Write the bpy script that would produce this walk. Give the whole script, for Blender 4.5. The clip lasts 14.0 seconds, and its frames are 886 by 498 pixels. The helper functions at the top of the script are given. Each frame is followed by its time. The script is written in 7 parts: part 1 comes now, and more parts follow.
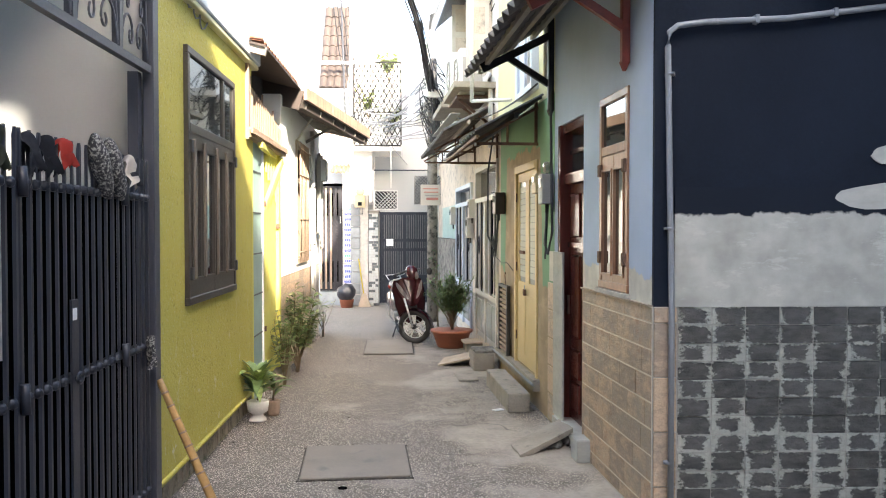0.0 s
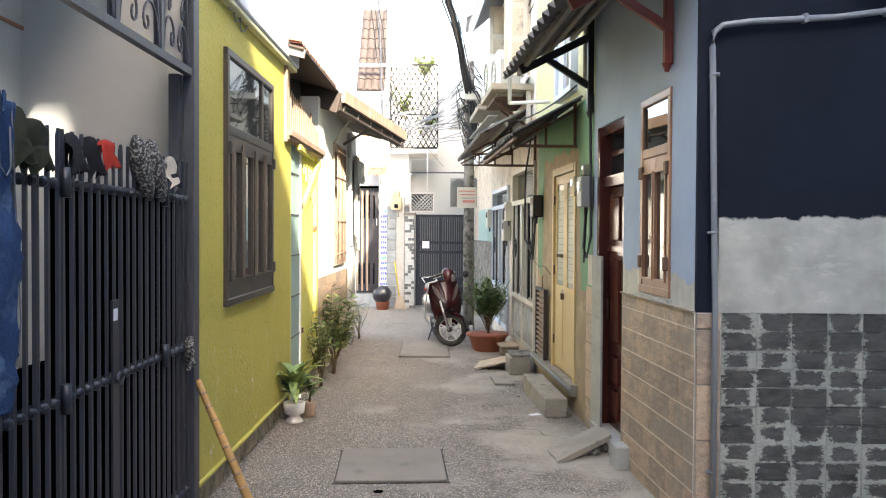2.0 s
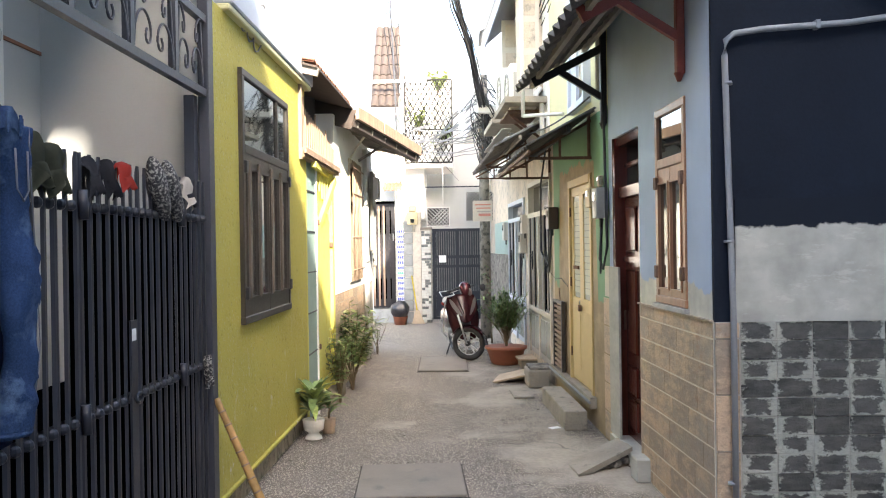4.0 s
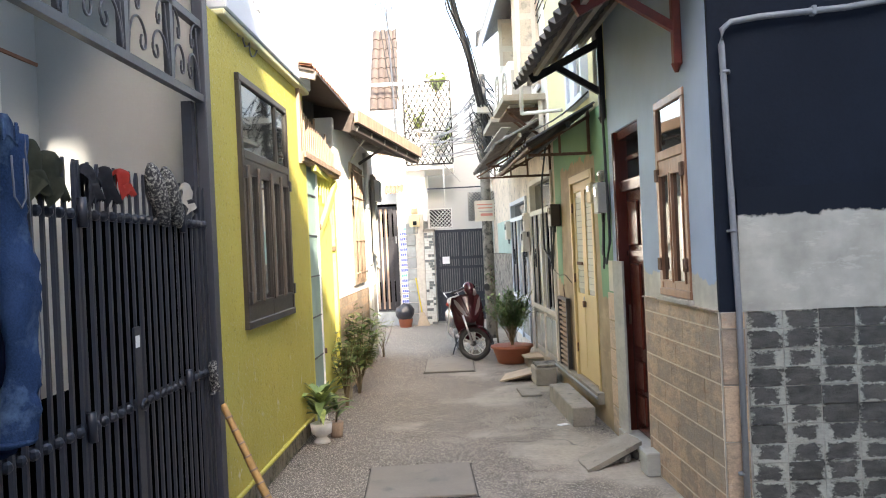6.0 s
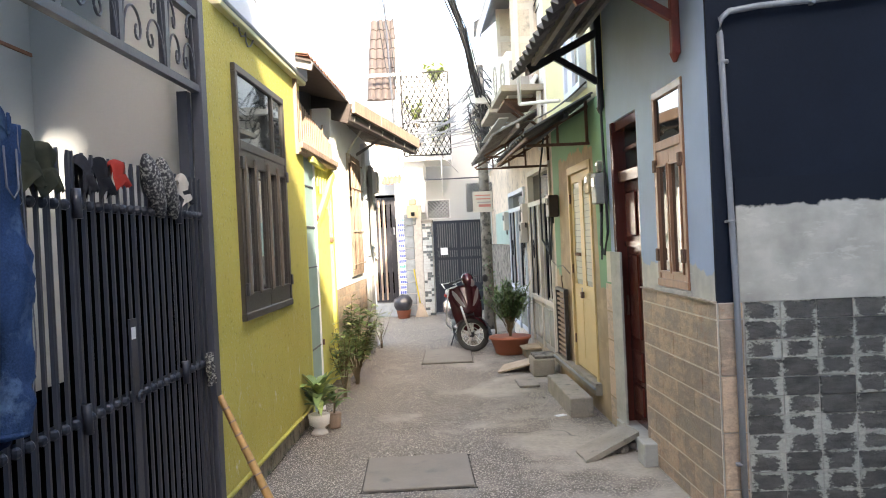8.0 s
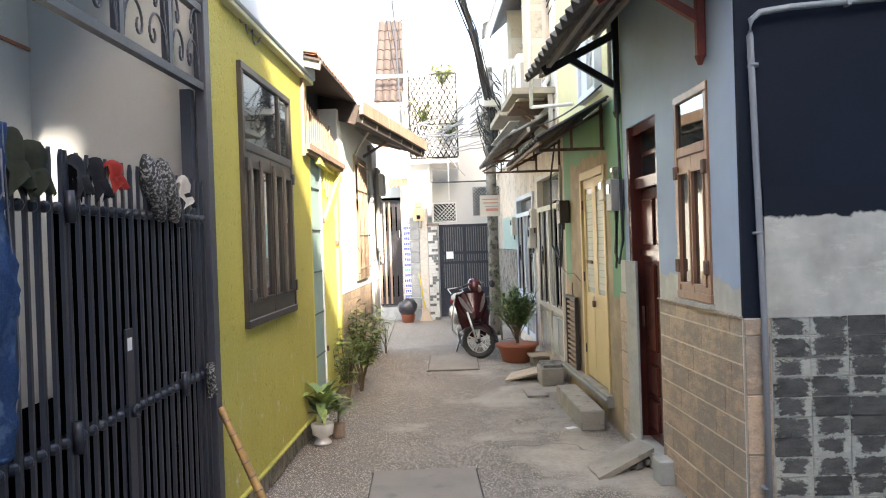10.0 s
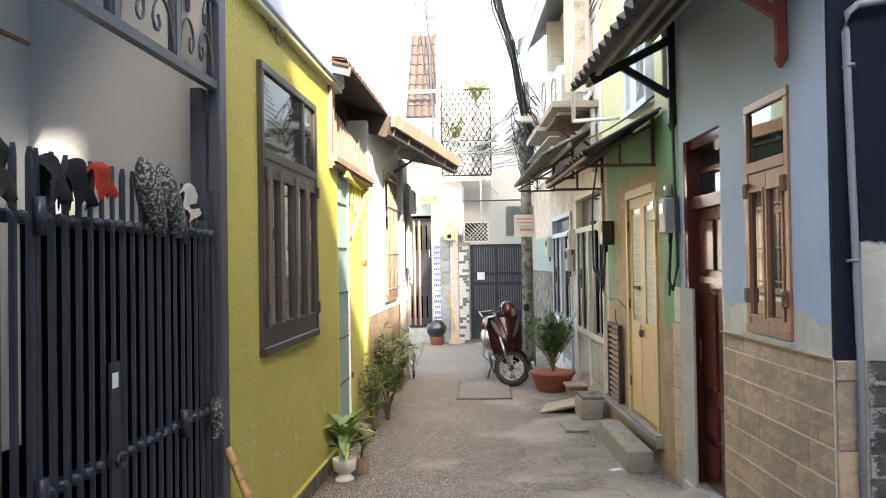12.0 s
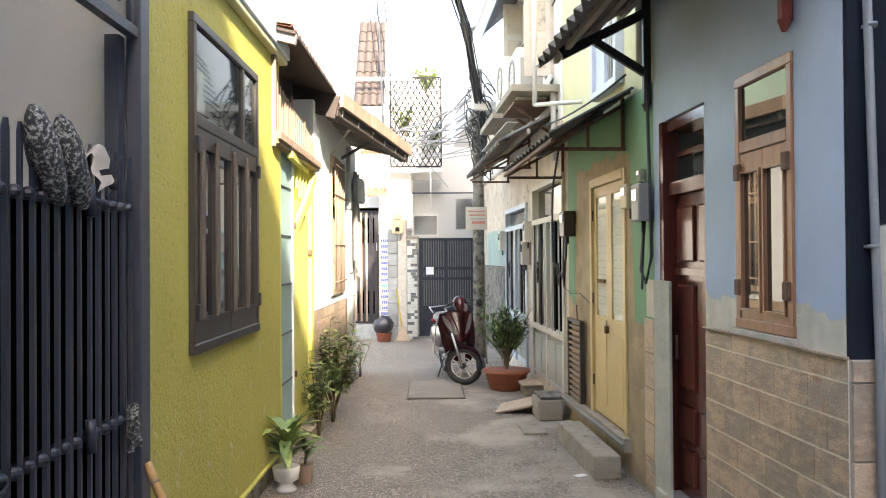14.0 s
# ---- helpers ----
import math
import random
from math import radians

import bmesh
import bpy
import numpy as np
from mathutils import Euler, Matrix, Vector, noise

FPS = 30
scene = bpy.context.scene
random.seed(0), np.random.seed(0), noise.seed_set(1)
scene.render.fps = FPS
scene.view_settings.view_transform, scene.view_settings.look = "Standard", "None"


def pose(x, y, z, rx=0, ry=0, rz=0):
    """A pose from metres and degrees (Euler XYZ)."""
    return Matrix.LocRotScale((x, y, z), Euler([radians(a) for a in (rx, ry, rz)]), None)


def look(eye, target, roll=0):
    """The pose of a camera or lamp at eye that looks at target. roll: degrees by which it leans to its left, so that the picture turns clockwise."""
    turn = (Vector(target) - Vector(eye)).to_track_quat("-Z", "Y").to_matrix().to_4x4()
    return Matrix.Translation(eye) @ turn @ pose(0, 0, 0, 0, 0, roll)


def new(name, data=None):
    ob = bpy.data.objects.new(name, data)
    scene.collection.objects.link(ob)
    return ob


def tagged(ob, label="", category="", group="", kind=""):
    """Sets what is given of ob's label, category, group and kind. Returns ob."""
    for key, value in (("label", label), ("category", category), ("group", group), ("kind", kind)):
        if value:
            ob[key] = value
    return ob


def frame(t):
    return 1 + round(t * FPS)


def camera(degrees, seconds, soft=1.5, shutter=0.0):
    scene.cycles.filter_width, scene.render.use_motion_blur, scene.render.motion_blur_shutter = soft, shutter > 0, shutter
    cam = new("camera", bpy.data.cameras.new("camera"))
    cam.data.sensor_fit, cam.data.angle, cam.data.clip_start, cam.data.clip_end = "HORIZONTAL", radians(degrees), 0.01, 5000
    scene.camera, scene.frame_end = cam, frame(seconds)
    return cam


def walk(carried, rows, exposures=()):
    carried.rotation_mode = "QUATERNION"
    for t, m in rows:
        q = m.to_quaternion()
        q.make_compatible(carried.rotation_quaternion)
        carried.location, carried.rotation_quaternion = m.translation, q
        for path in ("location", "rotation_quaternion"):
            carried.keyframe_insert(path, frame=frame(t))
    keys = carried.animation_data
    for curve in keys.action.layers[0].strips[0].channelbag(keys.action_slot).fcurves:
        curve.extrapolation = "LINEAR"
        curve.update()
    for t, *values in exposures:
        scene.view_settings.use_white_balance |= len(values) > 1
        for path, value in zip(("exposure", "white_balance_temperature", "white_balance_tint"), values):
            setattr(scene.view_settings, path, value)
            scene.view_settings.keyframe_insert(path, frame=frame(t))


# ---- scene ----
cam = camera(56.9, 14.0, 1.05)
PATH = [
    (0, (0.168, 0.031, 1.622), (0.247, 2.028, 1.574), -0.0),
    (0.5, (0.146, 0.047, 1.618), (0.204, 2.045, 1.575), 0.1),
    (1, (0.15, 0.061, 1.615), (0.18, 2.06, 1.568), 0.1),
    (1.5, (0.149, 0.059, 1.619), (0.174, 2.059, 1.575), 0.2),
    (2, (0.153, 0.072, 1.623), (0.146, 2.071, 1.581), 0.3),
    (2.5, (0.158, 0.068, 1.626), (0.133, 2.068, 1.594), 0.3),
    (3, (0.153, 0.067, 1.626), (0.112, 2.067, 1.602), 0.3),
    (5.5, (0.187, 0.075, 1.617), (0.135, 2.075, 1.624), -2.6),
    (6, (0.173, 0.08, 1.604), (0.115, 2.08, 1.602), -2.6),
    (6.5, (0.171, 0.078, 1.602), (0.114, 2.077, 1.593), -2.6),
    (7, (0.177, 0.087, 1.599), (0.119, 2.086, 1.584), -2.6),
    (7.5, (0.185, 0.092, 1.601), (0.129, 2.091, 1.577), -2.7),
    (10, (0.125, 0.291, 1.634), (0.062, 2.29, 1.616), -1.9),
    (10.5, (0.193, 0.431, 1.668), (-0.054, 2.415, 1.671), -1.8),
    (11, (0.238, 0.522, 1.667), (-0.064, 2.499, 1.676), -1.8),
    (11.5, (0.197, 0.653, 1.644), (-0.054, 2.637, 1.657), -1.6),
    (12, (0.052, 0.82, 1.649), (-0.079, 2.815, 1.68), -0.9),
    (12.5, (-0.016, 0.962, 1.625), (-0.139, 2.959, 1.652), -0.8),
    (13, (0.001, 1.113, 1.632), (-0.134, 3.108, 1.664), -0.8),
    (13.5, (0.009, 1.198, 1.619), (-0.12, 3.194, 1.65), -0.5),
    (14, (-0.053, 1.343, 1.594), (-0.048, 3.343, 1.616), -0.4),
]
walk(cam, [(t, look(eye, target, roll)) for t, eye, target, roll in PATH], [(0, 3.49, 7230, 12.5), (2.5, 3.42, 7230, 12.5), (7.5, 3.42, 7230, 12.5), (10.5, 3.36, 7230, 12.5), (12.5, 3.30, 7230, 12.5), (14, 3.34, 7230, 12.5)])

# ---- world and sun ----
SUN = Vector((0.29, -0.78, 0.556)).normalized()
world = bpy.data.worlds.new("world")
scene.world = world
world.use_nodes = True
wn = world.node_tree.nodes
sky = wn.new("ShaderNodeTexSky")
sky.sky_type = "NISHITA"
sky.sun_disc = False
sky.sun_elevation = math.asin(SUN.z)
sky.sun_rotation = math.atan2(SUN.x, SUN.y)
sky.dust_density = 3.0
world.node_tree.links.new(sky.outputs[0], wn["Background"].inputs[0])
wn["Background"].inputs[1].default_value = 0.15
sun = new("sun", bpy.data.lights.new("sun", "SUN"))
sun.data.energy, sun.data.angle, sun.data.color = 2.1, radians(0.6), (1.0, 0.95, 0.86)
sun.matrix_world = look(SUN * 50, (0, 0, 0))


# ---- materials ----
class Nodes:
    def __init__(self, name):
        self.mat = bpy.data.materials.new(name)
        self.mat.use_nodes = True
        self.t = self.mat.node_tree
        self.bsdf = self.t.nodes["Principled BSDF"]

    def add(self, kind, ins=(), **props):
        n = self.t.nodes.new("ShaderNode" + kind)
        for k, v in props.items():
            setattr(n, k, v)
        for k, v in dict(ins).items():
            self.put(v, n.inputs[k])
        return n

    def put(self, v, socket):
        if isinstance(v, bpy.types.NodeSocket):
            self.t.links.new(v, socket)
        elif isinstance(v, tuple) and len(v) == 3 and socket.type == "RGBA":
            socket.default_value = (*v, 1)
        else:
            socket.default_value = v

    def mix(self, f, a, b):
        n = self.t.nodes.new("ShaderNodeMix")
        n.data_type = "RGBA"
        self.put(f, n.inputs[0])
        self.put(a, n.inputs[6])
        self.put(b, n.inputs[7])
        return n.outputs[2]

    def math(self, op, a, b=0.0, c=0.0, clamp=False):
        n = self.add("Math", {0: a, 1: b, 2: c}, operation=op)
        n.use_clamp = clamp
        return n.outputs[0]

    def step(self, v, lo, hi):
        return self.add("MapRange", {0: v, 1: lo, 2: hi}).outputs[0]

    def noise(self, scale, detail=4.0, stretch=(1, 1, 1), rough=0.55):
        co = self.add("NewGeometry").outputs["Position"]
        m = self.add("Mapping", {"Vector": co, "Scale": stretch})
        return self.add("TexNoise", {"Vector": m.outputs[0], "Scale": scale, "Detail": detail, "Roughness": rough}).outputs[0]

    def xyz(self):
        co = self.add("TexCoord").outputs["Object"]
        return self.add("SeparateXYZ", {0: co}).outputs

    def bump(self, h, strength=0.3, dist=0.01):
        n = self.add("Bump", {"Height": h, "Strength": strength, "Distance": dist})
        self.t.links.new(n.outputs[0], self.bsdf.inputs["Normal"])

    def done(self, col, rough=0.7, metal=0.0):
        self.put(col, self.bsdf.inputs["Base Color"])
        self.put(rough, self.bsdf.inputs["Roughness"])
        self.put(metal, self.bsdf.inputs["Metallic"])
        return self.mat


def shade(c, k):
    return tuple(min(1.0, v * k) for v in c)


def surface(name, col, rough=0.7, metal=0.0, var=0.12, scale=3.0, fine=60.0, bump=0.2, dirt=None, dirt_at=0.62, stretch=(1, 1, 1), rand=0.0, spec=0.5):
    n = Nodes(name)
    n.bsdf.inputs["Specular IOR Level"].default_value = spec
    a = n.noise(scale, 5, stretch)
    b = n.noise(fine, 3, stretch)
    m = n.step(n.math("ADD", n.math("MULTIPLY", a, 0.65), n.math("MULTIPLY", b, 0.35)), 0.32, 0.68)
    c = n.mix(m, shade(col, 1 - var), shade(col, 1 + var))
    if dirt:
        d = n.noise(scale * 1.7 + 1.3, 8, stretch, 0.65)
        c = n.mix(n.step(d, dirt_at - 0.04, dirt_at + 0.08), c, dirt)
    if rand:
        r = n.add("ObjectInfo").outputs["Random"]
        c = n.mix(n.math("MULTIPLY", r, rand), c, shade(col, 0.35))
    if bump:
        n.bump(n.math("ADD", n.math("MULTIPLY", a, 0.4), b), bump, 0.006)
    r2 = n.step(b, 0.2, 0.8)
    return n.done(c, n.math("MULTIPLY_ADD", r2, 0.12, rough - 0.06, True), metal)


def glass(name, tint=(0.02, 0.025, 0.025), rough=0.03, coat=0.0):
    n = Nodes(name)
    n.bsdf.inputs["Coat Weight"].default_value = coat
    n.bsdf.inputs["Coat IOR"].default_value = 1.7
    n.bsdf.inputs["Specular IOR Level"].default_value = 0.9
    return n.done(tint, rough)


def asphalt():
    n = Nodes("alley_concrete")
    co = n.add("TexCoord").outputs["Object"]
    v = n.add("TexVoronoi", {"Vector": co, "Scale": 85.0})
    tone = n.add("SeparateColor", {0: v.outputs["Color"]}).outputs[0]
    peb = n.step(v.outputs["Distance"], 0.25, 0.48)
    big = n.noise(0.9, 6)
    mid = n.noise(5, 6, (1, 0.6, 1))
    smooth = n.step(n.math("ADD", big, n.math("MULTIPLY", n.xyz()[0], 0.12)), 0.55, 0.66)
    stone = n.mix(tone, (0.37, 0.32, 0.26), (0.76, 0.67, 0.56))
    speck = n.mix(peb, stone, (0.125, 0.107, 0.086))
    plain = n.mix(n.noise(28, 6), (0.46, 0.405, 0.33), (0.25, 0.222, 0.182))
    c = n.mix(smooth, speck, plain)
    c = n.mix(n.math("MULTIPLY", n.step(n.noise(17, 8, (1, 0.7, 1), 0.7), 0.5, 0.68), 0.2), c, (0.12, 0.108, 0.095))
    c = n.mix(n.math("MULTIPLY", n.step(mid, 0.44, 0.72), 0.36), c, (0.15, 0.134, 0.117))
    c = n.mix(n.math("MULTIPLY", n.step(n.noise(0.7, 5), 0.5, 0.68), 0.12), c, (0.5, 0.46, 0.40))
    crack = n.add("TexVoronoi", {"Vector": n.add("VectorMath", {0: co, 1: n.add("TexNoise", {"Vector": co, "Scale": 2.0}).outputs[1]}).outputs[0], "Scale": 0.4}, feature="DISTANCE_TO_EDGE")
    cr = n.math("MAXIMUM", n.step(crack.outputs["Distance"], 0.0, 0.008), n.step(n.noise(0.45, 2), 0.56, 0.52))
    c = n.mix(cr, (0.07, 0.068, 0.06), c)
    h = n.math("ADD", n.math("MULTIPLY", n.math("SUBTRACT", 1.0, peb), n.math("SUBTRACT", 1.0, smooth)), n.math("MULTIPLY", mid, 0.8))
    n.bump(n.math("ADD", h, cr), 0.45, 0.008)
    return n.done(c, 0.85)


def paint_over(name, top, low, height, wob=0.12, scale=6.0, rough=0.75, axis_tilt=0.0, bump=0.25, grain=90, lifts=()):
    """Paint above an uneven line, other plaster under it."""
    n = Nodes(name)
    p = n.xyz()
    z = n.math("ADD", p[2], n.math("MULTIPLY", p[1], axis_tilt))
    for lo, hi, up in lifts:
        z = n.math("ADD", z, n.math("MULTIPLY", n.step(p[1], lo, hi), up))
    k = n.math("ADD", z, n.math("MULTIPLY", n.math("SUBTRACT", n.noise(scale, 4, (1, 1, 1), 0.55), 0.5), wob * 3))
    m = n.step(k, height, height + 0.012)
    v = n.noise(1.6, 6)
    g = n.noise(grain, 3)
    a = n.mix(n.step(v, 0.3, 0.7), shade(top, 0.86), shade(top, 1.08))
    b = n.mix(n.step(n.noise(5, 7), 0.35, 0.65), shade(low, 0.78), shade(low, 1.1))
    b = n.mix(n.math("MULTIPLY", n.step(n.noise(2.6, 7, (1, 1, 2.2), 0.6), 0.5, 0.7), 0.4), b, shade(low, 0.62))
    b = n.mix(n.math("MULTIPLY", n.step(n.noise(3.4, 9, (1, 1, 3.0), 0.7), 0.56, 0.62), 0.45), b, shade(low, 1.3))
    n.bump(n.math("ADD", n.math("MULTIPLY", m, 0.6), n.math("ADD", v, n.math("MULTIPLY", g, 0.5))), bump, 0.005)
    return n.done(n.mix(m, b, a), rough)


def yellow_render():
    n = Nodes("yellow_rough_render")
    g = n.noise(38, 5, (1, 1, 1), 0.6)
    v = n.noise(1.4, 7)
    f = n.noise(9, 8, (1, 1, 0.5), 0.7)
    c = n.mix(n.step(v, 0.3, 0.7), (0.43, 0.375, 0.07), (0.50, 0.44, 0.095))
    c = n.mix(n.step(g, 0.42, 0.3), c, (0.31, 0.27, 0.04))
    c = n.mix(n.step(n.noise(55, 3), 0.62, 0.68), c, (0.50, 0.48, 0.26))
    z = n.xyz()[2]
    low = n.step(z, 1.3, 0.2)
    peel = n.math("MULTIPLY", n.step(f, 0.61, 0.65), low)
    c = n.mix(peel, c, (0.62, 0.60, 0.5))
    stain = n.math("MULTIPLY", n.step(n.noise(2.2, 6, (1, 1, 0.35)), 0.5, 0.7), n.step(z, 1.5, 0.1))
    c = n.mix(n.math("MULTIPLY", stain, 0.45), c, (0.34, 0.27, 0.05))
    n.bump(g, 0.8, 0.014)
    return n.done(c, 0.7)


def sandstone():
    """Split stone tiles: tan, grey-brown and rust, each tile of its own tone."""
    n = Nodes("brown_sandstone_tile")
    r = n.add("ObjectInfo").outputs["Random"]
    r2 = n.math("FRACT", n.math("MULTIPLY", r, 17.3))
    big = n.noise(3.2, 6, (1, 0.8, 1.6), 0.65)
    mid = n.noise(11, 8, (1, 0.7, 1.8), 0.7)
    fine = n.noise(70, 4)
    c = n.mix(n.step(n.math("ADD", mid, n.math("MULTIPLY", n.math("SUBTRACT", r, 0.5), 0.2)), 0.4, 0.6), (0.31, 0.235, 0.172), (0.55, 0.395, 0.265))
    c = n.mix(n.math("MULTIPLY", n.step(n.math("ADD", big, n.math("MULTIPLY", n.math("SUBTRACT", r2, 0.5), 0.3)), 0.52, 0.66), 0.7), c, (0.29, 0.245, 0.195))
    c = n.mix(n.math("MULTIPLY", n.step(n.noise(6, 9, (1, 0.8, 1.2), 0.75), 0.57, 0.66), 0.7), c, (0.35, 0.19, 0.11))
    c = n.mix(n.math("MULTIPLY", n.step(n.noise(19, 8, (1, 1, 1), 0.75), 0.60, 0.68), 0.6), c, (0.60, 0.51, 0.39))
    c = n.mix(n.math("MULTIPLY", n.step(fine, 0.5, 0.75), 0.35), c, (0.15, 0.115, 0.09))
    n.bump(n.math("ADD", n.math("MULTIPLY", mid, 1.4), n.math("MULTIPLY", fine, 0.4)), 0.6, 0.01)
    return n.done(c, n.math("MULTIPLY_ADD", mid, 0.25, 0.38))


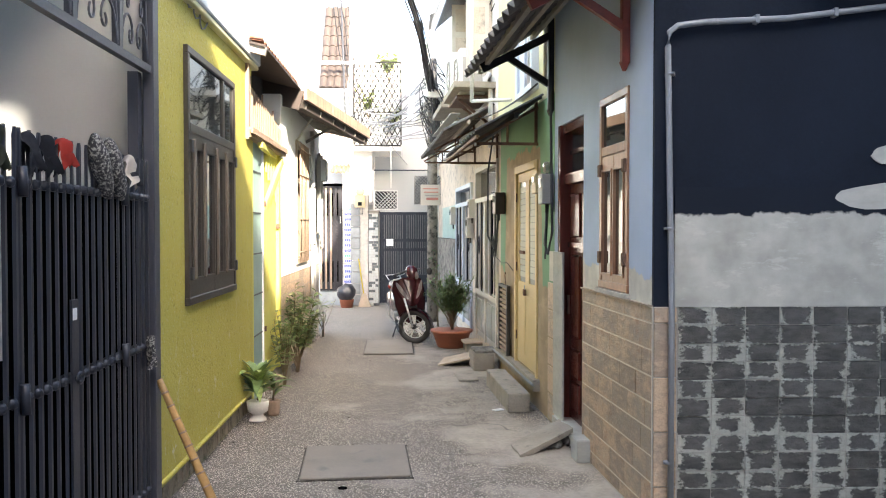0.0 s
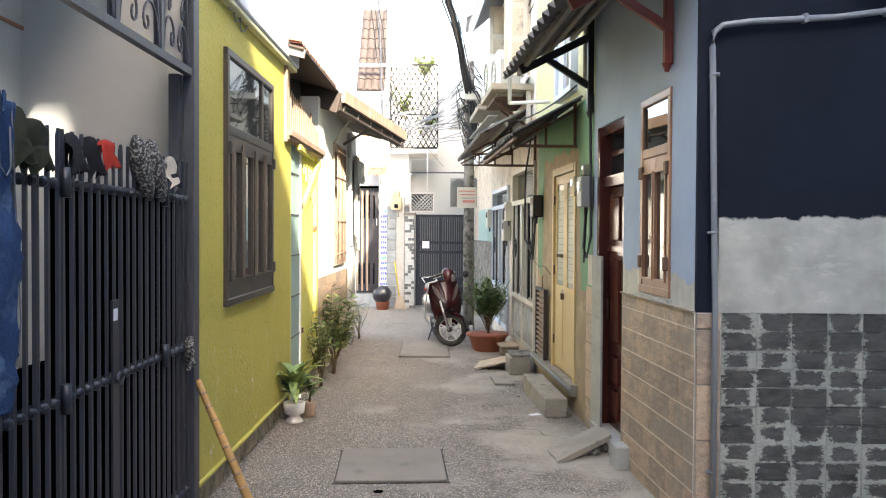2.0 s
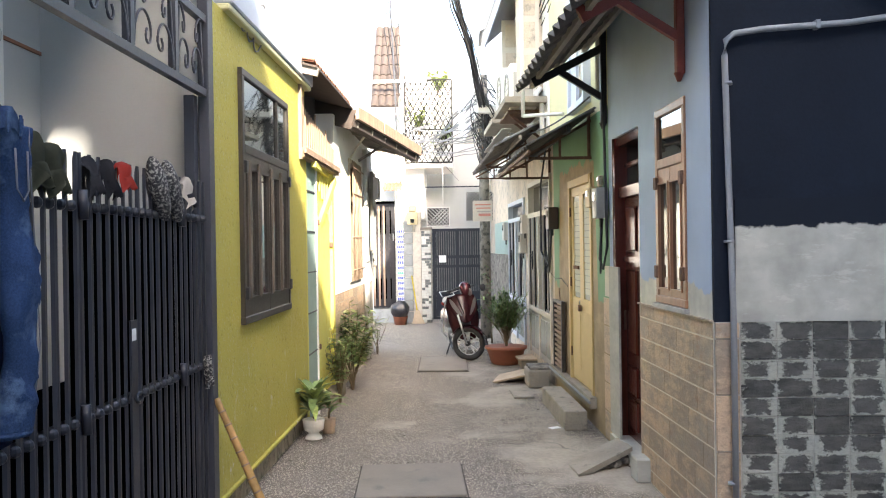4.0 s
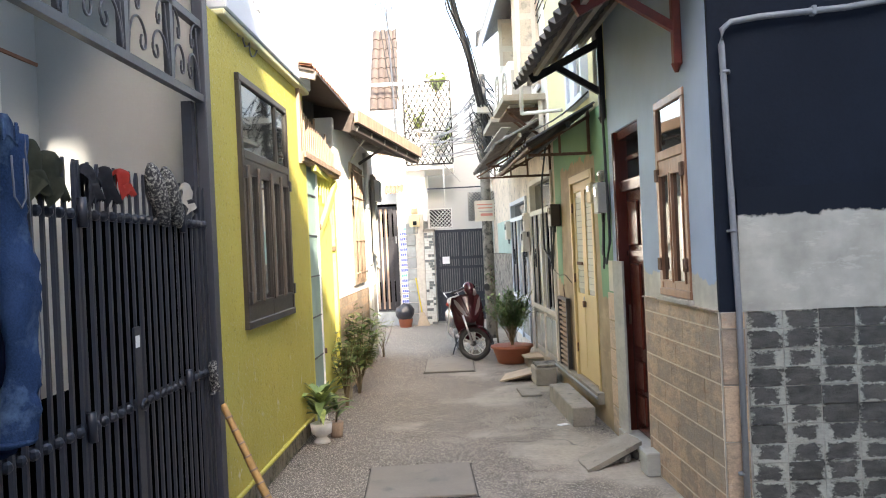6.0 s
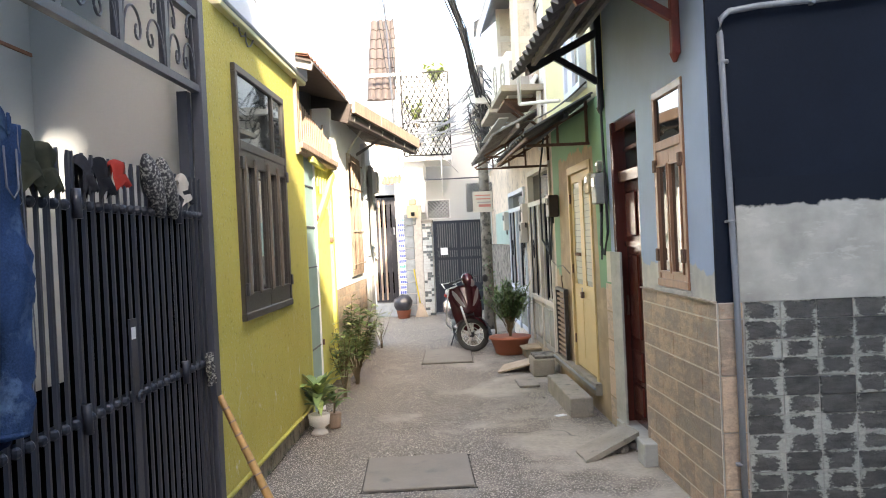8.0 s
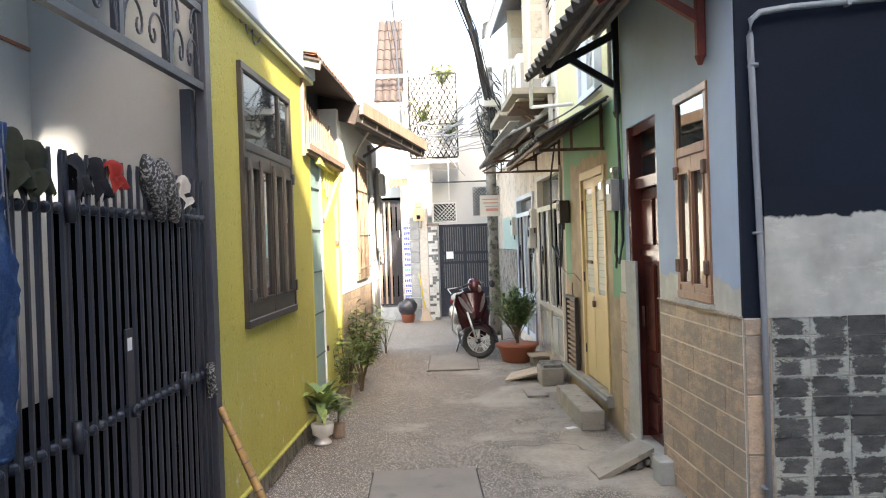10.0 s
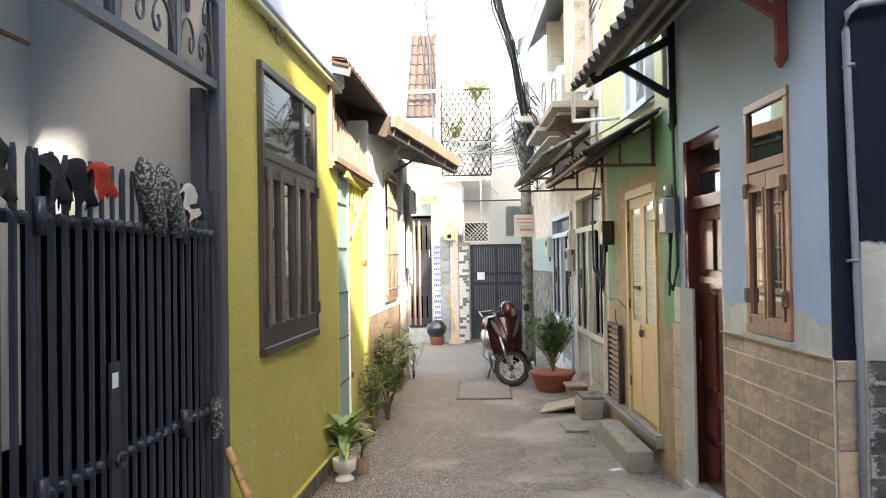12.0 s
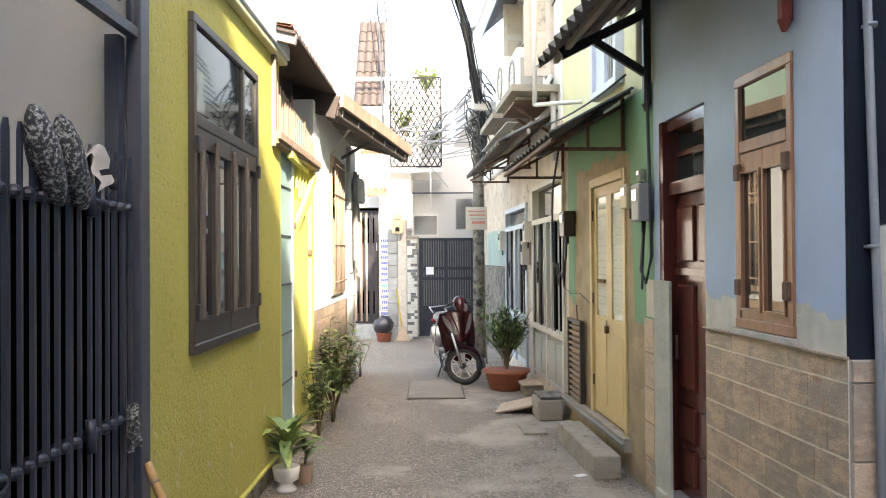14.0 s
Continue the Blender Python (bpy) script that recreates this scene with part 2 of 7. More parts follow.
M = {
    "ground": asphalt(),
    "slab": surface("cover_slab_concrete", (0.215, 0.192, 0.16), 0.8, var=0.15, scale=2.5, dirt=(0.16, 0.15, 0.13)),
    "joint_dirt": surface("joint_dirt", (0.05, 0.044, 0.037), 0.95, var=0.5, scale=14, bump=0.5, dirt=(0.16, 0.14, 0.115), dirt_at=0.55),
    # near-black colour in place of the shade inside rooms, gaps and holes
    "dark": surface("black_depth_shade", (0.003, 0.003, 0.003), 0.95, bump=0, spec=0.0),
    "yellow": yellow_render(),
    "plinth": surface("mossy_plinth_stone", (0.26, 0.22, 0.17), 0.9, var=0.3, scale=6, bump=0.5, dirt=(0.1, 0.1, 0.07), dirt_at=0.55),
    "blue": paint_over("blue_wall_paint", (0.38, 0.46, 0.58), (0.58, 0.55, 0.47), 1.36, 0.10, 4.5),
    "black": surface("navy_black_paint", (0.009, 0.013, 0.022), 0.85, spec=0.15, var=0.3, scale=1.5, bump=0.15, dirt=(0.05, 0.055, 0.06), dirt_at=0.72),
    "plaster": surface("grey_wet_plaster", (0.41, 0.405, 0.36), 0.8, var=0.2, scale=1.8, fine=14, bump=0.3, stretch=(1, 1, 2.2)),
    "brown_tile": sandstone(),
    "grout": surface("pale_tile_grout", (0.66, 0.59, 0.48), 0.9, var=0.15, scale=20, bump=0.2),
    "mortar": surface("pale_mortar", (0.46, 0.43, 0.38), 0.9, var=0.2, scale=12, bump=0.4),
    "slate": None,
    "black_edge": paint_over("black_over_plaster", (0.009, 0.013, 0.022), (0.42, 0.417, 0.37), 1.70, 0.035, 9, grain=14),
    "offwhite": surface("off_white_timber", (0.58, 0.54, 0.46), 0.7, var=0.12, scale=5, bump=0.1),
    "grey": surface("grey_wall_paint", (0.47, 0.48, 0.47), 0.8, var=0.04, scale=1.2, bump=0.08),
    "iron": surface("dark_grey_gate_enamel", (0.021, 0.025, 0.036), 0.38, spec=0.35, var=0.15, scale=8, bump=0.05),
    "iron2": surface("blue_grey_steel_paint", (0.044, 0.049, 0.064), 0.45, var=0.1, scale=6, bump=0.05),
    "frame": surface("grey_brown_window_paint", (0.04, 0.034, 0.028), 0.4, var=0.12, scale=6, bump=0.05),
    "glass": glass("window_glass"),
    "glass_bright": glass("double_window_glass", coat=1.0),
    "white": surface("white_wall_paint", (0.78, 0.77, 0.74), 0.8, var=0.05, scale=2, bump=0.1, dirt=(0.6, 0.58, 0.54), dirt_at=0.66),
    "lemon": surface("lemon_wall_paint", (0.60, 0.56, 0.15), 0.75, var=0.08, scale=2, bump=0.1, dirt=(0.55, 0.45, 0.06), dirt_at=0.6),
    "teal": surface("pale_teal_metal_paint", (0.28, 0.40, 0.36), 0.5, var=0.12, scale=5, bump=0.08, dirt=(0.35, 0.36, 0.3), dirt_at=0.68),
    "green": paint_over("green_wall_paint", (0.17, 0.33, 0.19), (0.36, 0.27, 0.165), 2.35, 0.13, 3.0, lifts=((2.86, 2.74, 1.2), (4.55, 4.65, 1.2))),
    "pale_green": surface("pale_green_wall_paint", (0.50, 0.66, 0.50), 0.8, var=0.08, scale=2, bump=0.1),
    "pale_blue": surface("pale_blue_white_paint", (0.62, 0.68, 0.76), 0.8, var=0.05, scale=2, bump=0.1),
    "cream": surface("cream_wall_paint", (0.66, 0.63, 0.40), 0.8, var=0.08, scale=2, bump=0.1),
    "peach": surface("peeling_peach_wall", (0.56, 0.48, 0.38), 0.85, var=0.2, scale=3, bump=0.3, dirt=(0.3, 0.28, 0.24), dirt_at=0.58),
    "door_yellow": surface("butter_yellow_door_paint", (0.60, 0.45, 0.21), 0.5, var=0.07, scale=5, bump=0.06),
    "red_door": surface("mahogany_varnish", (0.10, 0.026, 0.019), 0.22, var=0.3, scale=3, fine=40, stretch=(3, 3, 0.25), bump=0.06),
    "oak": surface("orange_varnished_wood", (0.30, 0.145, 0.08), 0.35, var=0.3, scale=4, fine=50, stretch=(4, 4, 0.25), bump=0.08),
    "wood": surface("weathered_wood", (0.30, 0.21, 0.15), 0.75, var=0.3, scale=5, fine=50, stretch=(4, 4, 0.3), bump=0.2),
    "red_wood": surface("red_bracket_paint", (0.20, 0.035, 0.025), 0.5, var=0.25, scale=8, bump=0.1, dirt=(0.4, 0.36, 0.32), dirt_at=0.72),
    "black_wood": surface("dark_bracket_paint", (0.02, 0.018, 0.022), 0.5, var=0.3, scale=8, bump=0.1),
    "beam": surface("grey_roof_beam", (0.30, 0.27, 0.24), 0.8, var=0.25, scale=4, bump=0.2),
    "fibro": surface("grey_fibre_cement_sheet", (0.17, 0.16, 0.155), 0.85, var=0.35, scale=2.5, bump=0.25, dirt=(0.08, 0.075, 0.07), dirt_at=0.55),
    # darker copy of fibro; on the loggia walls it carries their shade
    "fibro_dark": surface("dark_fibre_cement_sheet", (0.085, 0.08, 0.078), 0.9, var=0.35, scale=2.5, bump=0.25, dirt=(0.15, 0.145, 0.14), dirt_at=0.6),
    "terracotta": surface("terracotta_roof_tile", (0.32, 0.145, 0.085), 0.8, var=0.3, scale=6, bump=0.2, rand=0.3),
    # clay brown darkened so that the colour itself holds the roofs' shade
    "brown_roof": surface("shaded_brown_roof_tile", (0.060, 0.045, 0.038), 0.8, var=0.25, scale=6, bump=0.2, rand=0.3),
    "concrete": surface("rough_concrete", (0.30, 0.268, 0.222), 0.9, var=0.2, scale=5, bump=0.4, dirt=(0.15, 0.14, 0.12)),
    "mould": surface("mouldy_concrete", (0.22, 0.20, 0.17), 0.9, var=0.35, scale=4, bump=0.4, dirt=(0.06, 0.056, 0.048), dirt_at=0.52),
    "pvc": surface("grey_pvc_pipe", (0.22, 0.228, 0.24), 0.35, var=0.08, scale=8, bump=0.03, dirt=(0.32, 0.33, 0.33), dirt_at=0.66),
    "pvc_white": surface("white_pvc_pipe", (0.62, 0.62, 0.60), 0.4, var=0.08, scale=8, bump=0.03),
    "steel": surface("brushed_metal", (0.5, 0.5, 0.5), 0.35, 0.9, var=0.1),
    "alloy": surface("pale_alloy", (0.55, 0.54, 0.52), 0.45, 0.3, var=0.05, bump=0),
    "rust": surface("rusty_iron", (0.13, 0.07, 0.045), 0.8, var=0.4, scale=20, bump=0.3),
    # black lifted towards grey to imitate haze and glare over the cables
    "cable": surface("hazed_black_cable", (0.045, 0.047, 0.052), 0.6, bump=0),
    "cable_grey": surface("grey_cable", (0.26, 0.26, 0.27), 0.5, bump=0),
    "box": surface("grey_meter_box", (0.36, 0.35, 0.32), 0.5, var=0.1, bump=0.05),
    "box_beige": surface("beige_meter_box", (0.55, 0.45, 0.27), 0.5, var=0.1, bump=0.05),
    "terra_pot": surface("terracotta_plastic_pot", (0.31, 0.10, 0.055), 0.6, var=0.15, scale=5, bump=0.1),
    "white_pot": surface("white_ceramic_pot", (0.7, 0.68, 0.64), 0.25, var=0.05, bump=0.03),
    "leaf": surface("green_leaf", (0.075, 0.14, 0.035), 0.5, var=0.4, scale=9, bump=0.05),
    "leaf_pale": surface("variegated_leaf", (0.27, 0.34, 0.10), 0.45, var=0.6, scale=22, fine=40, bump=0.05),
    "leaf_dry": surface("olive_leaf", (0.27, 0.30, 0.12), 0.6, var=0.4, scale=9, bump=0.05),
    "leaf_sage": surface("sage_leaf", (0.15, 0.22, 0.075), 0.6, var=0.4, scale=9, bump=0.05),
    "stem": surface("brown_stem", (0.16, 0.12, 0.07), 0.8, bump=0.2),
    "soil": surface("potting_soil", (0.05, 0.035, 0.025), 0.95, bump=0.5),
    "maroon": surface("maroon_scooter_paint", (0.06, 0.012, 0.016), 0.22, var=0.08, bump=0),
    "tyre": surface("tyre_rubber", (0.03, 0.03, 0.03), 0.75, bump=0.2),
    "plastic": surface("black_plastic", (0.025, 0.025, 0.027), 0.45, bump=0),
    "lamp": surface("clear_headlamp_lens", (0.26, 0.21, 0.21), 0.12, 0.2, bump=0),
    "denim": surface("blue_denim", (0.024, 0.052, 0.125), 0.9, spec=0.1, var=0.55, scale=3, fine=170, bump=0.35, dirt=(0.075, 0.13, 0.22), dirt_at=0.58),
    "denim_pale": surface("pale_blue_denim", (0.20, 0.28, 0.38), 0.9, var=0.3, scale=5, fine=150, bump=0.3),
    "stitch": surface("faded_stitching", (0.12, 0.13, 0.16), 0.9, bump=0.2),
    "bar_grey": surface("weathered_grey_gate_bar", (0.10, 0.105, 0.11), 0.55, var=0.2, scale=6, bump=0.05),
    "stone_pale": surface("pale_cladding_stone", (0.55, 0.56, 0.53), 0.75, var=0.2, scale=7, bump=0.3),
    "stone_dark": surface("dark_cladding_stone", (0.13, 0.14, 0.14), 0.75, var=0.3, scale=7, bump=0.3),
    "denim_dark": surface("dark_navy_denim", (0.006, 0.010, 0.027), 0.9, spec=0.05, var=0.4, scale=5, fine=150, bump=0.25),
    "olive": surface("olive_cap_cloth", (0.05, 0.055, 0.04), 0.9, spec=0.1, var=0.2, bump=0.2),
    "charcoal": surface("charcoal_cloth", (0.04, 0.042, 0.05), 0.9, spec=0.1, var=0.35, scale=9, bump=0.3),
    "black_cloth": surface("black_cloth", (0.022, 0.023, 0.028), 0.9, spec=0.1, var=0.2, bump=0.2),
    "red_cloth": surface("red_cloth", (0.36, 0.03, 0.02), 0.85, var=0.15, bump=0.2),
    "white_cloth": surface("off_white_cloth", (0.55, 0.52, 0.47), 0.9, var=0.1, bump=0.2),
    "camo": surface("black_white_pattern_cloth", (0.03, 0.03, 0.035), 0.85, var=0.2, scale=48, dirt=(0.36, 0.36, 0.33), dirt_at=0.53, bump=0.2),
    "bamboo": surface("bamboo_handle", (0.42, 0.25, 0.09), 0.5, var=0.25, scale=8, bump=0.1),
    "broom_yellow": surface("yellow_plastic", (0.60, 0.44, 0.04), 0.5, bump=0),
    "board": surface("pale_plywood_board", (0.46, 0.37, 0.27), 0.8, var=0.2, scale=5, bump=0.1),
    "paper": surface("white_paper", (0.75, 0.75, 0.75), 0.8, var=0.03, bump=0),
    "ink_blue": surface("blue_ink", (0.10, 0.13, 0.42), 0.7, bump=0),
    "ink_red": surface("faded_red_ink", (0.55, 0.22, 0.18), 0.7, bump=0),
    "ink_green": surface("green_ink", (0.10, 0.45, 0.30), 0.7, bump=0),
    "stone": surface("grey_cladding_stone", (0.34, 0.36, 0.36), 0.75, var=0.3, scale=7, bump=0.4, rand=0.5),
    "blue_frame": surface("pale_blue_window_paint", (0.50, 0.55, 0.61), 0.5, var=0.06, bump=0.03),
    "slat_brown": surface("worn_brown_slat_paint", (0.115, 0.092, 0.072), 0.6, var=0.25, scale=5, stretch=(3, 3, 0.3), bump=0.1),
    "slat_grey": surface("grey_green_blind_slat", (0.42, 0.42, 0.34), 0.6, var=0.08, bump=0),
    "glaze": surface("pale_door_panel_glass", (0.45, 0.47, 0.42), 0.2, var=0.08, bump=0),
    "bag": surface("black_rubbish_bag", (0.02, 0.022, 0.03), 0.3, bump=0.3, scale=12),
    "bulb": surface("white_bulb_glass", (0.7, 0.68, 0.6), 0.2, bump=0),
    "lattice": surface("matt_lattice_iron", (0.022, 0.022, 0.021), 0.9, spec=0.1, bump=0),
}


def slate():
    n = Nodes("dark_slate_with_mortar_smears")
    a = n.noise(7, 7, (1, 1, 2.5), 0.65)
    b = n.noise(9, 10, (1, 1, 1.5), 0.75)
    r = n.add("ObjectInfo").outputs["Random"]
    c = n.mix(n.step(a, 0.35, 0.65), (0.023, 0.023, 0.021), (0.102, 0.099, 0.088))
    c = n.mix(n.math("MULTIPLY", r, 0.3), c, (0.13, 0.125, 0.115))
    co = n.add("TexCoord").outputs["Generated"]
    g = n.add("SeparateXYZ", {0: co}).outputs
    ex = n.math("ABSOLUTE", n.math("SUBTRACT", g[0], 0.5))
    ez = n.math("SUBTRACT", n.math("ABSOLUTE", n.math("SUBTRACT", g[2], 0.5)), 0.05)
    edge = n.math("MAXIMUM", ex, ez)
    fine = n.noise(34, 6, (1, 1, 1.6), 0.7)
    wide = n.noise(2.6, 3)
    k = n.math("ADD", edge, n.math("MULTIPLY", n.math("SUBTRACT", b, 0.5), 0.95))
    k = n.math("ADD", k, n.math("MULTIPLY", n.math("SUBTRACT", fine, 0.5), 0.45))
    k = n.math("ADD", k, n.math("MULTIPLY", n.math("SUBTRACT", wide, 0.5), 0.5))
    m = n.step(n.math("ADD", k, n.math("MULTIPLY", n.math("SUBTRACT", r, 0.5), 0.22)), 0.39, 0.47)
    c = n.mix(m, c, n.mix(fine, (0.25, 0.25, 0.21), (0.60, 0.595, 0.52)))
    n.bump(n.math("ADD", n.math("ADD", a, fine), n.math("MULTIPLY", m, 0.6)), 0.7, 0.016)
    return n.done(c, 0.6)


M["slate"] = slate()
for k_ in M["black_edge"].node_tree.nodes:
    if k_.type == "BSDF_PRINCIPLED":
        k_.inputs["Specular IOR Level"].default_value = 0.15


# ---- building tools ----
def box(bm, x0, x1, y0, y1, z0, z1, bevel=0.0):
    vs = [bm.verts.new((x, y, z)) for x in (x0, x1) for y in (y0, y1) for z in (z0, z1)]
    fs = [bm.faces.new([vs[i] for i in f]) for f in ((0, 1, 3, 2), (4, 6, 7, 5), (0, 4, 5, 1), (2, 3, 7, 6), (0, 2, 6, 4), (1, 5, 7, 3))]
    if bevel:
        es = list({e for f in fs for e in f.edges})
        bmesh.ops.bevel(bm, geom=es, offset=bevel, segments=1, affect="EDGES")
    return bm


def B(*a, bevel=0.0):
    return box(bmesh.new(), *a, bevel=bevel)


def tube(bm, pts, r, n=6, closed=False):
    pts = [Vector(p) for p in pts]
    rings = []
    for i, p in enumerate(pts):
        d = (pts[min(i + 1, len(pts) - 1)] - pts[max(i - 1, 0)])
        if closed:
            d = pts[(i + 1) % len(pts)] - pts[i - 1]
        d.normalize()
        up = Vector((0, 0, 1)) if abs(d.z) < 0.95 else Vector((1, 0, 0))
        a = d.cross(up).normalized()
        b = d.cross(a)
        rr = r[i] if isinstance(r, (list, tuple)) else r
        rings.append([bm.verts.new(p + (a * math.cos(q) + b * math.sin(q)) * rr) for q in [2 * math.pi * k / n for k in range(n)]])
    pairs = list(zip(rings, rings[1:] + ([rings[0]] if closed else [])))
    for r0, r1 in pairs[: len(pts) if closed else len(pts) - 1]:
        for k in range(n):
            f = bm.faces.new((r0[k], r0[(k + 1) % n], r1[(k + 1) % n], r1[k]))
            f.smooth = True
    if not closed:
        bm.faces.new(rings[0][::-1])
        bm.faces.new(rings[-1])
    return bm


def T(pts, r, n=6, closed=False):
    return tube(bmesh.new(), pts, r, n, closed)


def beam(bm, p, q, w, h):
    """A straight bar from p to q, w wide and h high."""
    p, q = Vector(p), Vector(q)
    d = (q - p).normalized()
    up = Vector((0, 0, 1)) if abs(d.z) < 0.95 else Vector((0, 1, 0))
    a = d.cross(up).normalized() * w / 2
    b = a.cross(d).normalized() * h / 2
    vs = [bm.verts.new(o + s * a + t * b) for o in (p, q) for s, t in ((-1, -1), (1, -1), (1, 1), (-1, 1))]
    for f in ((3, 2, 1, 0), (4, 5, 6, 7), (0, 1, 5, 4), (1, 2, 6, 5), (2, 3, 7, 6), (3, 0, 4, 7)):
        bm.faces.new([vs[i] for i in f])
    return bm


def lathe(bm, prof, n=20, m=None):
    rings = [[bm.verts.new((r * math.cos(q), r * math.sin(q), z)) for q in [2 * math.pi * k / n for k in range(n)]] for r, z in prof]
    for r0, r1 in zip(rings, rings[1:]):
        for k in range(n):
            f = bm.faces.new((r0[k], r0[(k + 1) % n], r1[(k + 1) % n], r1[k]))
            f.smooth = True
    bm.faces.new(rings[0][::-1])
    bm.faces.new(rings[-1])
    if m:
        bmesh.ops.transform(bm, matrix=m, verts=[v for ring in rings for v in ring])
    return bm


def mesh_of(name, bm, material):
    bmesh.ops.recalc_face_normals(bm, faces=bm.faces)
    me = bpy.data.meshes.new(name)
    bm.to_mesh(me)
    bm.free()
    me.materials.append(M[material])
    return me


def part(name, bm, material, parent, label="", kind=""):
    ob = new(name, mesh_of(name, bm, material))
    ob.parent = parent
    return tagged(ob, label=label, kind=kind)


def thing(name, label, category, m=None, group=""):
    ob = new(name)
    ob.empty_display_size = 0.1
    if m is not None:
        ob.matrix_world = m
    return tagged(ob, label, category, group)


def solid(name, bm, material, label, category, m=None, group=""):
    ob = new(name, mesh_of(name, bm, material))
    if m is not None:
        ob.matrix_world = m
    return tagged(ob, label, category, group)


def structure(name, bm, material, m=None, label=""):
    ob = new(name, mesh_of(name, bm, material))
    if m is not None:
        ob.matrix_world = m
    return tagged(ob, label=label, kind="structure")


def wall_mesh(x0, x1, s0, s1, z0, z1, holes=(), axis="y"):
    """A slab between x0 and x1 with openings (s0, s1, z0, z1) that go through it."""
    ss = sorted({s0, s1, *[v for h in holes for v in h[:2]]})
    zs = sorted({z0, z1, *[v for h in holes for v in h[2:]]})
    full = lambda i, j: 0 <= i < len(ss) - 1 and 0 <= j < len(zs) - 1 and not any(
        h[0] <= (ss[i] + ss[i + 1]) / 2 <= h[1] and h[2] <= (zs[j] + zs[j + 1]) / 2 <= h[3] for h in holes)
    bm = bmesh.new()
    co = (lambda x, s, z: (x, s, z)) if axis == "y" else (lambda x, s, z: (s, x, z))
    face = lambda *p: bm.faces.new([bm.verts.new(co(*q)) for q in p])
    for i in range(len(ss) - 1):
        for j in range(len(zs) - 1):
            if not full(i, j):
                continue
            a, b, c, d = ss[i], ss[i + 1], zs[j], zs[j + 1]
            for x in (x0, x1):
                face((x, a, c), (x, b, c), (x, b, d), (x, a, d))
            for q, s in ((full(i - 1, j), a), (full(i + 1, j), b)):
                if not q:
                    face((x0, s, c), (x1, s, c), (x1, s, d), (x0, s, d))
            for q, z in ((full(i, j - 1), c), (full(i, j + 1), d)):
                if not q:
                    face((x0, a, z), (x1, a, z), (x1, b, z), (x0, b, z))
    bmesh.ops.remove_doubles(bm, verts=bm.verts, dist=0.0005)
    return bm


def corrugated(p00, p10, p11, p01, waves, amp, thick=0.008, per=6):
    """A corrugated sheet: p00-p10 is the edge across the waves, p00-p01 runs along them."""
    p00, p10, p11, p01 = map(Vector, (p00, p10, p11, p01))
    nrm = (p10 - p00).cross(p01 - p00).normalized()
    if nrm.z < 0:
        nrm = -nrm
    bm = bmesh.new()
    n = waves * per
    rows = []
    for i in range(n + 1):
        u = i / n
        h = amp * math.sin(2 * math.pi * waves * u)
        a, b = p00.lerp(p10, u), p01.lerp(p11, u)
        rows.append([bm.verts.new(a.lerp(b, v) + nrm * (h + o)) for o in (0, -thick) for v in (0, 1)])
    for r0, r1 in zip(rows, rows[1:]):
        for a, b in ((0, 1), (3, 2), (2, 0), (1, 3)):
            f = bm.faces.new((r0[a], r1[a], r1[b], r0[b]))
            f.smooth = True
    return bm


RW = Matrix.Translation((1.487, 4.434, 0)) @ pose(0, 0, 0, 0, 0, 3.32)   # right-hand fronts: x into the house, y along the alley
LW = Matrix.Translation((-1.25, 0, 0))

# ---- ground ----
g = new("ground", mesh_of("ground", B(-300, 300, -300, 300, -0.5, 0.0), "ground"))
tagged(g, kind="structure", label="worn grey alley concrete with exposed gravel and cracks")

# ---- walls, left-hand side ----
WIN_L = (5.22, 6.60, 1.14, 2.78)
structure("wall_yellow", wall_mesh(-0.15, 0, 4.66, 7.42, 0.19, 3.05, [WIN_L]), "yellow", LW, "rough lime-yellow rendered house wall")
structure("wall_plinth", B(-0.15, -0.03, 4.66, 7.42, 0, 0.16), "mortar", LW, "mossy rubble plinth under yellow wall")
structure("trim_plinth_cap", B(-0.15, 0.02, 4.64, 7.43, 0.16, 0.19, bevel=0.008), "yellow", LW)
structure("trim_cornice", B(-0.15, 0.05, 4.9, 7.5, 3.05, 3.09, bevel=0.008), "cream", LW, "cream concrete cornice with bevelled lip")
structure("trim_fascia", B(-0.15, 0.065, 4.9, 7.52, 3.09, 3.36, bevel=0.01), "pale_blue", LW, "pale blue-white painted eaves fascia")
structure("wall_parapet", B(-0.3, 0.02, 4.66, 7.4, 3.26, 4.3), "white", LW)
structure("trim_parapet", B(-0.3, 0.12, 4.6, 7.0, 4.3, 4.42, bevel=0.02), "cream", LW)
structure("wall_house_side", B(-2.6, -0.15, 4.75, 4.95, 0, 4.3), "grey", LW, "plain grey wall of the porch side")
structure("wall_yellow_back", B(-4.0, -0.15, 7.2, 7.4, 0, 4.3), "white", LW)
structure("wall_post_return", B(-0.15, -0.045, 4.62, 4.66, 0, 3.9), "grey", LW)
structure("wall_upper_yellow", B(-4.0, -0.32, 4.9, 7.4, 4.42, 5.6), "white", LW)
structure("ceiling_yellow_house", B(-4.0, -0.15, 4.95, 7.2, 3.1, 3.2), "grey", LW)

# porch behind the gate
structure("wall_porch_back", wall_mesh(-1.15, -1.02, -3, 4.75, 0, 3.9, [(2.2, 4.25, 2.1, 2.88), (2.6, 3.6, 0.02, 1.95)]), "grey", LW, "pale grey porch wall")
# added black wall: darkness of the room put into its colour
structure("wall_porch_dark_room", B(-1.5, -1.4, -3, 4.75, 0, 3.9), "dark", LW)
# slot and bar added at the outer edge to shape sun patches inside
bm = B(-1.5, -0.27, -3, 4.75, 3.9, 4.0)
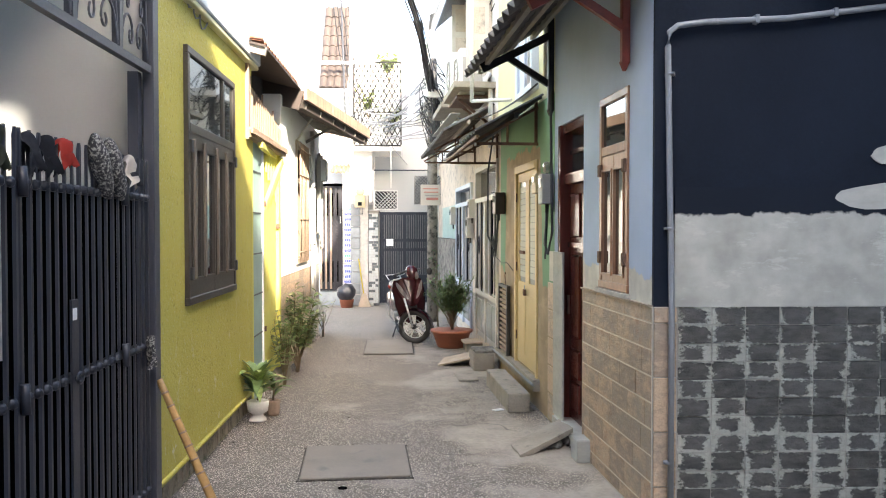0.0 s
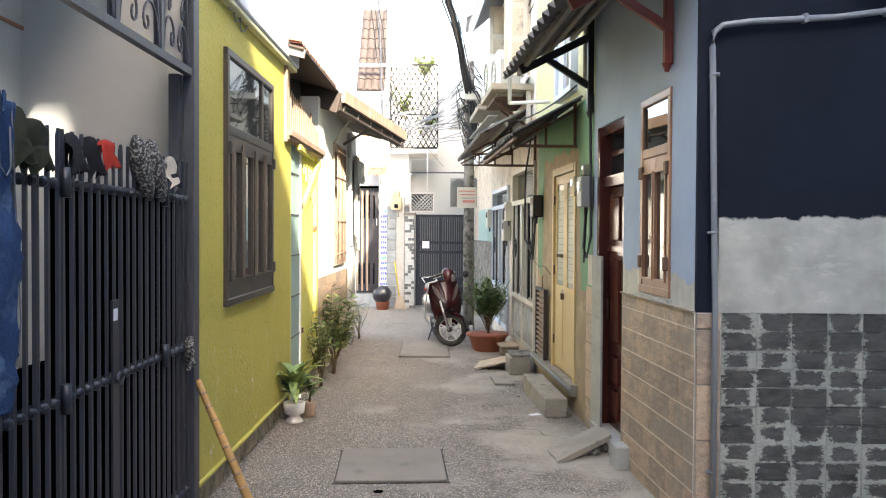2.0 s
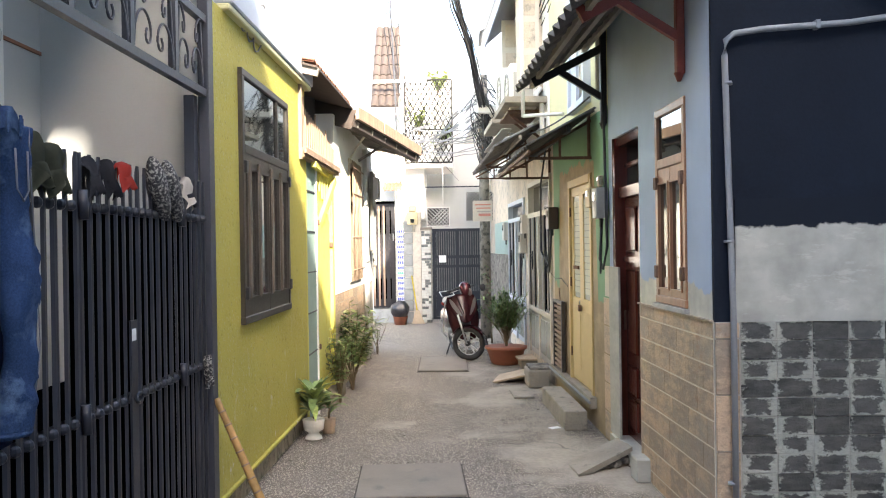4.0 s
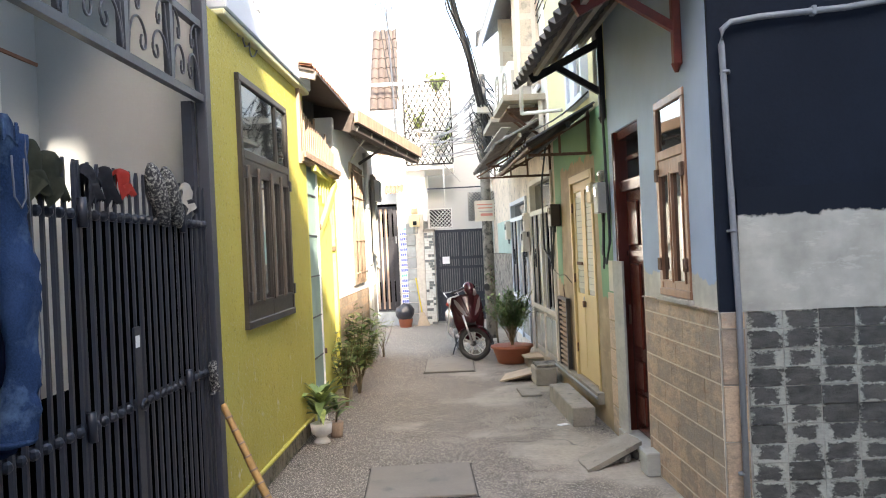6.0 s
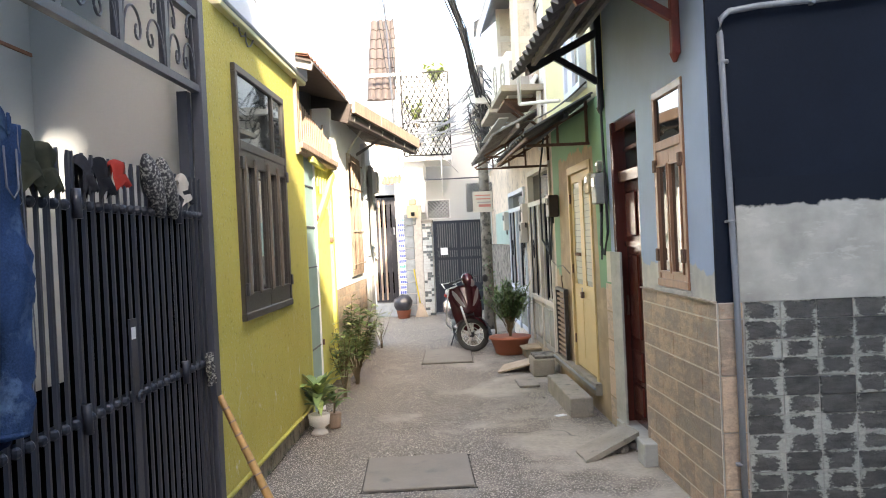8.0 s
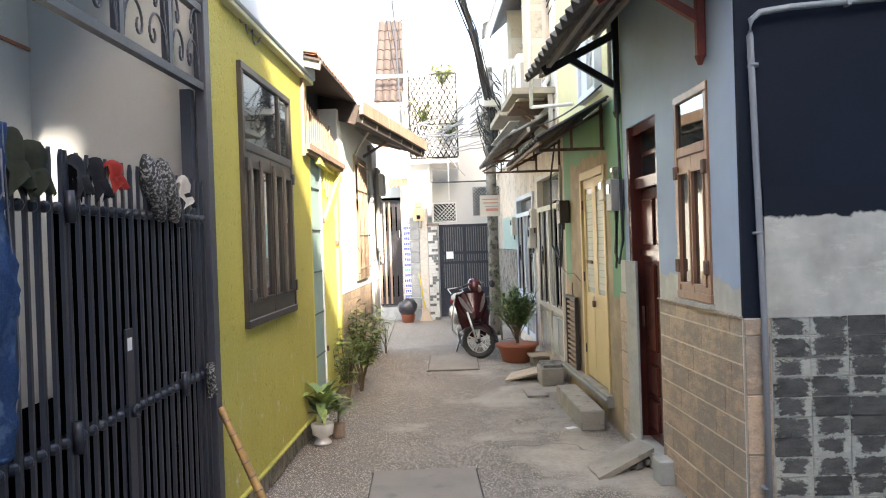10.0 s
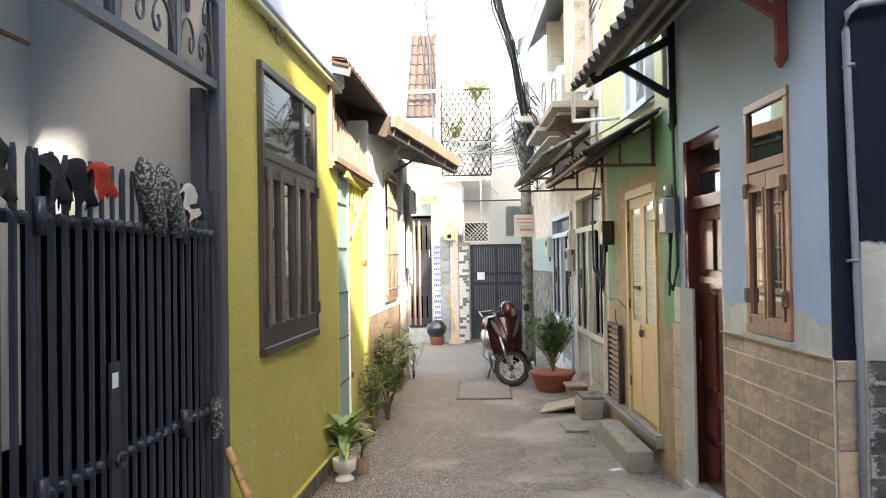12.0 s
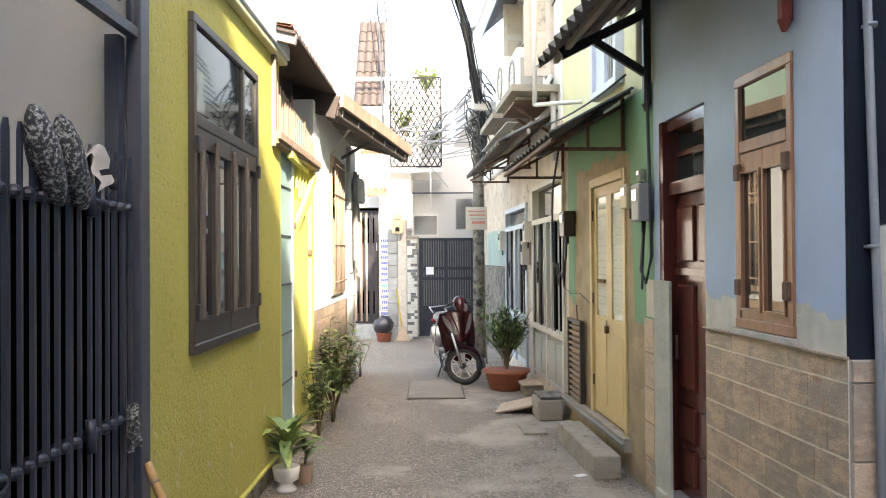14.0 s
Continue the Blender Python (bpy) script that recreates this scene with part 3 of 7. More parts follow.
for b in ((-0.27, 0.0, -3, 2.2), (-0.27, 0.0, 2.72, 4.75), (-0.16, -0.13, 2.2, 2.72)):
    box(bm, *b, 3.9, 4.0)
structure("ceiling_porch", bm, "grey", LW, "grey porch ceiling with an added slot for sun patches")
structure("wall_porch_end", B(-1.5, 0.0, -3.1, -3.0, 0, 4.0), "grey", LW)
structure("trim_porch_red_line", B(-1.02, -1.01, 4.3, 4.75, 2.76, 2.78), "terracotta", LW)

# left-hand second house
structure("wall_teal_return", B(-0.12, -0.01, 7.44, 7.52, 0, 2.46), "lemon", LW)
structure("wall_lemon", wall_mesh(-0.30, -0.06, 7.42, 9.05, 0, 2.46, []), "lemon", LW, "bright lemon-yellow painted house wall")
WIN_L2 = (10.2, 11.3, 1.19, 2.73)
structure("wall_white", wall_mesh(-0.20, 0.0, 9.05, 12.85, 1.1, 3.10, [WIN_L2]), "white", LW, "sunlit white house wall")
structure("wall_dado_core", B(-0.20, -0.012, 9.05, 12.85, 0, 1.1), "mortar", LW)
structure("wall_white_end", B(-3.0, -0.2, 12.7, 12.85, 0, 3.3), "white", LW)
structure("floor_balcony", B(-0.9, 0.05, 7.15, 9.1, 2.42, 2.50), "wood", LW, "weathered wooden balcony edge")
# loggia walls coloured dark to imitate the shade under the roof
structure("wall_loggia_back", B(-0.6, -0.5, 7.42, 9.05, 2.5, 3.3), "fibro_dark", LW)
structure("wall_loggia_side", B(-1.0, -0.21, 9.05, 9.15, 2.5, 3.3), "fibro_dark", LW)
structure("wall_upper_left_far", B(-3.2, -0.9, 9.15, 12.85, 3.3, 6.5), "pale_green", LW)

# ---- walls, right-hand side (in the frame of the fronts) ----
WIN_R = (0.405, 0.99, 1.24, 2.475)
DOOR_R = (1.415, 2.185, 0.10, 2.45)
DOOR_Y = (2.94, 4.02, 0.27, 2.255)
structure("wall_blue", wall_mesh(0, 0.2, 0.02, 2.30, 0, 6.0, [WIN_R, DOOR_R]), "blue", RW, "pale blue painted wall, bare plaster low down")
structure("wall_green", wall_mesh(0, 0.2, 2.30, 4.95, 0, 2.75, [DOOR_Y]), "green", RW, "green painted wall peeling to brown plaster")
structure("wall_cream_upper", wall_mesh(0.02, 0.2, 2.30, 5.25, 2.75, 6.2, [(3.02, 3.80, 2.9, 4.0)]), "cream", RW, "pale cream-yellow upper wall")
G1 = (5.08, 6.92, 0.18, 2.45)
G2 = (7.38, 9.3, 0.18, 2.3)
structure("wall_peach", wall_mesh(0, 0.2, 4.95, 9.4, 0, 2.75, [G1, G2]), "peach", RW, "peeling peach and grey plaster wall")
structure("wall_over_peach", B(0.0, 0.2, 5.25, 9.4, 2.75, 3.0), "peach", RW)
structure("wall_upper_right", wall_mesh(0.0, 0.2, 5.25, 14.5, 3.0, 6.2, [(5.6, 6.5, 3.5, 4.8), (7.2, 8.2, 3.5, 4.8)]), "white", RW, "white upper storey wall")
structure("wall_old_concrete", B(0.0, 0.2, 9.4, 13.3, 0, 1.45), "mould", RW, "low mouldy concrete wall")
structure("wall_behind_teal", B(0.06, 0.2, 9.4, 13.3, 1.45, 3.0), "peach", RW)
structure("roof_blue_house", B(0.0, 4.0, 0.0, 2.45, 6.0, 6.1), "concrete", RW)
# added black wall, coloured as the unlit rooms behind the fronts
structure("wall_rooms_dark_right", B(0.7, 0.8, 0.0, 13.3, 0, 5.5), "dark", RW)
structure("roof_right_houses", B(0.0, 4.0, 2.45, 14.5, 6.2, 6.35), "concrete", RW)

# corner and slate wall, facing the camera
structure("wall_black", wall_mesh(4.425, 4.6, 1.4885, 7.0, 1.2, 6.0, axis="x"), "black", None, "navy-black painted wall")
structure("wall_grey_plaster", B(1.60, 7.0, 4.414, 4.4245, 1.2, 1.85), "black_edge", None, "smeared grey plaster band")
structure("wall_slate_core", B(1.4885, 7.0, 4.425, 4.6, 0, 1.2), "mortar")
# unseen block added to keep the sun off the alley, height set by its shadow
structure("wall_east_house", B(3.6, 8.0, -9, 4.4, 0, 10.2), "grey")
# unseen added sun blocker; its hole lets a beam through to the porch
structure("wall_south_house", wall_mesh(-9.2, -9, -8, 14, 0, 13.6, [(2.84, 3.14, 11.75, 12.2)], axis="x"), "grey")
structure("wall_west_house", B(-6, -2.8, -9, 4.75, 0, 5.0), "grey")

# ---- end of the alley ----
structure("wall_end_base", B(-3.2, -1.27, 17.5, 17.7, 0, 0.30), "stone", None, "grey stone paved step")
structure("wall_end_left", wall_mesh(17.5, 17.7, -3.2, -1.27, 0.3, 4.0, [(-1.76, -1.28, 0.3, 2.6)], axis="x"), "white")
structure("wall_end_high", B(-3.0, 0.1, 19.2, 19.4, 0, 6.0), "grey", None, "tall white house wall")
structure("wall_end_grey", B(0.1, 2.5, 19.3, 19.5, 0, 4.2), "grey")
# added black sheet for the shade behind the plank gate
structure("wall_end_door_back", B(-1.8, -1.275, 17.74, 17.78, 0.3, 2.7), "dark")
structure("wall_far_green_house", B(0.95, 4.0, 21.0, 27.0, 0, 7.6), "grey")

def blade(bm, base, d, length, width, droop, segs=4):
    d = Vector(d).normalized()
    side = d.cross(Vector((0, 0, 1)))
    side = side.normalized() if side.length > 0.01 else Vector((1, 0, 0))
    p = Vector(base)
    prev = None
    for k in range(segs + 1):
        u = k / segs
        w = width * math.sin(math.pi * min(1, 0.12 + 0.88 * u)) ** 0.8 / 2
        a, c, b = p - side * w, p - Vector((0, 0, w * 0.3)), p + side * w
        row = [bm.verts.new(q) for q in (a, c, b)]
        if prev:
            for i in (0, 1):
                f = bm.faces.new((prev[i], prev[i + 1], row[i + 1], row[i]))
                f.smooth = True
        prev = row
        d2 = (d + Vector((0, 0, -droop * u * 1.4))).normalized()
        p = p + d2 * length / segs


def potted(label, m, prof, pot_mat, n, L, Wd, leaf_mat, seed, hub=0.16, spread=0.9, z0=0.15):
    r = random.Random(seed)
    t = thing("potted_plant", label, "potted plant", m)
    part("pot", lathe(bmesh.new(), prof, 24), pot_mat, t)
    part("soil", lathe(bmesh.new(), [(prof[-1][0] * 0.9, z0 - 0.02), (prof[-1][0] * 0.9, z0)], 16), "soil", t)
    part("stem", T([(0, 0, z0), (0.01, 0, z0 + hub)], 0.009), "stem", t)
    for k in range(n):
        q = k * 2.4 + r.uniform(-0.3, 0.3)
        el = r.uniform(0.3, 2.0)
        bm = bmesh.new()
        blade(bm, (0, 0, z0 + hub * r.uniform(0.3, 1.1)), (math.cos(q) * spread, math.sin(q) * spread, el), L * r.uniform(0.7, 1.1), Wd * r.uniform(0.8, 1.1), r.uniform(0.5, 1.3))
        part("leaf", bm, leaf_mat if k % 2 == 0 else "leaf_sage", t)
    return t


def bush(name, label, m, stems, height, spread, per, lw, ll, mats, seed, tilt=0.5, z0=0.0):
    r = random.Random(seed)
    t = thing(name, label, "shrub", m)
    lv_ = {k: bmesh.new() for k in mats}
    for k in range(stems):
        q = r.uniform(0, 6.28)
        s = r.uniform(0.2, 1) * spread
        h = height * r.uniform(0.6, 1)
        pts = [Vector((s * math.cos(q) * (u ** 1.3), s * math.sin(q) * (u ** 1.3), z0 + h * u)) + Vector((r.uniform(-1, 1), r.uniform(-1, 1), 0)) * 0.015 for u in [i / 6 for i in range(7)]]
        part("stem", T(pts, [0.007 - 0.0008 * i for i in range(7)], 5), "stem", t)
        for _ in range(per):
            u = r.uniform(0.42, 1)
            i = min(5, int(u * 6))
            p = pts[i].lerp(pts[i + 1], u * 6 - i)
            a = r.uniform(0, 6.28)
            blade(lv_[r.choice(mats)], p, (math.cos(a), math.sin(a), r.uniform(-0.2, tilt + 0.3)), ll * r.uniform(0.6, 1.2), lw * r.uniform(0.7, 1.2), r.uniform(0.2, 1.0), 3)
    for k, bm in lv_.items():
        part("foliage", bm, k, t, kind="stuff")
    return t


# ---- left-hand gate and porch ----
def gate():
    g = thing("metal_gate", "dark grey painted steel picket gate, shut, clothes on top", "gate", LW)
    rng = random.Random(3)
    pm = None
    ys = [3.02 - 0.0785 * i for i in range(20)] + [3.062 + 0.0762 * i for i in range(14)] + [4.125 + 0.0745 * i for i in range(6)]
    for y in ys:
        if pm is None:
            w, zt = 0.0225, 1.99
            bm = bmesh.new()
            rings = [[bm.verts.new((x, yy * k, z)) for x, yy in ((0.0, -w), (0.007, -w * 0.35), (0.007, w * 0.35), (0.0, w), (-0.004, w * 0.3), (-0.004, -w * 0.3))] for z, k in ((0.09, 1), (zt - 0.03, 1), (zt, 0.5))]
            for r0, r1 in zip(rings, rings[1:]):
                for k in range(6):
                    bm.faces.new((r0[k], r0[(k + 1) % 6], r1[(k + 1) % 6], r1[k]))
            bm.faces.new(rings[0][::-1]), bm.faces.new(rings[-1])
            pm = mesh_of("picket", bm, "iron")
        p = new("picket", pm)
        p.parent = g
        p.location = (0.0, y, 0)
        p.rotation_euler = (rng.uniform(-0.004, 0.004), 0, rng.uniform(-0.12, 0.12))
    km = None
    for z in (1.79, 1.0, 0.22):
        part("rail", B(-0.03, 0.002, 1.45, 4.53, z - 0.016, z + 0.016), "iron", g)
        for y in [v + 0.038 for v in ys if not 3.0 < v < 3.04 and not 4.04 < v < 4.06 and v < 4.49]:
            if km is None:
                bm = bmesh.new()
                bmesh.ops.create_uvsphere(bm, u_segments=8, v_segments=6, radius=0.021)
                km = mesh_of("knob", bm, "iron")
            k = new("knob", km)
            k.parent = g
            k.location = (0.004, y, z)
    for y in (3.04, 4.09):
        for z in (1.79, 1.0):
            part("hinge_barrel", T([(0.024, y, z - 0.05), (0.02, y, z + 0.06)], 0.018, 8), "iron", g)
    # added near-black sheets stand in for the shade between the pickets
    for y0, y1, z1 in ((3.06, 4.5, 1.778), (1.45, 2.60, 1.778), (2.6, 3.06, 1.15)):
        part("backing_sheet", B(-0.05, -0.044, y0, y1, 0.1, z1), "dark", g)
    part("latch_plate", B(0.012, 0.022, 3.455, 3.52, 0.2, 1.33), "iron", g)
    part("latch_ring", T([(0.035, 3.50 + 0.03 * math.cos(a), 1.0 + 0.02 * math.sin(a)) for a in [k * 0.785 for k in range(8)]], 0.008, 6, True), "iron", g)
    part("sticker", B(0.0225, 0.0245, 3.46, 3.50, 1.245, 1.295), "paper", g, "small white sticker")
    return g


def arc(cx, cz, r0, r1, a0, a1, n=14):
    return [(0, cx + (r0 + (r1 - r0) * k / n) * math.cos(a0 + (a1 - a0) * k / n), cz + (r0 + (r1 - r0) * k / n) * math.sin(a0 + (a1 - a0) * k / n)) for k in range(n + 1)]


def scroll(name, pts, parent):
    q = [Vector(p) for p in pts]
    for _ in range(2):
        q = [q[0]] + [v for a, b in zip(q, q[1:]) for v in (a.lerp(b, 0.25), a.lerp(b, 0.75))] + [q[-1]]
    return part(name, T(q, 0.0065, 5), "iron2", parent)


def transom():
    f = thing("gate_transom", "grey painted steel transom with scrollwork over the picket gate", "gate frame", LW @ pose(0.0, 0, 0))
    part("post", B(-0.04, 0.02, 4.56, 4.655, 0, 3.6, bevel=0.004), "iron2", f)
    part("inner_post", B(-0.1, -0.045, 4.50, 4.56, 0, 2.47), "iron2", f)
    part("lower_rail", B(-0.03, 0.01, -1.0, 4.56, 2.47, 2.51), "iron2", f)
    part("upper_rail", B(-0.03, 0.01, -1.0, 4.56, 2.88, 2.92), "iron2", f)
    for z in (3.3,):
        part("top_rail", B(-0.03, 0.01, -1.0, 4.56, z, z + 0.04), "iron2", f)
    for y in (4.1, 3.55, 3.0, 2.45, 1.9, 1.35):
        part("upright", B(-0.03, 0.01, y - 0.02, y + 0.02, 2.51, 3.3), "iron2", f)
    ys = [4.55, 4.1, 3.55, 3.0, 2.45, 1.9, 1.35]
    for a, b in zip(ys, ys[1:]):
        w = (a - b) - 0.04
        c = b + 0.02
        for s in (0, 1):
            base = a - 0.02 if s == 0 else c
            d = -1 if s == 0 else 1
            scroll("scroll", [(0, base + d * u * w * 0.48, 2.52 + v) for u, v in ((0.05, 0.0), (0.12, 0.1), (0.3, 0.17), (0.55, 0.19), (0.78, 0.16), (0.9, 0.1), (0.82, 0.05), (0.66, 0.045), (0.6, 0.08), (0.68, 0.11))], f)
            scroll("scroll", [(0, base + d * u * w * 0.48, 2.52 + v) for u, v in ((0.02, 0.02), (0.1, 0.16), (0.2, 0.34))], f)
            scroll("scroll", [(0, base + d * u * w * 0.48, 2.52 + v) for u, v in ((0.2, 0.36), (0.45, 0.34), (0.62, 0.28), (0.6, 0.22), (0.48, 0.22), (0.46, 0.27))], f)
    return f


gate()
transom()


def cap(name, y, mat, label, brim=None, s=1.0, x=0.0, z=1.93):
    """A soft cap draped over the picket tips, its peak hanging in front."""
    c = thing(name, label, "cap", LW @ pose(x, y, z))
    bm = bmesh.new()
    g = []
    for i in range(17):
        v = i / 8 - 1
        row = []
        for j in range(13):
            u = j / 6 - 1
            w = 0.075 * s * (1 - 0.38 * abs(v) ** 1.5)
            sag_ = 0.006 * math.sin(u * 5 + y * 3) * abs(v)
            p = Vector((0.016 + 0.055 * math.sin(v * 1.5) * math.sqrt(max(0.05, 1 - 0.75 * u * u)), w * u, 0.075 * s - 0.17 * s * abs(v) ** 1.7 - 0.05 * s * u * u + sag_))
            row.append(bm.verts.new(p + Vector((0.02, 0.008, 0.012)) * noise.noise(p * 19 + Vector((y * 7, 0, 0)))))
        g.append(row)
    for r0, r1 in zip(g, g[1:]):
        for j in range(12):
            bm.faces.new((r0[j], r0[j + 1], r1[j + 1], r1[j])).smooth = True
    bmesh.ops.solidify(bm, geom=bm.faces[:], thickness=0.005)
    part("crown", bm, mat, c)
    bm = bmesh.new()
    g = []
    for i in range(7):
        v = i / 6
        w = 0.055 * s * math.sqrt(max(0.06, 1 - v * v * 0.92))
        g.append([bm.verts.new((0.066 + 0.02 * v - 0.02 * u * u, w * u + 0.03 * s * v, -0.03 * s - 0.085 * s * v - 0.01 * u * u)) for u in [k / 4 - 1 for k in range(9)]])
    for r0, r1 in zip(g, g[1:]):
        for j in range(8):
            bm.faces.new((r0[j], r0[j + 1], r1[j + 1], r1[j])).smooth = True
    bmesh.ops.solidify(bm, geom=bm.faces[:], thickness=0.004)
    part("brim", bm, brim or mat, c)
    return c


cap("cap", 2.68, "olive", "olive green cloth cap hung on the pickets", z=1.945, s=0.95)
cap("cap", 2.80, "olive", "dark olive cloth cap hung beside a second one", z=1.93, s=0.9)
cap("cap", 3.12, "charcoal", "faded charcoal cloth cap over the gate pickets", z=1.93, s=0.72, x=-0.02)
cap("cap", 3.26, "black_cloth", "black cloth cap folded over the pickets", z=1.93, s=0.75, x=-0.015)
cap("cap", 3.375, "red_cloth", "bright red cap hanging beside a black one", z=1.945, s=0.56, x=0.0)
cap("cap", 4.14, "white_cloth", "off-white cap with dark lining on the pickets", "charcoal", z=1.93, s=0.75)


def shoe(y, tilt):
    c = thing("shoe", "black shoe with white leaf pattern hung over the pickets", "shoe", LW @ pose(0.035, y, 1.90, tilt, 0, 0), "pair of patterned shoes on the gate")
    bm = bmesh.new()
    bmesh.ops.create_uvsphere(bm, u_segments=16, v_segments=14, radius=1.0)
    for v in bm.verts:
        z = v.co.z
        v.co = Vector((v.co.x * 0.045, v.co.y * (0.052 if z > -0.2 else 0.044), z * 0.165))
        v.co += v.co.normalized() * 0.008 * noise.noise(v.co * 30)
    for f in bm.faces:
        f.smooth = True
    part("upper", bm, "camo", c)
    bm = bmesh.new()
    bmesh.ops.create_uvsphere(bm, u_segments=14, v_segments=10, radius=1.0)
    for v in bm.verts:
        v.co = Vector((v.co.x * 0.015 - 0.035, v.co.y * 0.04, v.co.z * 0.12 - 0.01))
    part("sole", bm, "plastic", c)


shoe(3.755, 32)
shoe(3.925, 32)
bm = bmesh.new()
bmesh.ops.create_grid(bm, x_segments=6, y_segments=10, size=0.5)
for v in bm.verts:
    a, b = v.co.x, v.co.y
    v.co = Vector((0.03 + 0.02 * math.sin(a * 9 + b * 4), a * 0.09 * (0.6 + 0.8 * (0.5 - b)), b * 0.17))
solid("rag", bm, "camo", "small chequered rag tied to the gate rail", "rag", LW @ pose(0.01, 4.42, 0.97))


def jeans(y, mat, label, z=1.98, w=0.42, h=1.0, x=0.12, bow=0.0, drift=0.0, legs=None):
    c = thing("jeans", label, "jeans", LW @ pose(x, y, z))
    nq = 26

    def line(s, u):
        if legs:
            return float(np.interp(u, (0, 0.25, 0.5, 0.75, 1), legs[s > 0]))
        return s * w * (0.24 - 0.11 * u) + bow * math.sin(math.pi * min(1.0, u * 0.85)) + drift * u

    def half(u):
        return w * (0.27 - 0.10 * u ** 0.7)

    for s in (-1, 1):
        bm = bmesh.new()
        rings = []
        for k in range(41):
            u = k / 40
            cy = line(s, u)
            ry = half(u)
            rx = 0.05 - 0.012 * u
            ring = []
            for q in [2 * math.pi * j / nq for j in range(nq)]:
                p = Vector((rx * math.cos(q), cy + ry * math.sin(q), -u * h))
                f = noise.noise(Vector((p.x * 8, p.y * 16 + s * 3, p.z * 4)) + Vector((y * 9, 0, 0)))
                f2 = noise.noise(Vector((p.x * 5 + 7, p.y * 10 + p.z * 9, p.z * 26 + p.y * 14))) * (1.3 if u > 0.8 or 0.3 < u < 0.6 else 0.5)
                ring.append(bm.verts.new(p + Vector((math.cos(q), math.sin(q) * 0.5, 0)) * (0.026 * f + 0.014 * f2)))
            rings.append(ring)
        for r0, r1 in zip(rings, rings[1:]):
            for j in range(nq):
                f = bm.faces.new((r0[j], r0[(j + 1) % nq], r1[(j + 1) % nq], r1[j]))
                f.smooth = True
        bm.faces.new(rings[0]), bm.faces.new(rings[-1])
        lg = part("leg", bm, mat, c)
        part("side_seam", T([(0.044 - 0.012 * u, line(s, u) + half(u) * 0.55, -u * h) for u in [k / 14 for k in range(15)]], 0.0022, 5), "stitch", lg)
        part("hem", T([(0.042 * math.cos(q), line(s, 1) + half(1) * 1.02 * math.sin(q), -h + 0.01) for q in [2 * math.pi * k / 20 for k in range(20)]], 0.008, 6, True), mat, lg)
    bm = bmesh.new()
    rows = []
    for k in range(25):
        q = 2 * math.pi * k / 24
        cy, cx = w * 0.42 * math.sin(q), 0.052 * math.cos(q)
        dz = 0.02 * math.sin(q * 2 + y) + 0.012 * math.sin(q * 5)
        rows.append([bm.verts.new((cx * g_, cy * g_, dz + zz_)) for zz_, g_ in ((-0.035, 1.06), (0.0, 1.04), (0.022, 1.0))])
    for r0, r1 in zip(rows, rows[1:]):
        for j in range(2):
            bm.faces.new((r0[j], r1[j], r1[j + 1], r0[j + 1])).smooth = True
    bmesh.ops.solidify(bm, geom=bm.faces[:], thickness=0.006)
    part("waistband", bm, mat, c)
    for k in range(5):
        q = -1.2 + k * 0.6
        part("belt_loop", B(0.0, 0.006, -0.006, 0.006, -0.035, 0.025, bevel=0.002), mat, c).location = (0.054 * math.cos(q) + 0.002, w * 0.42 * math.sin(q), 0.0)
    part("pocket", T([(0.058, w * 0.10, -0.07), (0.06, w * 0.11, -0.18), (0.058, w * 0.22, -0.21), (0.052, w * 0.33, -0.18), (0.048, w * 0.34, -0.07)], 0.003, 5), "stitch", c)
    part("inner_lining", B(-0.02, 0.02, -0.04, 0.04, 0.0, 0.035, bevel=0.012), "white_cloth", c)
    part("hanger", T([(0, -0.12, 0.03), (0, -0.02, 0.07), (0, 0, 0.085), (0, 0.02, 0.07), (0, 0.12, 0.03)], 0.0018), "cable", c)
    part("hook", T([(0, 0.0, 0.085), (0, 0.005, 0.12), (0, 0.022, 0.14), (0, 0.03, 0.12)], 0.0018), "cable", c)
    return c


jeans(2.20, "denim", "blue washed denim jeans hung on a wire hanger, legs apart", z=1.975, w=0.33, h=0.86, x=0.16, legs=((-0.07, -0.13, -0.19, -0.25, -0.30), (0.08, 0.105, 0.135, 0.155, 0.10)))
jeans(2.10, "denim_dark", "dark navy jeans hung behind lighter ones, pale side seam", z=1.93, h=0.85, x=0.09, w=0.30, legs=((-0.07, -0.08, -0.06, -0.02, 0.02), (0.08, 0.15, 0.23, 0.275, 0.22)))
jeans(2.02, "denim_pale", "pale blue denim jeans hung low behind darker ones", z=1.82, h=0.95, x=0.10, w=0.28, legs=((-0.07, -0.06, -0.04, 0.0, 0.03), (0.07, 0.10, 0.13, 0.16, 0.20)))
bl = thing("hanging_bulb", "compact fluorescent bulb hanging from a black holder", "lamp", LW @ pose(-0.74, 3.8, 0.11))
part("flex", T([(0, 0, 3.9), (0, 0, 2.62)], 0.004), "cable", bl)
part("holder", T([(0, 0, 2.62), (0, 0, 2.56)], 0.022, 10), "plastic", bl)
part("ballast", lathe(bmesh.new(), [(0.018, 2.49), (0.03, 2.5), (0.033, 2.54), (0.025, 2.56)], 14), "bulb", bl)
for a in range(4):
    q = a * math.pi / 2
    part("glass_tube", T([(0.014 * math.cos(q), 0.014 * math.sin(q), 2.49), (0.014 * math.cos(q), 0.014 * math.sin(q), 2.39)], 0.008, 8), "bulb", bl)
wf = thing("porch_window", "dark porch window in a white painted frame", "window", LW)
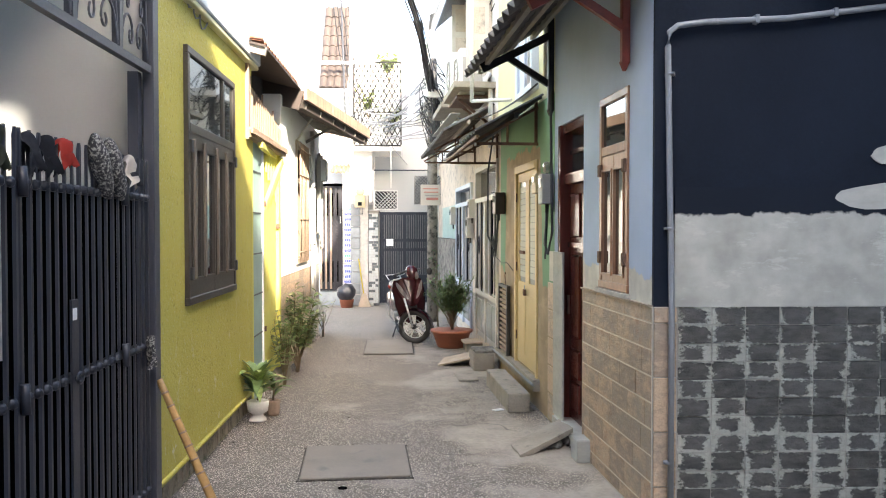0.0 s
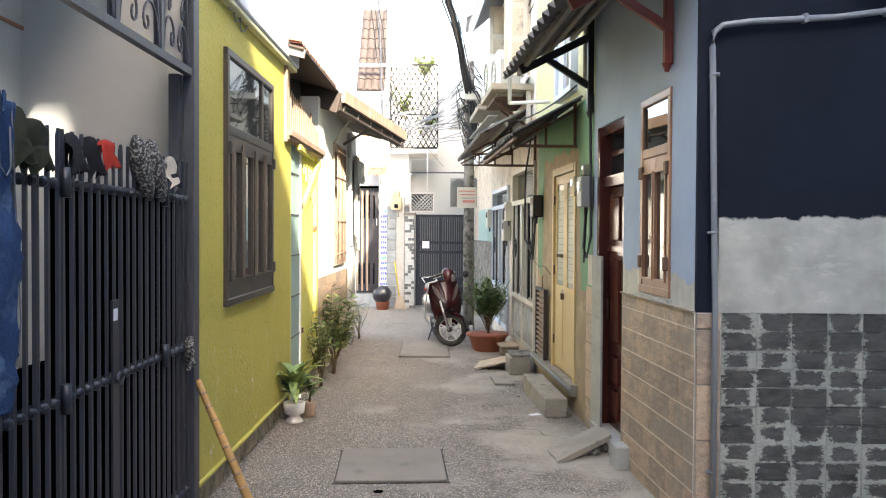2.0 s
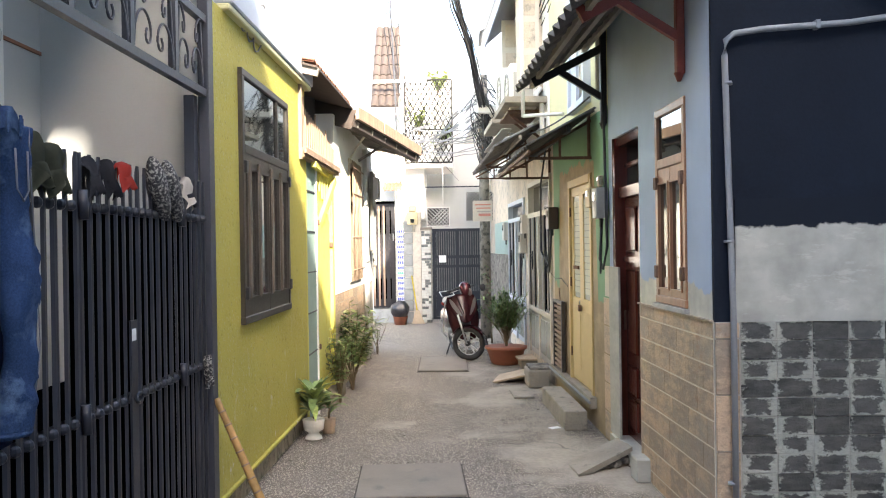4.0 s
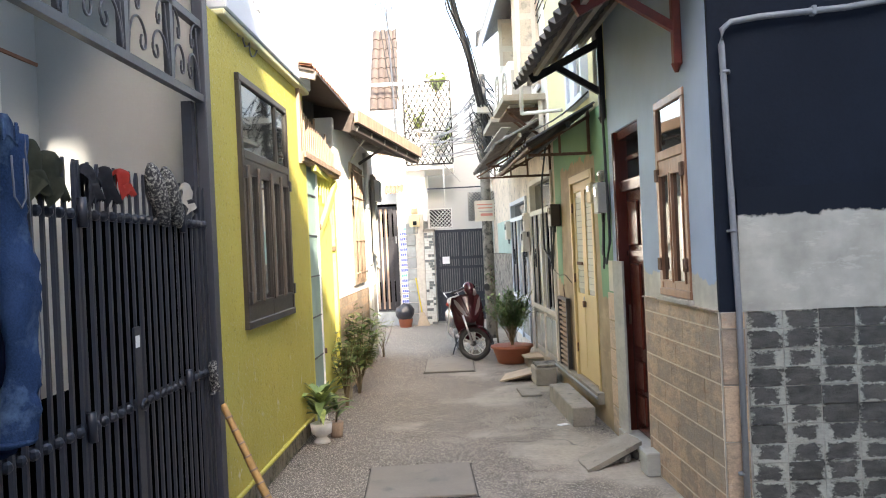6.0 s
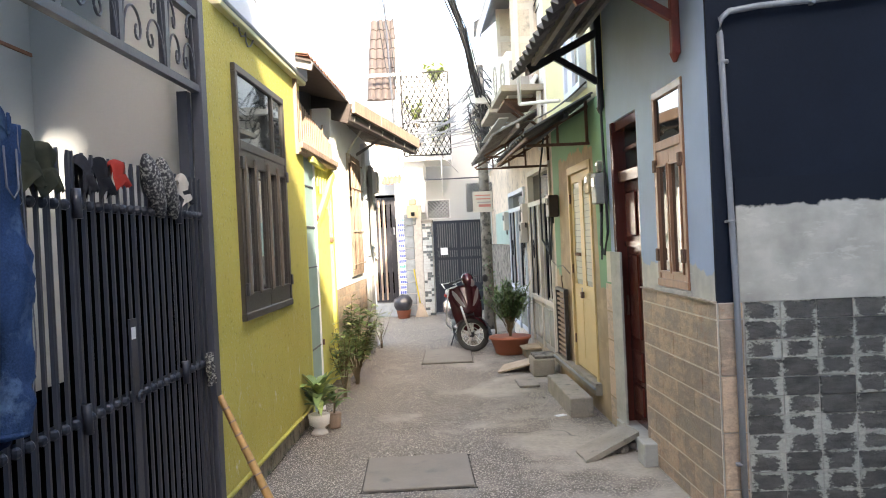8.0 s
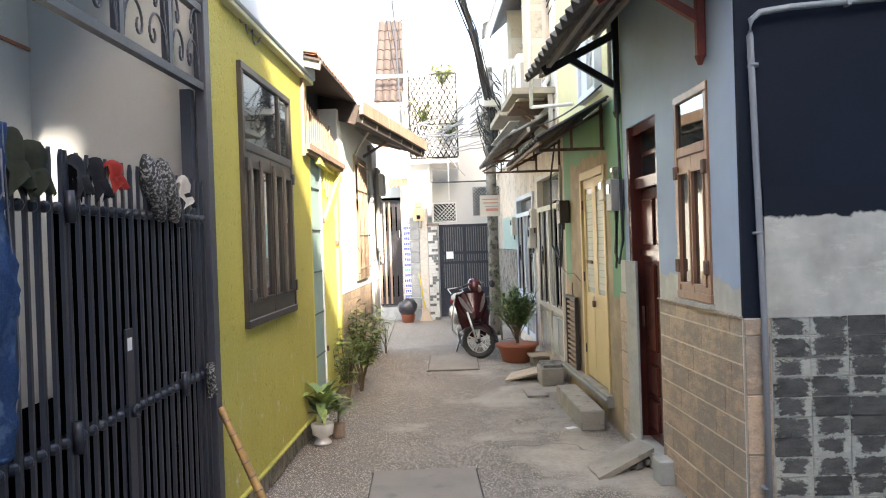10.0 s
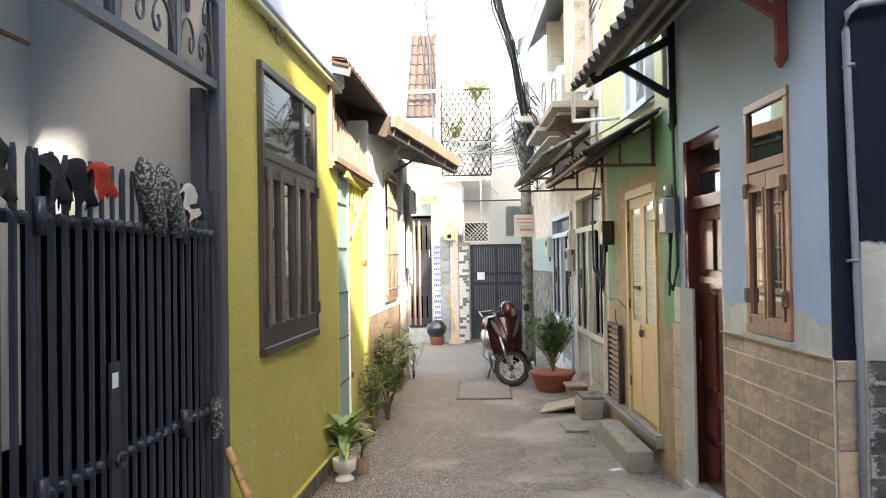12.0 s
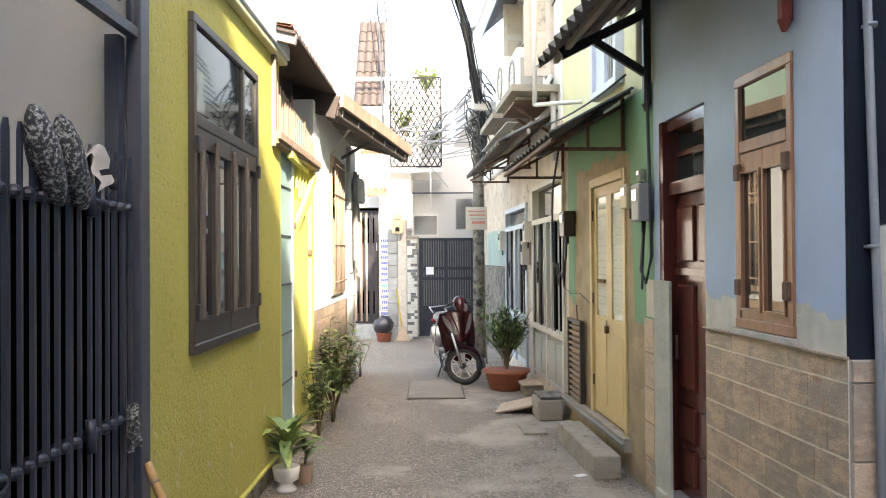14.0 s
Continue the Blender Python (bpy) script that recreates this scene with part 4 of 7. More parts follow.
for nm, b in (("frame", (-1.05, -0.99, 4.25, 4.32, 2.03, 2.95)), ("frame", (-1.05, -0.99, 2.13, 4.25, 2.88, 2.95)), ("frame", (-1.05, -0.99, 2.13, 4.25, 2.03, 2.1)), ("mullion", (-1.06, -1.02, 3.2, 3.25, 2.1, 2.88))):
    part(nm, B(*b), "white", wf)
part("glass_pane", B(-1.11, -1.10, 2.2, 4.25, 2.1, 2.88), "glass", wf)
solid("beam_box", B(-1.0, -0.75, 2.0, 4.1, 2.98, 3.25, bevel=0.01), "white", "white painted box beam above the porch window", "beam", LW)


# ---- left-hand window of the yellow house ----
def casement_window(name, label, m, y0, y1, z0, z1, zt, mat, depth=0.05, proud=0.03, slats=2, hinge=None, leaf_pane="glass", low=0.17, bar_at=0.0):
    w = thing(name, label, "window", m)
    f = 0.05
    part("sill", B(-depth, proud + 0.004, y0 - 0.004, y1 + 0.004, z0, z0 + 0.05, bevel=0.005), mat, w)
    part("frame_top", B(-depth, proud, y0, y1, z1 - f, z1, bevel=0.005), mat, w)
    part("frame_side", B(-depth, proud, y0, y0 + f, z0 + 0.045, z1 - f, bevel=0.005), mat, w)
    part("frame_side", B(-depth, proud, y1 - f, y1, z0 + 0.045, z1 - f, bevel=0.005), mat, w)
    part("transom_bar", B(-depth, proud, y0 + f, y1 - f, zt - 0.03, zt + 0.03, bevel=0.005), mat, w)
    if bar_at:
        part("mullion", B(-depth, proud - 0.004, bar_at - 0.018, bar_at + 0.018, zt + 0.03, z1 - f), mat, w)
    part("transom_pane", B(proud - 0.024, proud - 0.018, y0 + f, y1 - f, zt + 0.03, z1 - f), "glass", w, "reflecting fanlight pane")
    a, b = y0 + f, y1 - f
    n = 2
    for k in range(n):
        c0, c1 = a + (b - a) * k / n + 0.003, a + (b - a) * (k + 1) / n - 0.003
        lf = part("casement", wall_mesh(-0.01, proud - 0.006, c0, c1, z0 + 0.05, zt - 0.034, [
            (c0 + (c1 - c0) * (j + 0.5) / slats - (c1 - c0) / slats * 0.40, c0 + (c1 - c0) * (j + 0.5) / slats + (c1 - c0) / slats * 0.40, z0 + low, zt - 0.13) for j in range(slats)]), mat, w)
        part("pane", B(proud - 0.02, proud - 0.014, c0 + 0.02, c1 - 0.02, z0 + low - 0.02, zt - 0.12), leaf_pane, lf)
        for j in range(slats):
            q0 = c0 + (c1 - c0) * (j + 0.5) / slats - (c1 - c0) / slats * 0.40
            q1 = c0 + (c1 - c0) * (j + 0.5) / slats + (c1 - c0) / slats * 0.40
            bm = bmesh.new()
            for bx in ((q0 - 0.012, q0, z0 + low - 0.012, zt - 0.118), (q1, q1 + 0.012, z0 + low - 0.012, zt - 0.118), (q0, q1, z0 + low - 0.012, z0 + low), (q0, q1, zt - 0.13, zt - 0.118)):
                box(bm, proud - 0.006, proud + 0.006, *bx)
            part("glazing_bead", bm, mat, lf)
        for hz in (z0 + 0.2, zt - 0.12):
            hy = c0 - 0.01 if k == 0 else c1 + 0.01
            part("hinge", B(proud - 0.004, proud + 0.018, hy - 0.025, hy + 0.025, hz - 0.04, hz + 0.04, bevel=0.004), hinge or "plastic", lf)
    # black sheet painted as the unlit room behind the panes
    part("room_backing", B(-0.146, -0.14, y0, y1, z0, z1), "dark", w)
    return w


w = casement_window("window_1", "grey-brown painted timber window with fanlight, shut", LW, *WIN_L, 2.27, "frame", slats=2, leaf_pane="glass_bright", bar_at=6.22)
for k, y in enumerate((5.36, 5.62, 5.98, 6.28)):
    part("shutter_slat", B(0.026, 0.044, y - 0.04, y + 0.01, 1.3, 2.2, bevel=0.006), "slat_brown", w)

bm = bmesh.new()
for q in range(3):
    pts = [(0.17 + 0.03 * math.sin(t), 5.35 + 0.16 * q + 0.13 * math.cos(t), 3.2 + 0.16 * math.sin(t) - 0.03 * q) for t in [k * 0.52 for k in range(12)]]
    tube(bm, pts, 0.006, 5, True)
bmesh.ops.translate(bm, vec=(0.071 - max(v.co.x for v in bm.verts), 0, 0), verts=bm.verts)
solid("cable_coil", bm, "cable_grey", "loops of pale wire hung on the cornice", "cable", LW)

# broom leaning at the corner
br = thing("bamboo_broom", "bamboo broom handle leaning on the yellow wall corner", "broom")
p0, p1 = Vector((-0.849, 4.499, 0.0)), Vector((-1.225, 4.60, 0.79))
pts = [p0.lerp(p1, k / 12) for k in range(13)]
part("handle", T(pts, [0.028 - 0.0008 * k for k in range(13)], 8), "bamboo", br)
for k in range(1, 11):
    a = p0.lerp(p1, k / 11)
    part("node_ring", T([a - (p1 - p0) * 0.006, a + (p1 - p0) * 0.006], 0.0285 - 0.0007 * k, 8), "wood", br)

# teal folded metal leaf
tl = thing("teal_door_leaf", "pale teal sheet-metal door leaf folded flat on the wall", "door", LW)
part("sheet", B(-0.058, -0.02, 7.53, 8.0, 0.03, 2.44), "teal", tl)
for k in range(6):
    part("fold", B(-0.02, -0.012, 7.54, 7.99, 0.25 + k * 0.38, 0.262 + k * 0.38), "iron2", tl)
part("edge_trim", B(-0.06, -0.005, 8.0, 8.03, 0, 2.46), "white", tl)
# lemon recess fittings
dr = thing("lemon_door", "lemon-yellow plank door with a small latch, shut", "door", LW)
part("leaf", B(-0.055, -0.035, 8.12, 8.92, 0.05, 2.1, bevel=0.004), "lemon", dr)
part("post", B(-0.055, 0.0, 8.93, 9.04, 0, 2.42), "lemon", dr)
part("latch", B(-0.034, 0.0, 8.1, 8.13, 1.85, 1.9), "rust", dr)
part("latch", B(-0.034, 0.0, 8.1, 8.13, 0.62, 0.67), "rust", dr)
part("hinge", B(-0.034, 0.004, 8.9, 8.93, 1.63, 1.68), "rust", dr)
bk = thing("balcony_bracket", "yellow painted timber bracket under the balcony", "bracket", LW)
bm = beam(bmesh.new(), (-0.05, 9.0, 2.40), (0.04, 7.62, 2.40), 0.05, 0.05)
part("top_beam", bm, "lemon", bk)
for k in range(6):
    part("baluster", beam(bmesh.new(), (-0.02, 8.1 + k * 0.15, 2.38), (-0.02, 8.1 + k * 0.15, 2.38 - 0.12 - 0.07 * k), 0.02, 0.02), "lemon", bk)
part("diagonal", beam(bmesh.new(), (0.02, 8.98, 2.36), (-0.03, 8.05, 1.75), 0.04, 0.07), "lemon", bk)

bal = thing("balcony_fence", "weathered slatted timber balcony fence above the lemon wall", "railing", LW)
for k in range(19):
    y = 7.2 + k * 0.1
    part("slat", B(0.0, 0.014, y, y + 0.03, 2.5, (2.98 if k % 6 == 1 else 2.90) - 0.011 * k), "wood", bal)
part("bottom_rail", B(-0.03, 0.0, 7.15, 9.08, 2.52, 2.57), "wood", bal)
part("edge_board", B(0.05, 0.07, 7.12, 9.1, 2.45, 2.5), "wood", bal)
part("corner_post", B(-0.03, 0.03, 7.14, 7.19, 2.4, 3.05), "wood", bal)


# ---- left-hand awning roof with clay tiles ----
ar = thing("tiled_awning", "low tiled awning roof with pale timber fascia over white wall", "awning")
E0, E1, E2, E3 = Vector((-1.05, 6.98, 3.15)), Vector((-1.05, 9.25, 3.17)), Vector((-1.03, 9.27, 3.05)), Vector((-0.495, 12.7, 3.0))
W0, W1, W2, W3 = Vector((-1.8, 6.98, 3.34)), Vector((-1.8, 9.25, 3.36)), Vector((-1.7, 9.27, 3.24)), Vector((-1.6, 12.7, 3.28))
bm = bmesh.new()
for a, b, c, d in ((E0, E1, W1, W0), (E2, E3, W3, W2)):
    up = Vector((0, 0, 0.02))
    vs = [bm.verts.new(p) for p in (a, b, c, d)] + [bm.verts.new(p + up) for p in (a, b, c, d)]
    for f in ((0, 1, 2, 3), (7, 6, 5, 4), (0, 4, 5, 1), (1, 5, 6, 2), (2, 6, 7, 3), (3, 7, 4, 0)):
        bm.faces.new([vs[i] for i in f])
# deck in the darkened brown: shade of the underside is in the colour
part("deck", bm, "brown_roof", ar)
for (a, b, c, d), n in (((E0, E1, W0, W1), 14), ((E2, E3, W2, W3), 18)):
    for k in range(n):
        u, v = k / n, (k + 0.92) / n
        for r in range(4):
            lo, hi = r / 4, (r + 1.06) / 4
            p = [a.lerp(b, u).lerp(c.lerp(d, u), lo), a.lerp(b, v).lerp(c.lerp(d, v), lo), a.lerp(b, v).lerp(c.lerp(d, v), hi), a.lerp(b, u).lerp(c.lerp(d, u), hi)]
            h = [0.05, 0.05, 0.028, 0.028]
            bm = bmesh.new()
            vs = [bm.verts.new(q + Vector((-0.03 if i < 2 else 0, 0, h[i] + o))) for o in (0, 0.018) for i, q in enumerate(p)]
            mid = [bm.verts.new((vs[i].co + vs[j].co) / 2 + Vector((0, 0, 0.03))) for i, j in ((0, 1), (3, 2), (4, 5), (7, 6))]
            for f in ((vs[4], mid[2], mid[3], vs[7]), (mid[2], vs[5], vs[6], mid[3]), (vs[0], mid[0], mid[2], vs[4]), (mid[0], vs[1], vs[5], mid[2]), (vs[0], vs[3], mid[1], mid[0]), (mid[0], mid[1], vs[2], vs[1])):
                bm.faces.new(f)
            part("roof_tile", bm, "terracotta", ar)
for k in range(3):
    part("fascia", beam(bmesh.new(), E2.lerp(E3, k / 3 + 0.003) + Vector((0.02 + 0.006 * (k % 2), 0, 0.09)), E2.lerp(E3, (k + 1) / 3) + Vector((0.02 + 0.006 * (k % 2), 0, 0.09)), 0.04, 0.14), "wood", ar, "pale timber fascia board")
# soffit and gable boards also coloured dark for the shade under the eave
part("soffit_beam", beam(bmesh.new(), E2 + Vector((-0.06, 0, -0.02)), E3 + Vector((-0.06, 0, -0.02)), 0.1, 0.10), "brown_roof", ar)
part("gable_board", beam(bmesh.new(), (-1.04, 9.2, 3.05), (-1.78, 9.2, 3.24), 0.04, 0.22), "brown_roof", ar)
part("end_board", beam(bmesh.new(), E3 + Vector((0.0, 0.0, 0.06)), W3 + Vector((0, 0, 0.06)), 0.03, 0.16), "wood", ar)
for k in range(6):
    part("rafter", beam(bmesh.new(), E2.lerp(E3, 0.04 + k * 0.18) - Vector((0, 0, 0.03)), W2.lerp(W3, 0.04 + k * 0.18) - Vector((0, 0, 0.03)), 0.05, 0.06), "beam", ar)
part("rafter", beam(bmesh.new(), W0 + Vector((0, 0.05, -0.03)), E0 + Vector((0, 0.05, -0.03)), 0.05, 0.07), "beam", ar)
part("strut", beam(bmesh.new(), (-1.25, 11.2, 2.8), (-0.74, 11.2, 3.1), 0.03, 0.035), "fibro", ar)
part("curved_brace", T([(-1.25, 10.3, 2.72), (-1.16, 10.3, 2.86), (-1.06, 10.3, 3.0), (-0.95, 10.3, 3.08)], 0.014, 6), "offwhite", ar)

# white wall window, pipes, dado
w2 = thing("window_2", "pale timber window with iron bars in the white wall", "window", LW)
y0, y1, z0, z1 = WIN_L2
for b in ((y0, y0 + 0.06, z0, z1), (y1 - 0.06, y1, z0, z1), (y0 + 0.06, y1 - 0.06, z0, z0 + 0.06), (y0 + 0.06, y1 - 0.06, z1 - 0.06, z1), (y0 + 0.06, y1 - 0.06, 2.2, 2.26)):
    part("frame", B(-0.06, 0.02, *b), "board", w2)
part("pane", B(-0.08, -0.07, y0, y1, z0, z1), "glass", w2)
for k in range(7):
    part("bar", T([(0.05, y0 + 0.06 + k * 0.135, z0 + 0.02), (0.05, y0 + 0.06 + k * 0.135, z1 - 0.02)], 0.008), "wood", w2)
for z in (z0 + 0.15, 1.75, 2.3, z1 - 0.1):
    part("cross_bar", T([(0.055, y0, z), (0.055, y1, z)], 0.008), "wood", w2)
for y, r, h in ((11.6, 0.03, 3.0), (11.82, 0.02, 2.4)):
    dp = thing("drain_pipe", "white plastic drain pipe fixed to the white wall", "pipe", LW)
    part("pipe", T([(0.04, y, 0.05), (0.04, y, h)], r, 10), "pvc_white", dp)
    for z in (0.6, 1.4, 2.2):
        part("clip", T([(0.04, y, z), (0.04, y, z + 0.03)], r + 0.006, 10), "steel", dp)
# made-up grey sheet imitates a bluish shadow at the end of the wall
hc = thing("wall_cloth", "grey hanging sheet in place of a shadow by a door leaf", "cloth", LW)
bm = bmesh.new()
bmesh.ops.create_grid(bm, x_segments=8, y_segments=10, size=0.5)
for v in bm.verts:
    a, b = v.co.x, v.co.y
    v.co = Vector((0.06 + 0.03 * math.sin(a * 22), 12.4 + a * 0.4, 2.1 + b * 1.3 - (0.3 * a if b < 0 else 0)))
part("drape", bm, "box", hc)
mb = thing("meter_box", "white electricity box on the far wall", "meter box", LW)
part("body", B(0.0, 0.14, 12.4, 12.7, 2.35, 2.68, bevel=0.01), "white", mb)
part("cover", B(0.14, 0.15, 12.42, 12.68, 2.38, 2.65), "box", mb)

# ---- right-hand: windows and doors ----


def mirror_x(ob):
    for o in (ob, *ob.children_recursive):
        if o.data and not o.data.get("turned"):
            o.data.transform(Matrix.Diagonal((-1, 1, 1, 1)))
            o.data.flip_normals()
            o.data["turned"] = 1
    return ob


w = casement_window("window_3", "orange varnished timber window with fanlight, shut", RW, *WIN_R, 2.125, "oak", proud=0.012, slats=1, hinge="rust", leaf_pane="glass_bright", low=0.10)
mirror_x(w)
structure("window_sill_blue", B(-0.03, 0.0, 0.38, 1.02, 1.21, 1.236), "mortar", RW)

rd = thing("red_door", "dark mahogany varnished panel door with fanlight, shut", "door", RW)
a, b, c, d = DOOR_R
part("frame", B(0.02, 0.12, a, a + 0.07, c, d), "red_door", rd)
part("frame", B(0.0, 0.16, b - 0.07, b, c, d), "red_door", rd)
part("lintel", B(0.02, 0.12, a + 0.07, b - 0.07, d - 0.07, d), "red_door", rd)
part("transom_bar", B(0.03, 0.13, a + 0.07, b - 0.07, 1.98, 2.06), "red_door", rd)
part("fanlight", B(0.1, 0.106, a + 0.07, b - 0.07, 2.06, d - 0.07), "glass", rd)
part("fan_bar", B(0.08, 0.11, a + 0.07, b - 0.07, 2.22, 2.25), "red_door", rd)
leaf = part("leaf", wall_mesh(0.08, 0.12, a + 0.073, b - 0.073, c + 0.02, 1.975, [(a + 0.12, a + 0.20, 0.75, 1.45)]), "red_door", rd)
part("glass_strip", B(0.095, 0.1, a + 0.11, a + 0.21, 0.74, 1.46), "glaze", leaf)
for y0, y1 in ((a + 0.12, a + 0.28), (a + 0.36, b - 0.12)):
    for z0, z1 in ((0.2, 0.42), (0.46, 0.68), (1.56, 1.9)):
        part("raised_panel", B(0.066, 0.08, y0, y1, z0, z1, bevel=0.012), "red_door", leaf)
part("raised_panel", B(0.066, 0.08, a + 0.36, b - 0.12, 0.78, 1.42, bevel=0.012), "red_door", leaf)
part("middle_rail", B(0.06, 0.08, a + 0.08, b - 0.08, 1.48, 1.52), "red_door", leaf)
part("handle", T([(0.05, b - 0.15, 0.95), (0.05, b - 0.15, 1.1)], 0.01), "rust", leaf)
structure("door_sill_red", B(-0.04, 0.25, a - 0.02, b + 0.02, 0, 0.108), "plaster", RW)
structure("wall_pillar", B(-0.018, -0.001, 1.97, 2.27, 0.11, 1.44), "plaster", RW, "bare grey plaster pillar face")
structure("wall_cream_patch", B(-0.006, 0.0, 2.275, 2.46, 1.19, 1.44), "offwhite", RW)

yd = thing("yellow_door", "butter-yellow painted double door with frosted panes, shut", "door", RW)
a, b, c, d = DOOR_Y
part("frame", B(-0.015, 0.08, a, a + 0.06, c, d), "door_yellow", yd)
part("frame", B(-0.015, 0.08, b - 0.06, b, c, d), "door_yellow", yd)
part("lintel", B(-0.02, 0.08, a + 0.06, b - 0.06, d - 0.07, d), "door_yellow", yd)
m_ = (a + b) / 2
for k, (l0, l1) in enumerate(((a + 0.063, m_ - 0.002), (m_ + 0.002, b - 0.063))):
    lf = part("leaf", wall_mesh(0.01, 0.045, l0, l1, c + 0.015, d - 0.075, [(l0 + 0.08, l1 - 0.08, 1.1, d - 0.16)]), "door_yellow", yd)
    part("pane", B(0.024, 0.03, l0 + 0.07, l1 - 0.07, 1.09, d - 0.15), "glaze", lf)
    part("lower_panel", B(0.004, 0.01, l0 + 0.08, l1 - 0.08, c + 0.12, 0.98, bevel=0.003), "door_yellow", lf)
    for hz in (0.5, 1.2, 1.9):
        part("hinge", T([(-0.004, l0 if k == 0 else l1, hz), (-0.004, l0 if k == 0 else l1, hz + 0.09)], 0.008), "rust", lf)
    for z in [1.15 + 0.06 * i for i in range(15)]:
        part("shutter_slat", B(0.018, 0.024, l0 + 0.08, l1 - 0.08, z, z + 0.051), "slat_grey", lf)
part("padlock", B(-0.03, 0.0, m_ - 0.025, m_ + 0.025, 0.98, 1.04, bevel=0.005), "rust", yd)
part("padlock_shackle", T([(-0.015, m_ - 0.015, 1.04), (-0.015, m_ - 0.01, 1.08), (-0.015, m_ + 0.01, 1.08), (-0.015, m_ + 0.015, 1.04)], 0.004), "steel", yd)
part("security_bar", B(-0.012, 0.004, m_ + 0.08, m_ + 0.3, 1.38, 1.41), "rust", yd)
structure("door_sill_yellow", B(-0.06, 0.0, 2.85, 4.95, 0.17, 0.27), "concrete", RW, "grey concrete door sill")
solid("sill_pipe", T([(-0.074, 2.82, 0.235), (-0.074, 4.95, 0.235)], 0.013, 8), "pvc", "grey plastic pipe along the door sill", "pipe", RW)
solid("door_step", B(-0.30, -0.1, 2.78, 4.05, 0, 0.17, bevel=0.008), "concrete", "long grey concrete step before the yellow door", "step", RW)
solid("concrete_block", B(-0.32, -0.08, 4.9, 5.3, 0, 0.2, bevel=0.012), "concrete", "square concrete block beside the door step", "block", RW)
solid("concrete_slab", B(-0.30, -0.04, 4.92, 5.28, 0.205, 0.235, bevel=0.006), "mould", "thin dark slab lying on a concrete block", "slab", RW)
solid("paving_slab", B(-0.56, -0.34, 4.3, 4.75, 0, 0.025, bevel=0.006), "concrete", "flat concrete slab on the alley floor", "slab", RW)
solid("plywood_board", B(-0.25, 0.25, -0.2, 0.2, -0.01, 0.01), "board", "pale plywood board leaning on a low slab", "board", RW @ pose(-0.40, 5.45, 0.075, 4, -14, -18))
solid("paving_slab", B(-0.5, -0.1, 5.45, 5.9, 0, 0.045, bevel=0.006), "mould", "mottled slab lying flat before the barred door", "slab", RW)
solid("concrete_block", B(-0.22, 0.0, 6.35, 6.7, 0, 0.11, bevel=0.01), "concrete", "low concrete block against the barred door", "block", RW)
solid("paving_slab", B(-0.26, -0.01, 6.3, 6.75, 0.115, 0.14, bevel=0.005), "board", "thin pale slab resting on a low block", "slab", RW)
rp = thing("ramp", "rough broken concrete ramp slab before the red door", "ramp", RW)
bm = bmesh.new()
cn = [Vector(p) for p in ((-0.22, 0.02, 0.012), (0.19, 0.31, 0.125), (0.235, -0.03, 0.135), (-0.19, -0.29, 0.012))]
gv = [[[None, None] for _ in range(9)] for _ in range(9)]
for i in range(9):
    for j in range(9):
        p = cn[0].lerp(cn[1], i / 8).lerp(cn[3].lerp(cn[2], i / 8), j / 8)
        p += Vector((1, 1, 0.25)) * 0.02 * noise.noise(p * 13) + Vector((0, 0, 0.005))
        for k in range(2):
            gv[i][j][k] = bm.verts.new(p - Vector((0, 0, 0.04 * k)))
for i in range(8):
    for j in range(8):
        for k in range(2):
            bm.faces.new([gv[a_][b_][k] for a_, b_ in ((i, j), (i + 1, j), (i + 1, j + 1), (i, j + 1))])
for i in range(8):
    for f_ in (lambda q: gv[q][0], lambda q: gv[q][8], lambda q: gv[0][q], lambda q: gv[8][q]):
        bm.faces.new((f_(i)[0], f_(i + 1)[0], f_(i + 1)[1], f_(i)[1]))
bmesh.ops.recalc_face_normals(bm, faces=bm.faces[:])
bmesh.ops.transform(bm, matrix=RW.inverted() @ pose(1.14, 6.08, 0), verts=bm.verts)
part("slab", bm, "concrete", rp)
rr = random.Random(8)
for k in range(16):
    u = rr.uniform(0.25, 1)
    q = cn[3].lerp(cn[2], u) + Vector((0, 0.05 + rr.uniform(-0.02, 0.03), 0))
    r_ = 0.012 + 0.03 * u
    bm = bmesh.new()
    bmesh.ops.create_icosphere(bm, subdivisions=1, radius=1)
    for v in bm.verts:
        v.co = Vector((v.co.x * r_ * 1.2, v.co.y * r_, v.co.z * r_ * 0.9)) * (1 + 0.4 * noise.noise(v.co * 2 + Vector((k, 0, 0))))
        v.co += Vector((q.x, q.y, r_ * rr.uniform(0.7, 1.3)))
    bmesh.ops.transform(bm, matrix=RW.inverted() @ pose(1.14, 6.08, 0), verts=bm.verts)
    part("rubble", bm, "mould", rp)
solid("concrete_block", B(-0.10, 0.0, 1.19, 1.36, 0, 0.16, bevel=0.008), "plaster", "small grey block at the foot of the tiled wall", "block", RW)

lv = thing("louvre_panel", "grey-brown slatted wooden louvre panel on the wall", "shutter", RW)
part("frame_side", B(-0.06, -0.02, 4.22, 4.26, 0.28, 1.02), "frame", lv)
part("frame_side", B(-0.06, -0.02, 4.72, 4.76, 0.28, 1.02), "frame", lv)
part("frame_top", B(-0.06, -0.02, 4.26, 4.72, 0.99, 1.02), "frame", lv)
for k in range(13):
    part("slat", B(-0.05, -0.02, 4.26, 4.72, 0.30 + k * 0.053, 0.325 + k * 0.053), "wood", lv)
part("hook", T([(-0.03, 4.45, 1.02), (-0.04, 4.44, 1.12), (-0.03, 4.47, 1.15)], 0.006), "rust", lv)


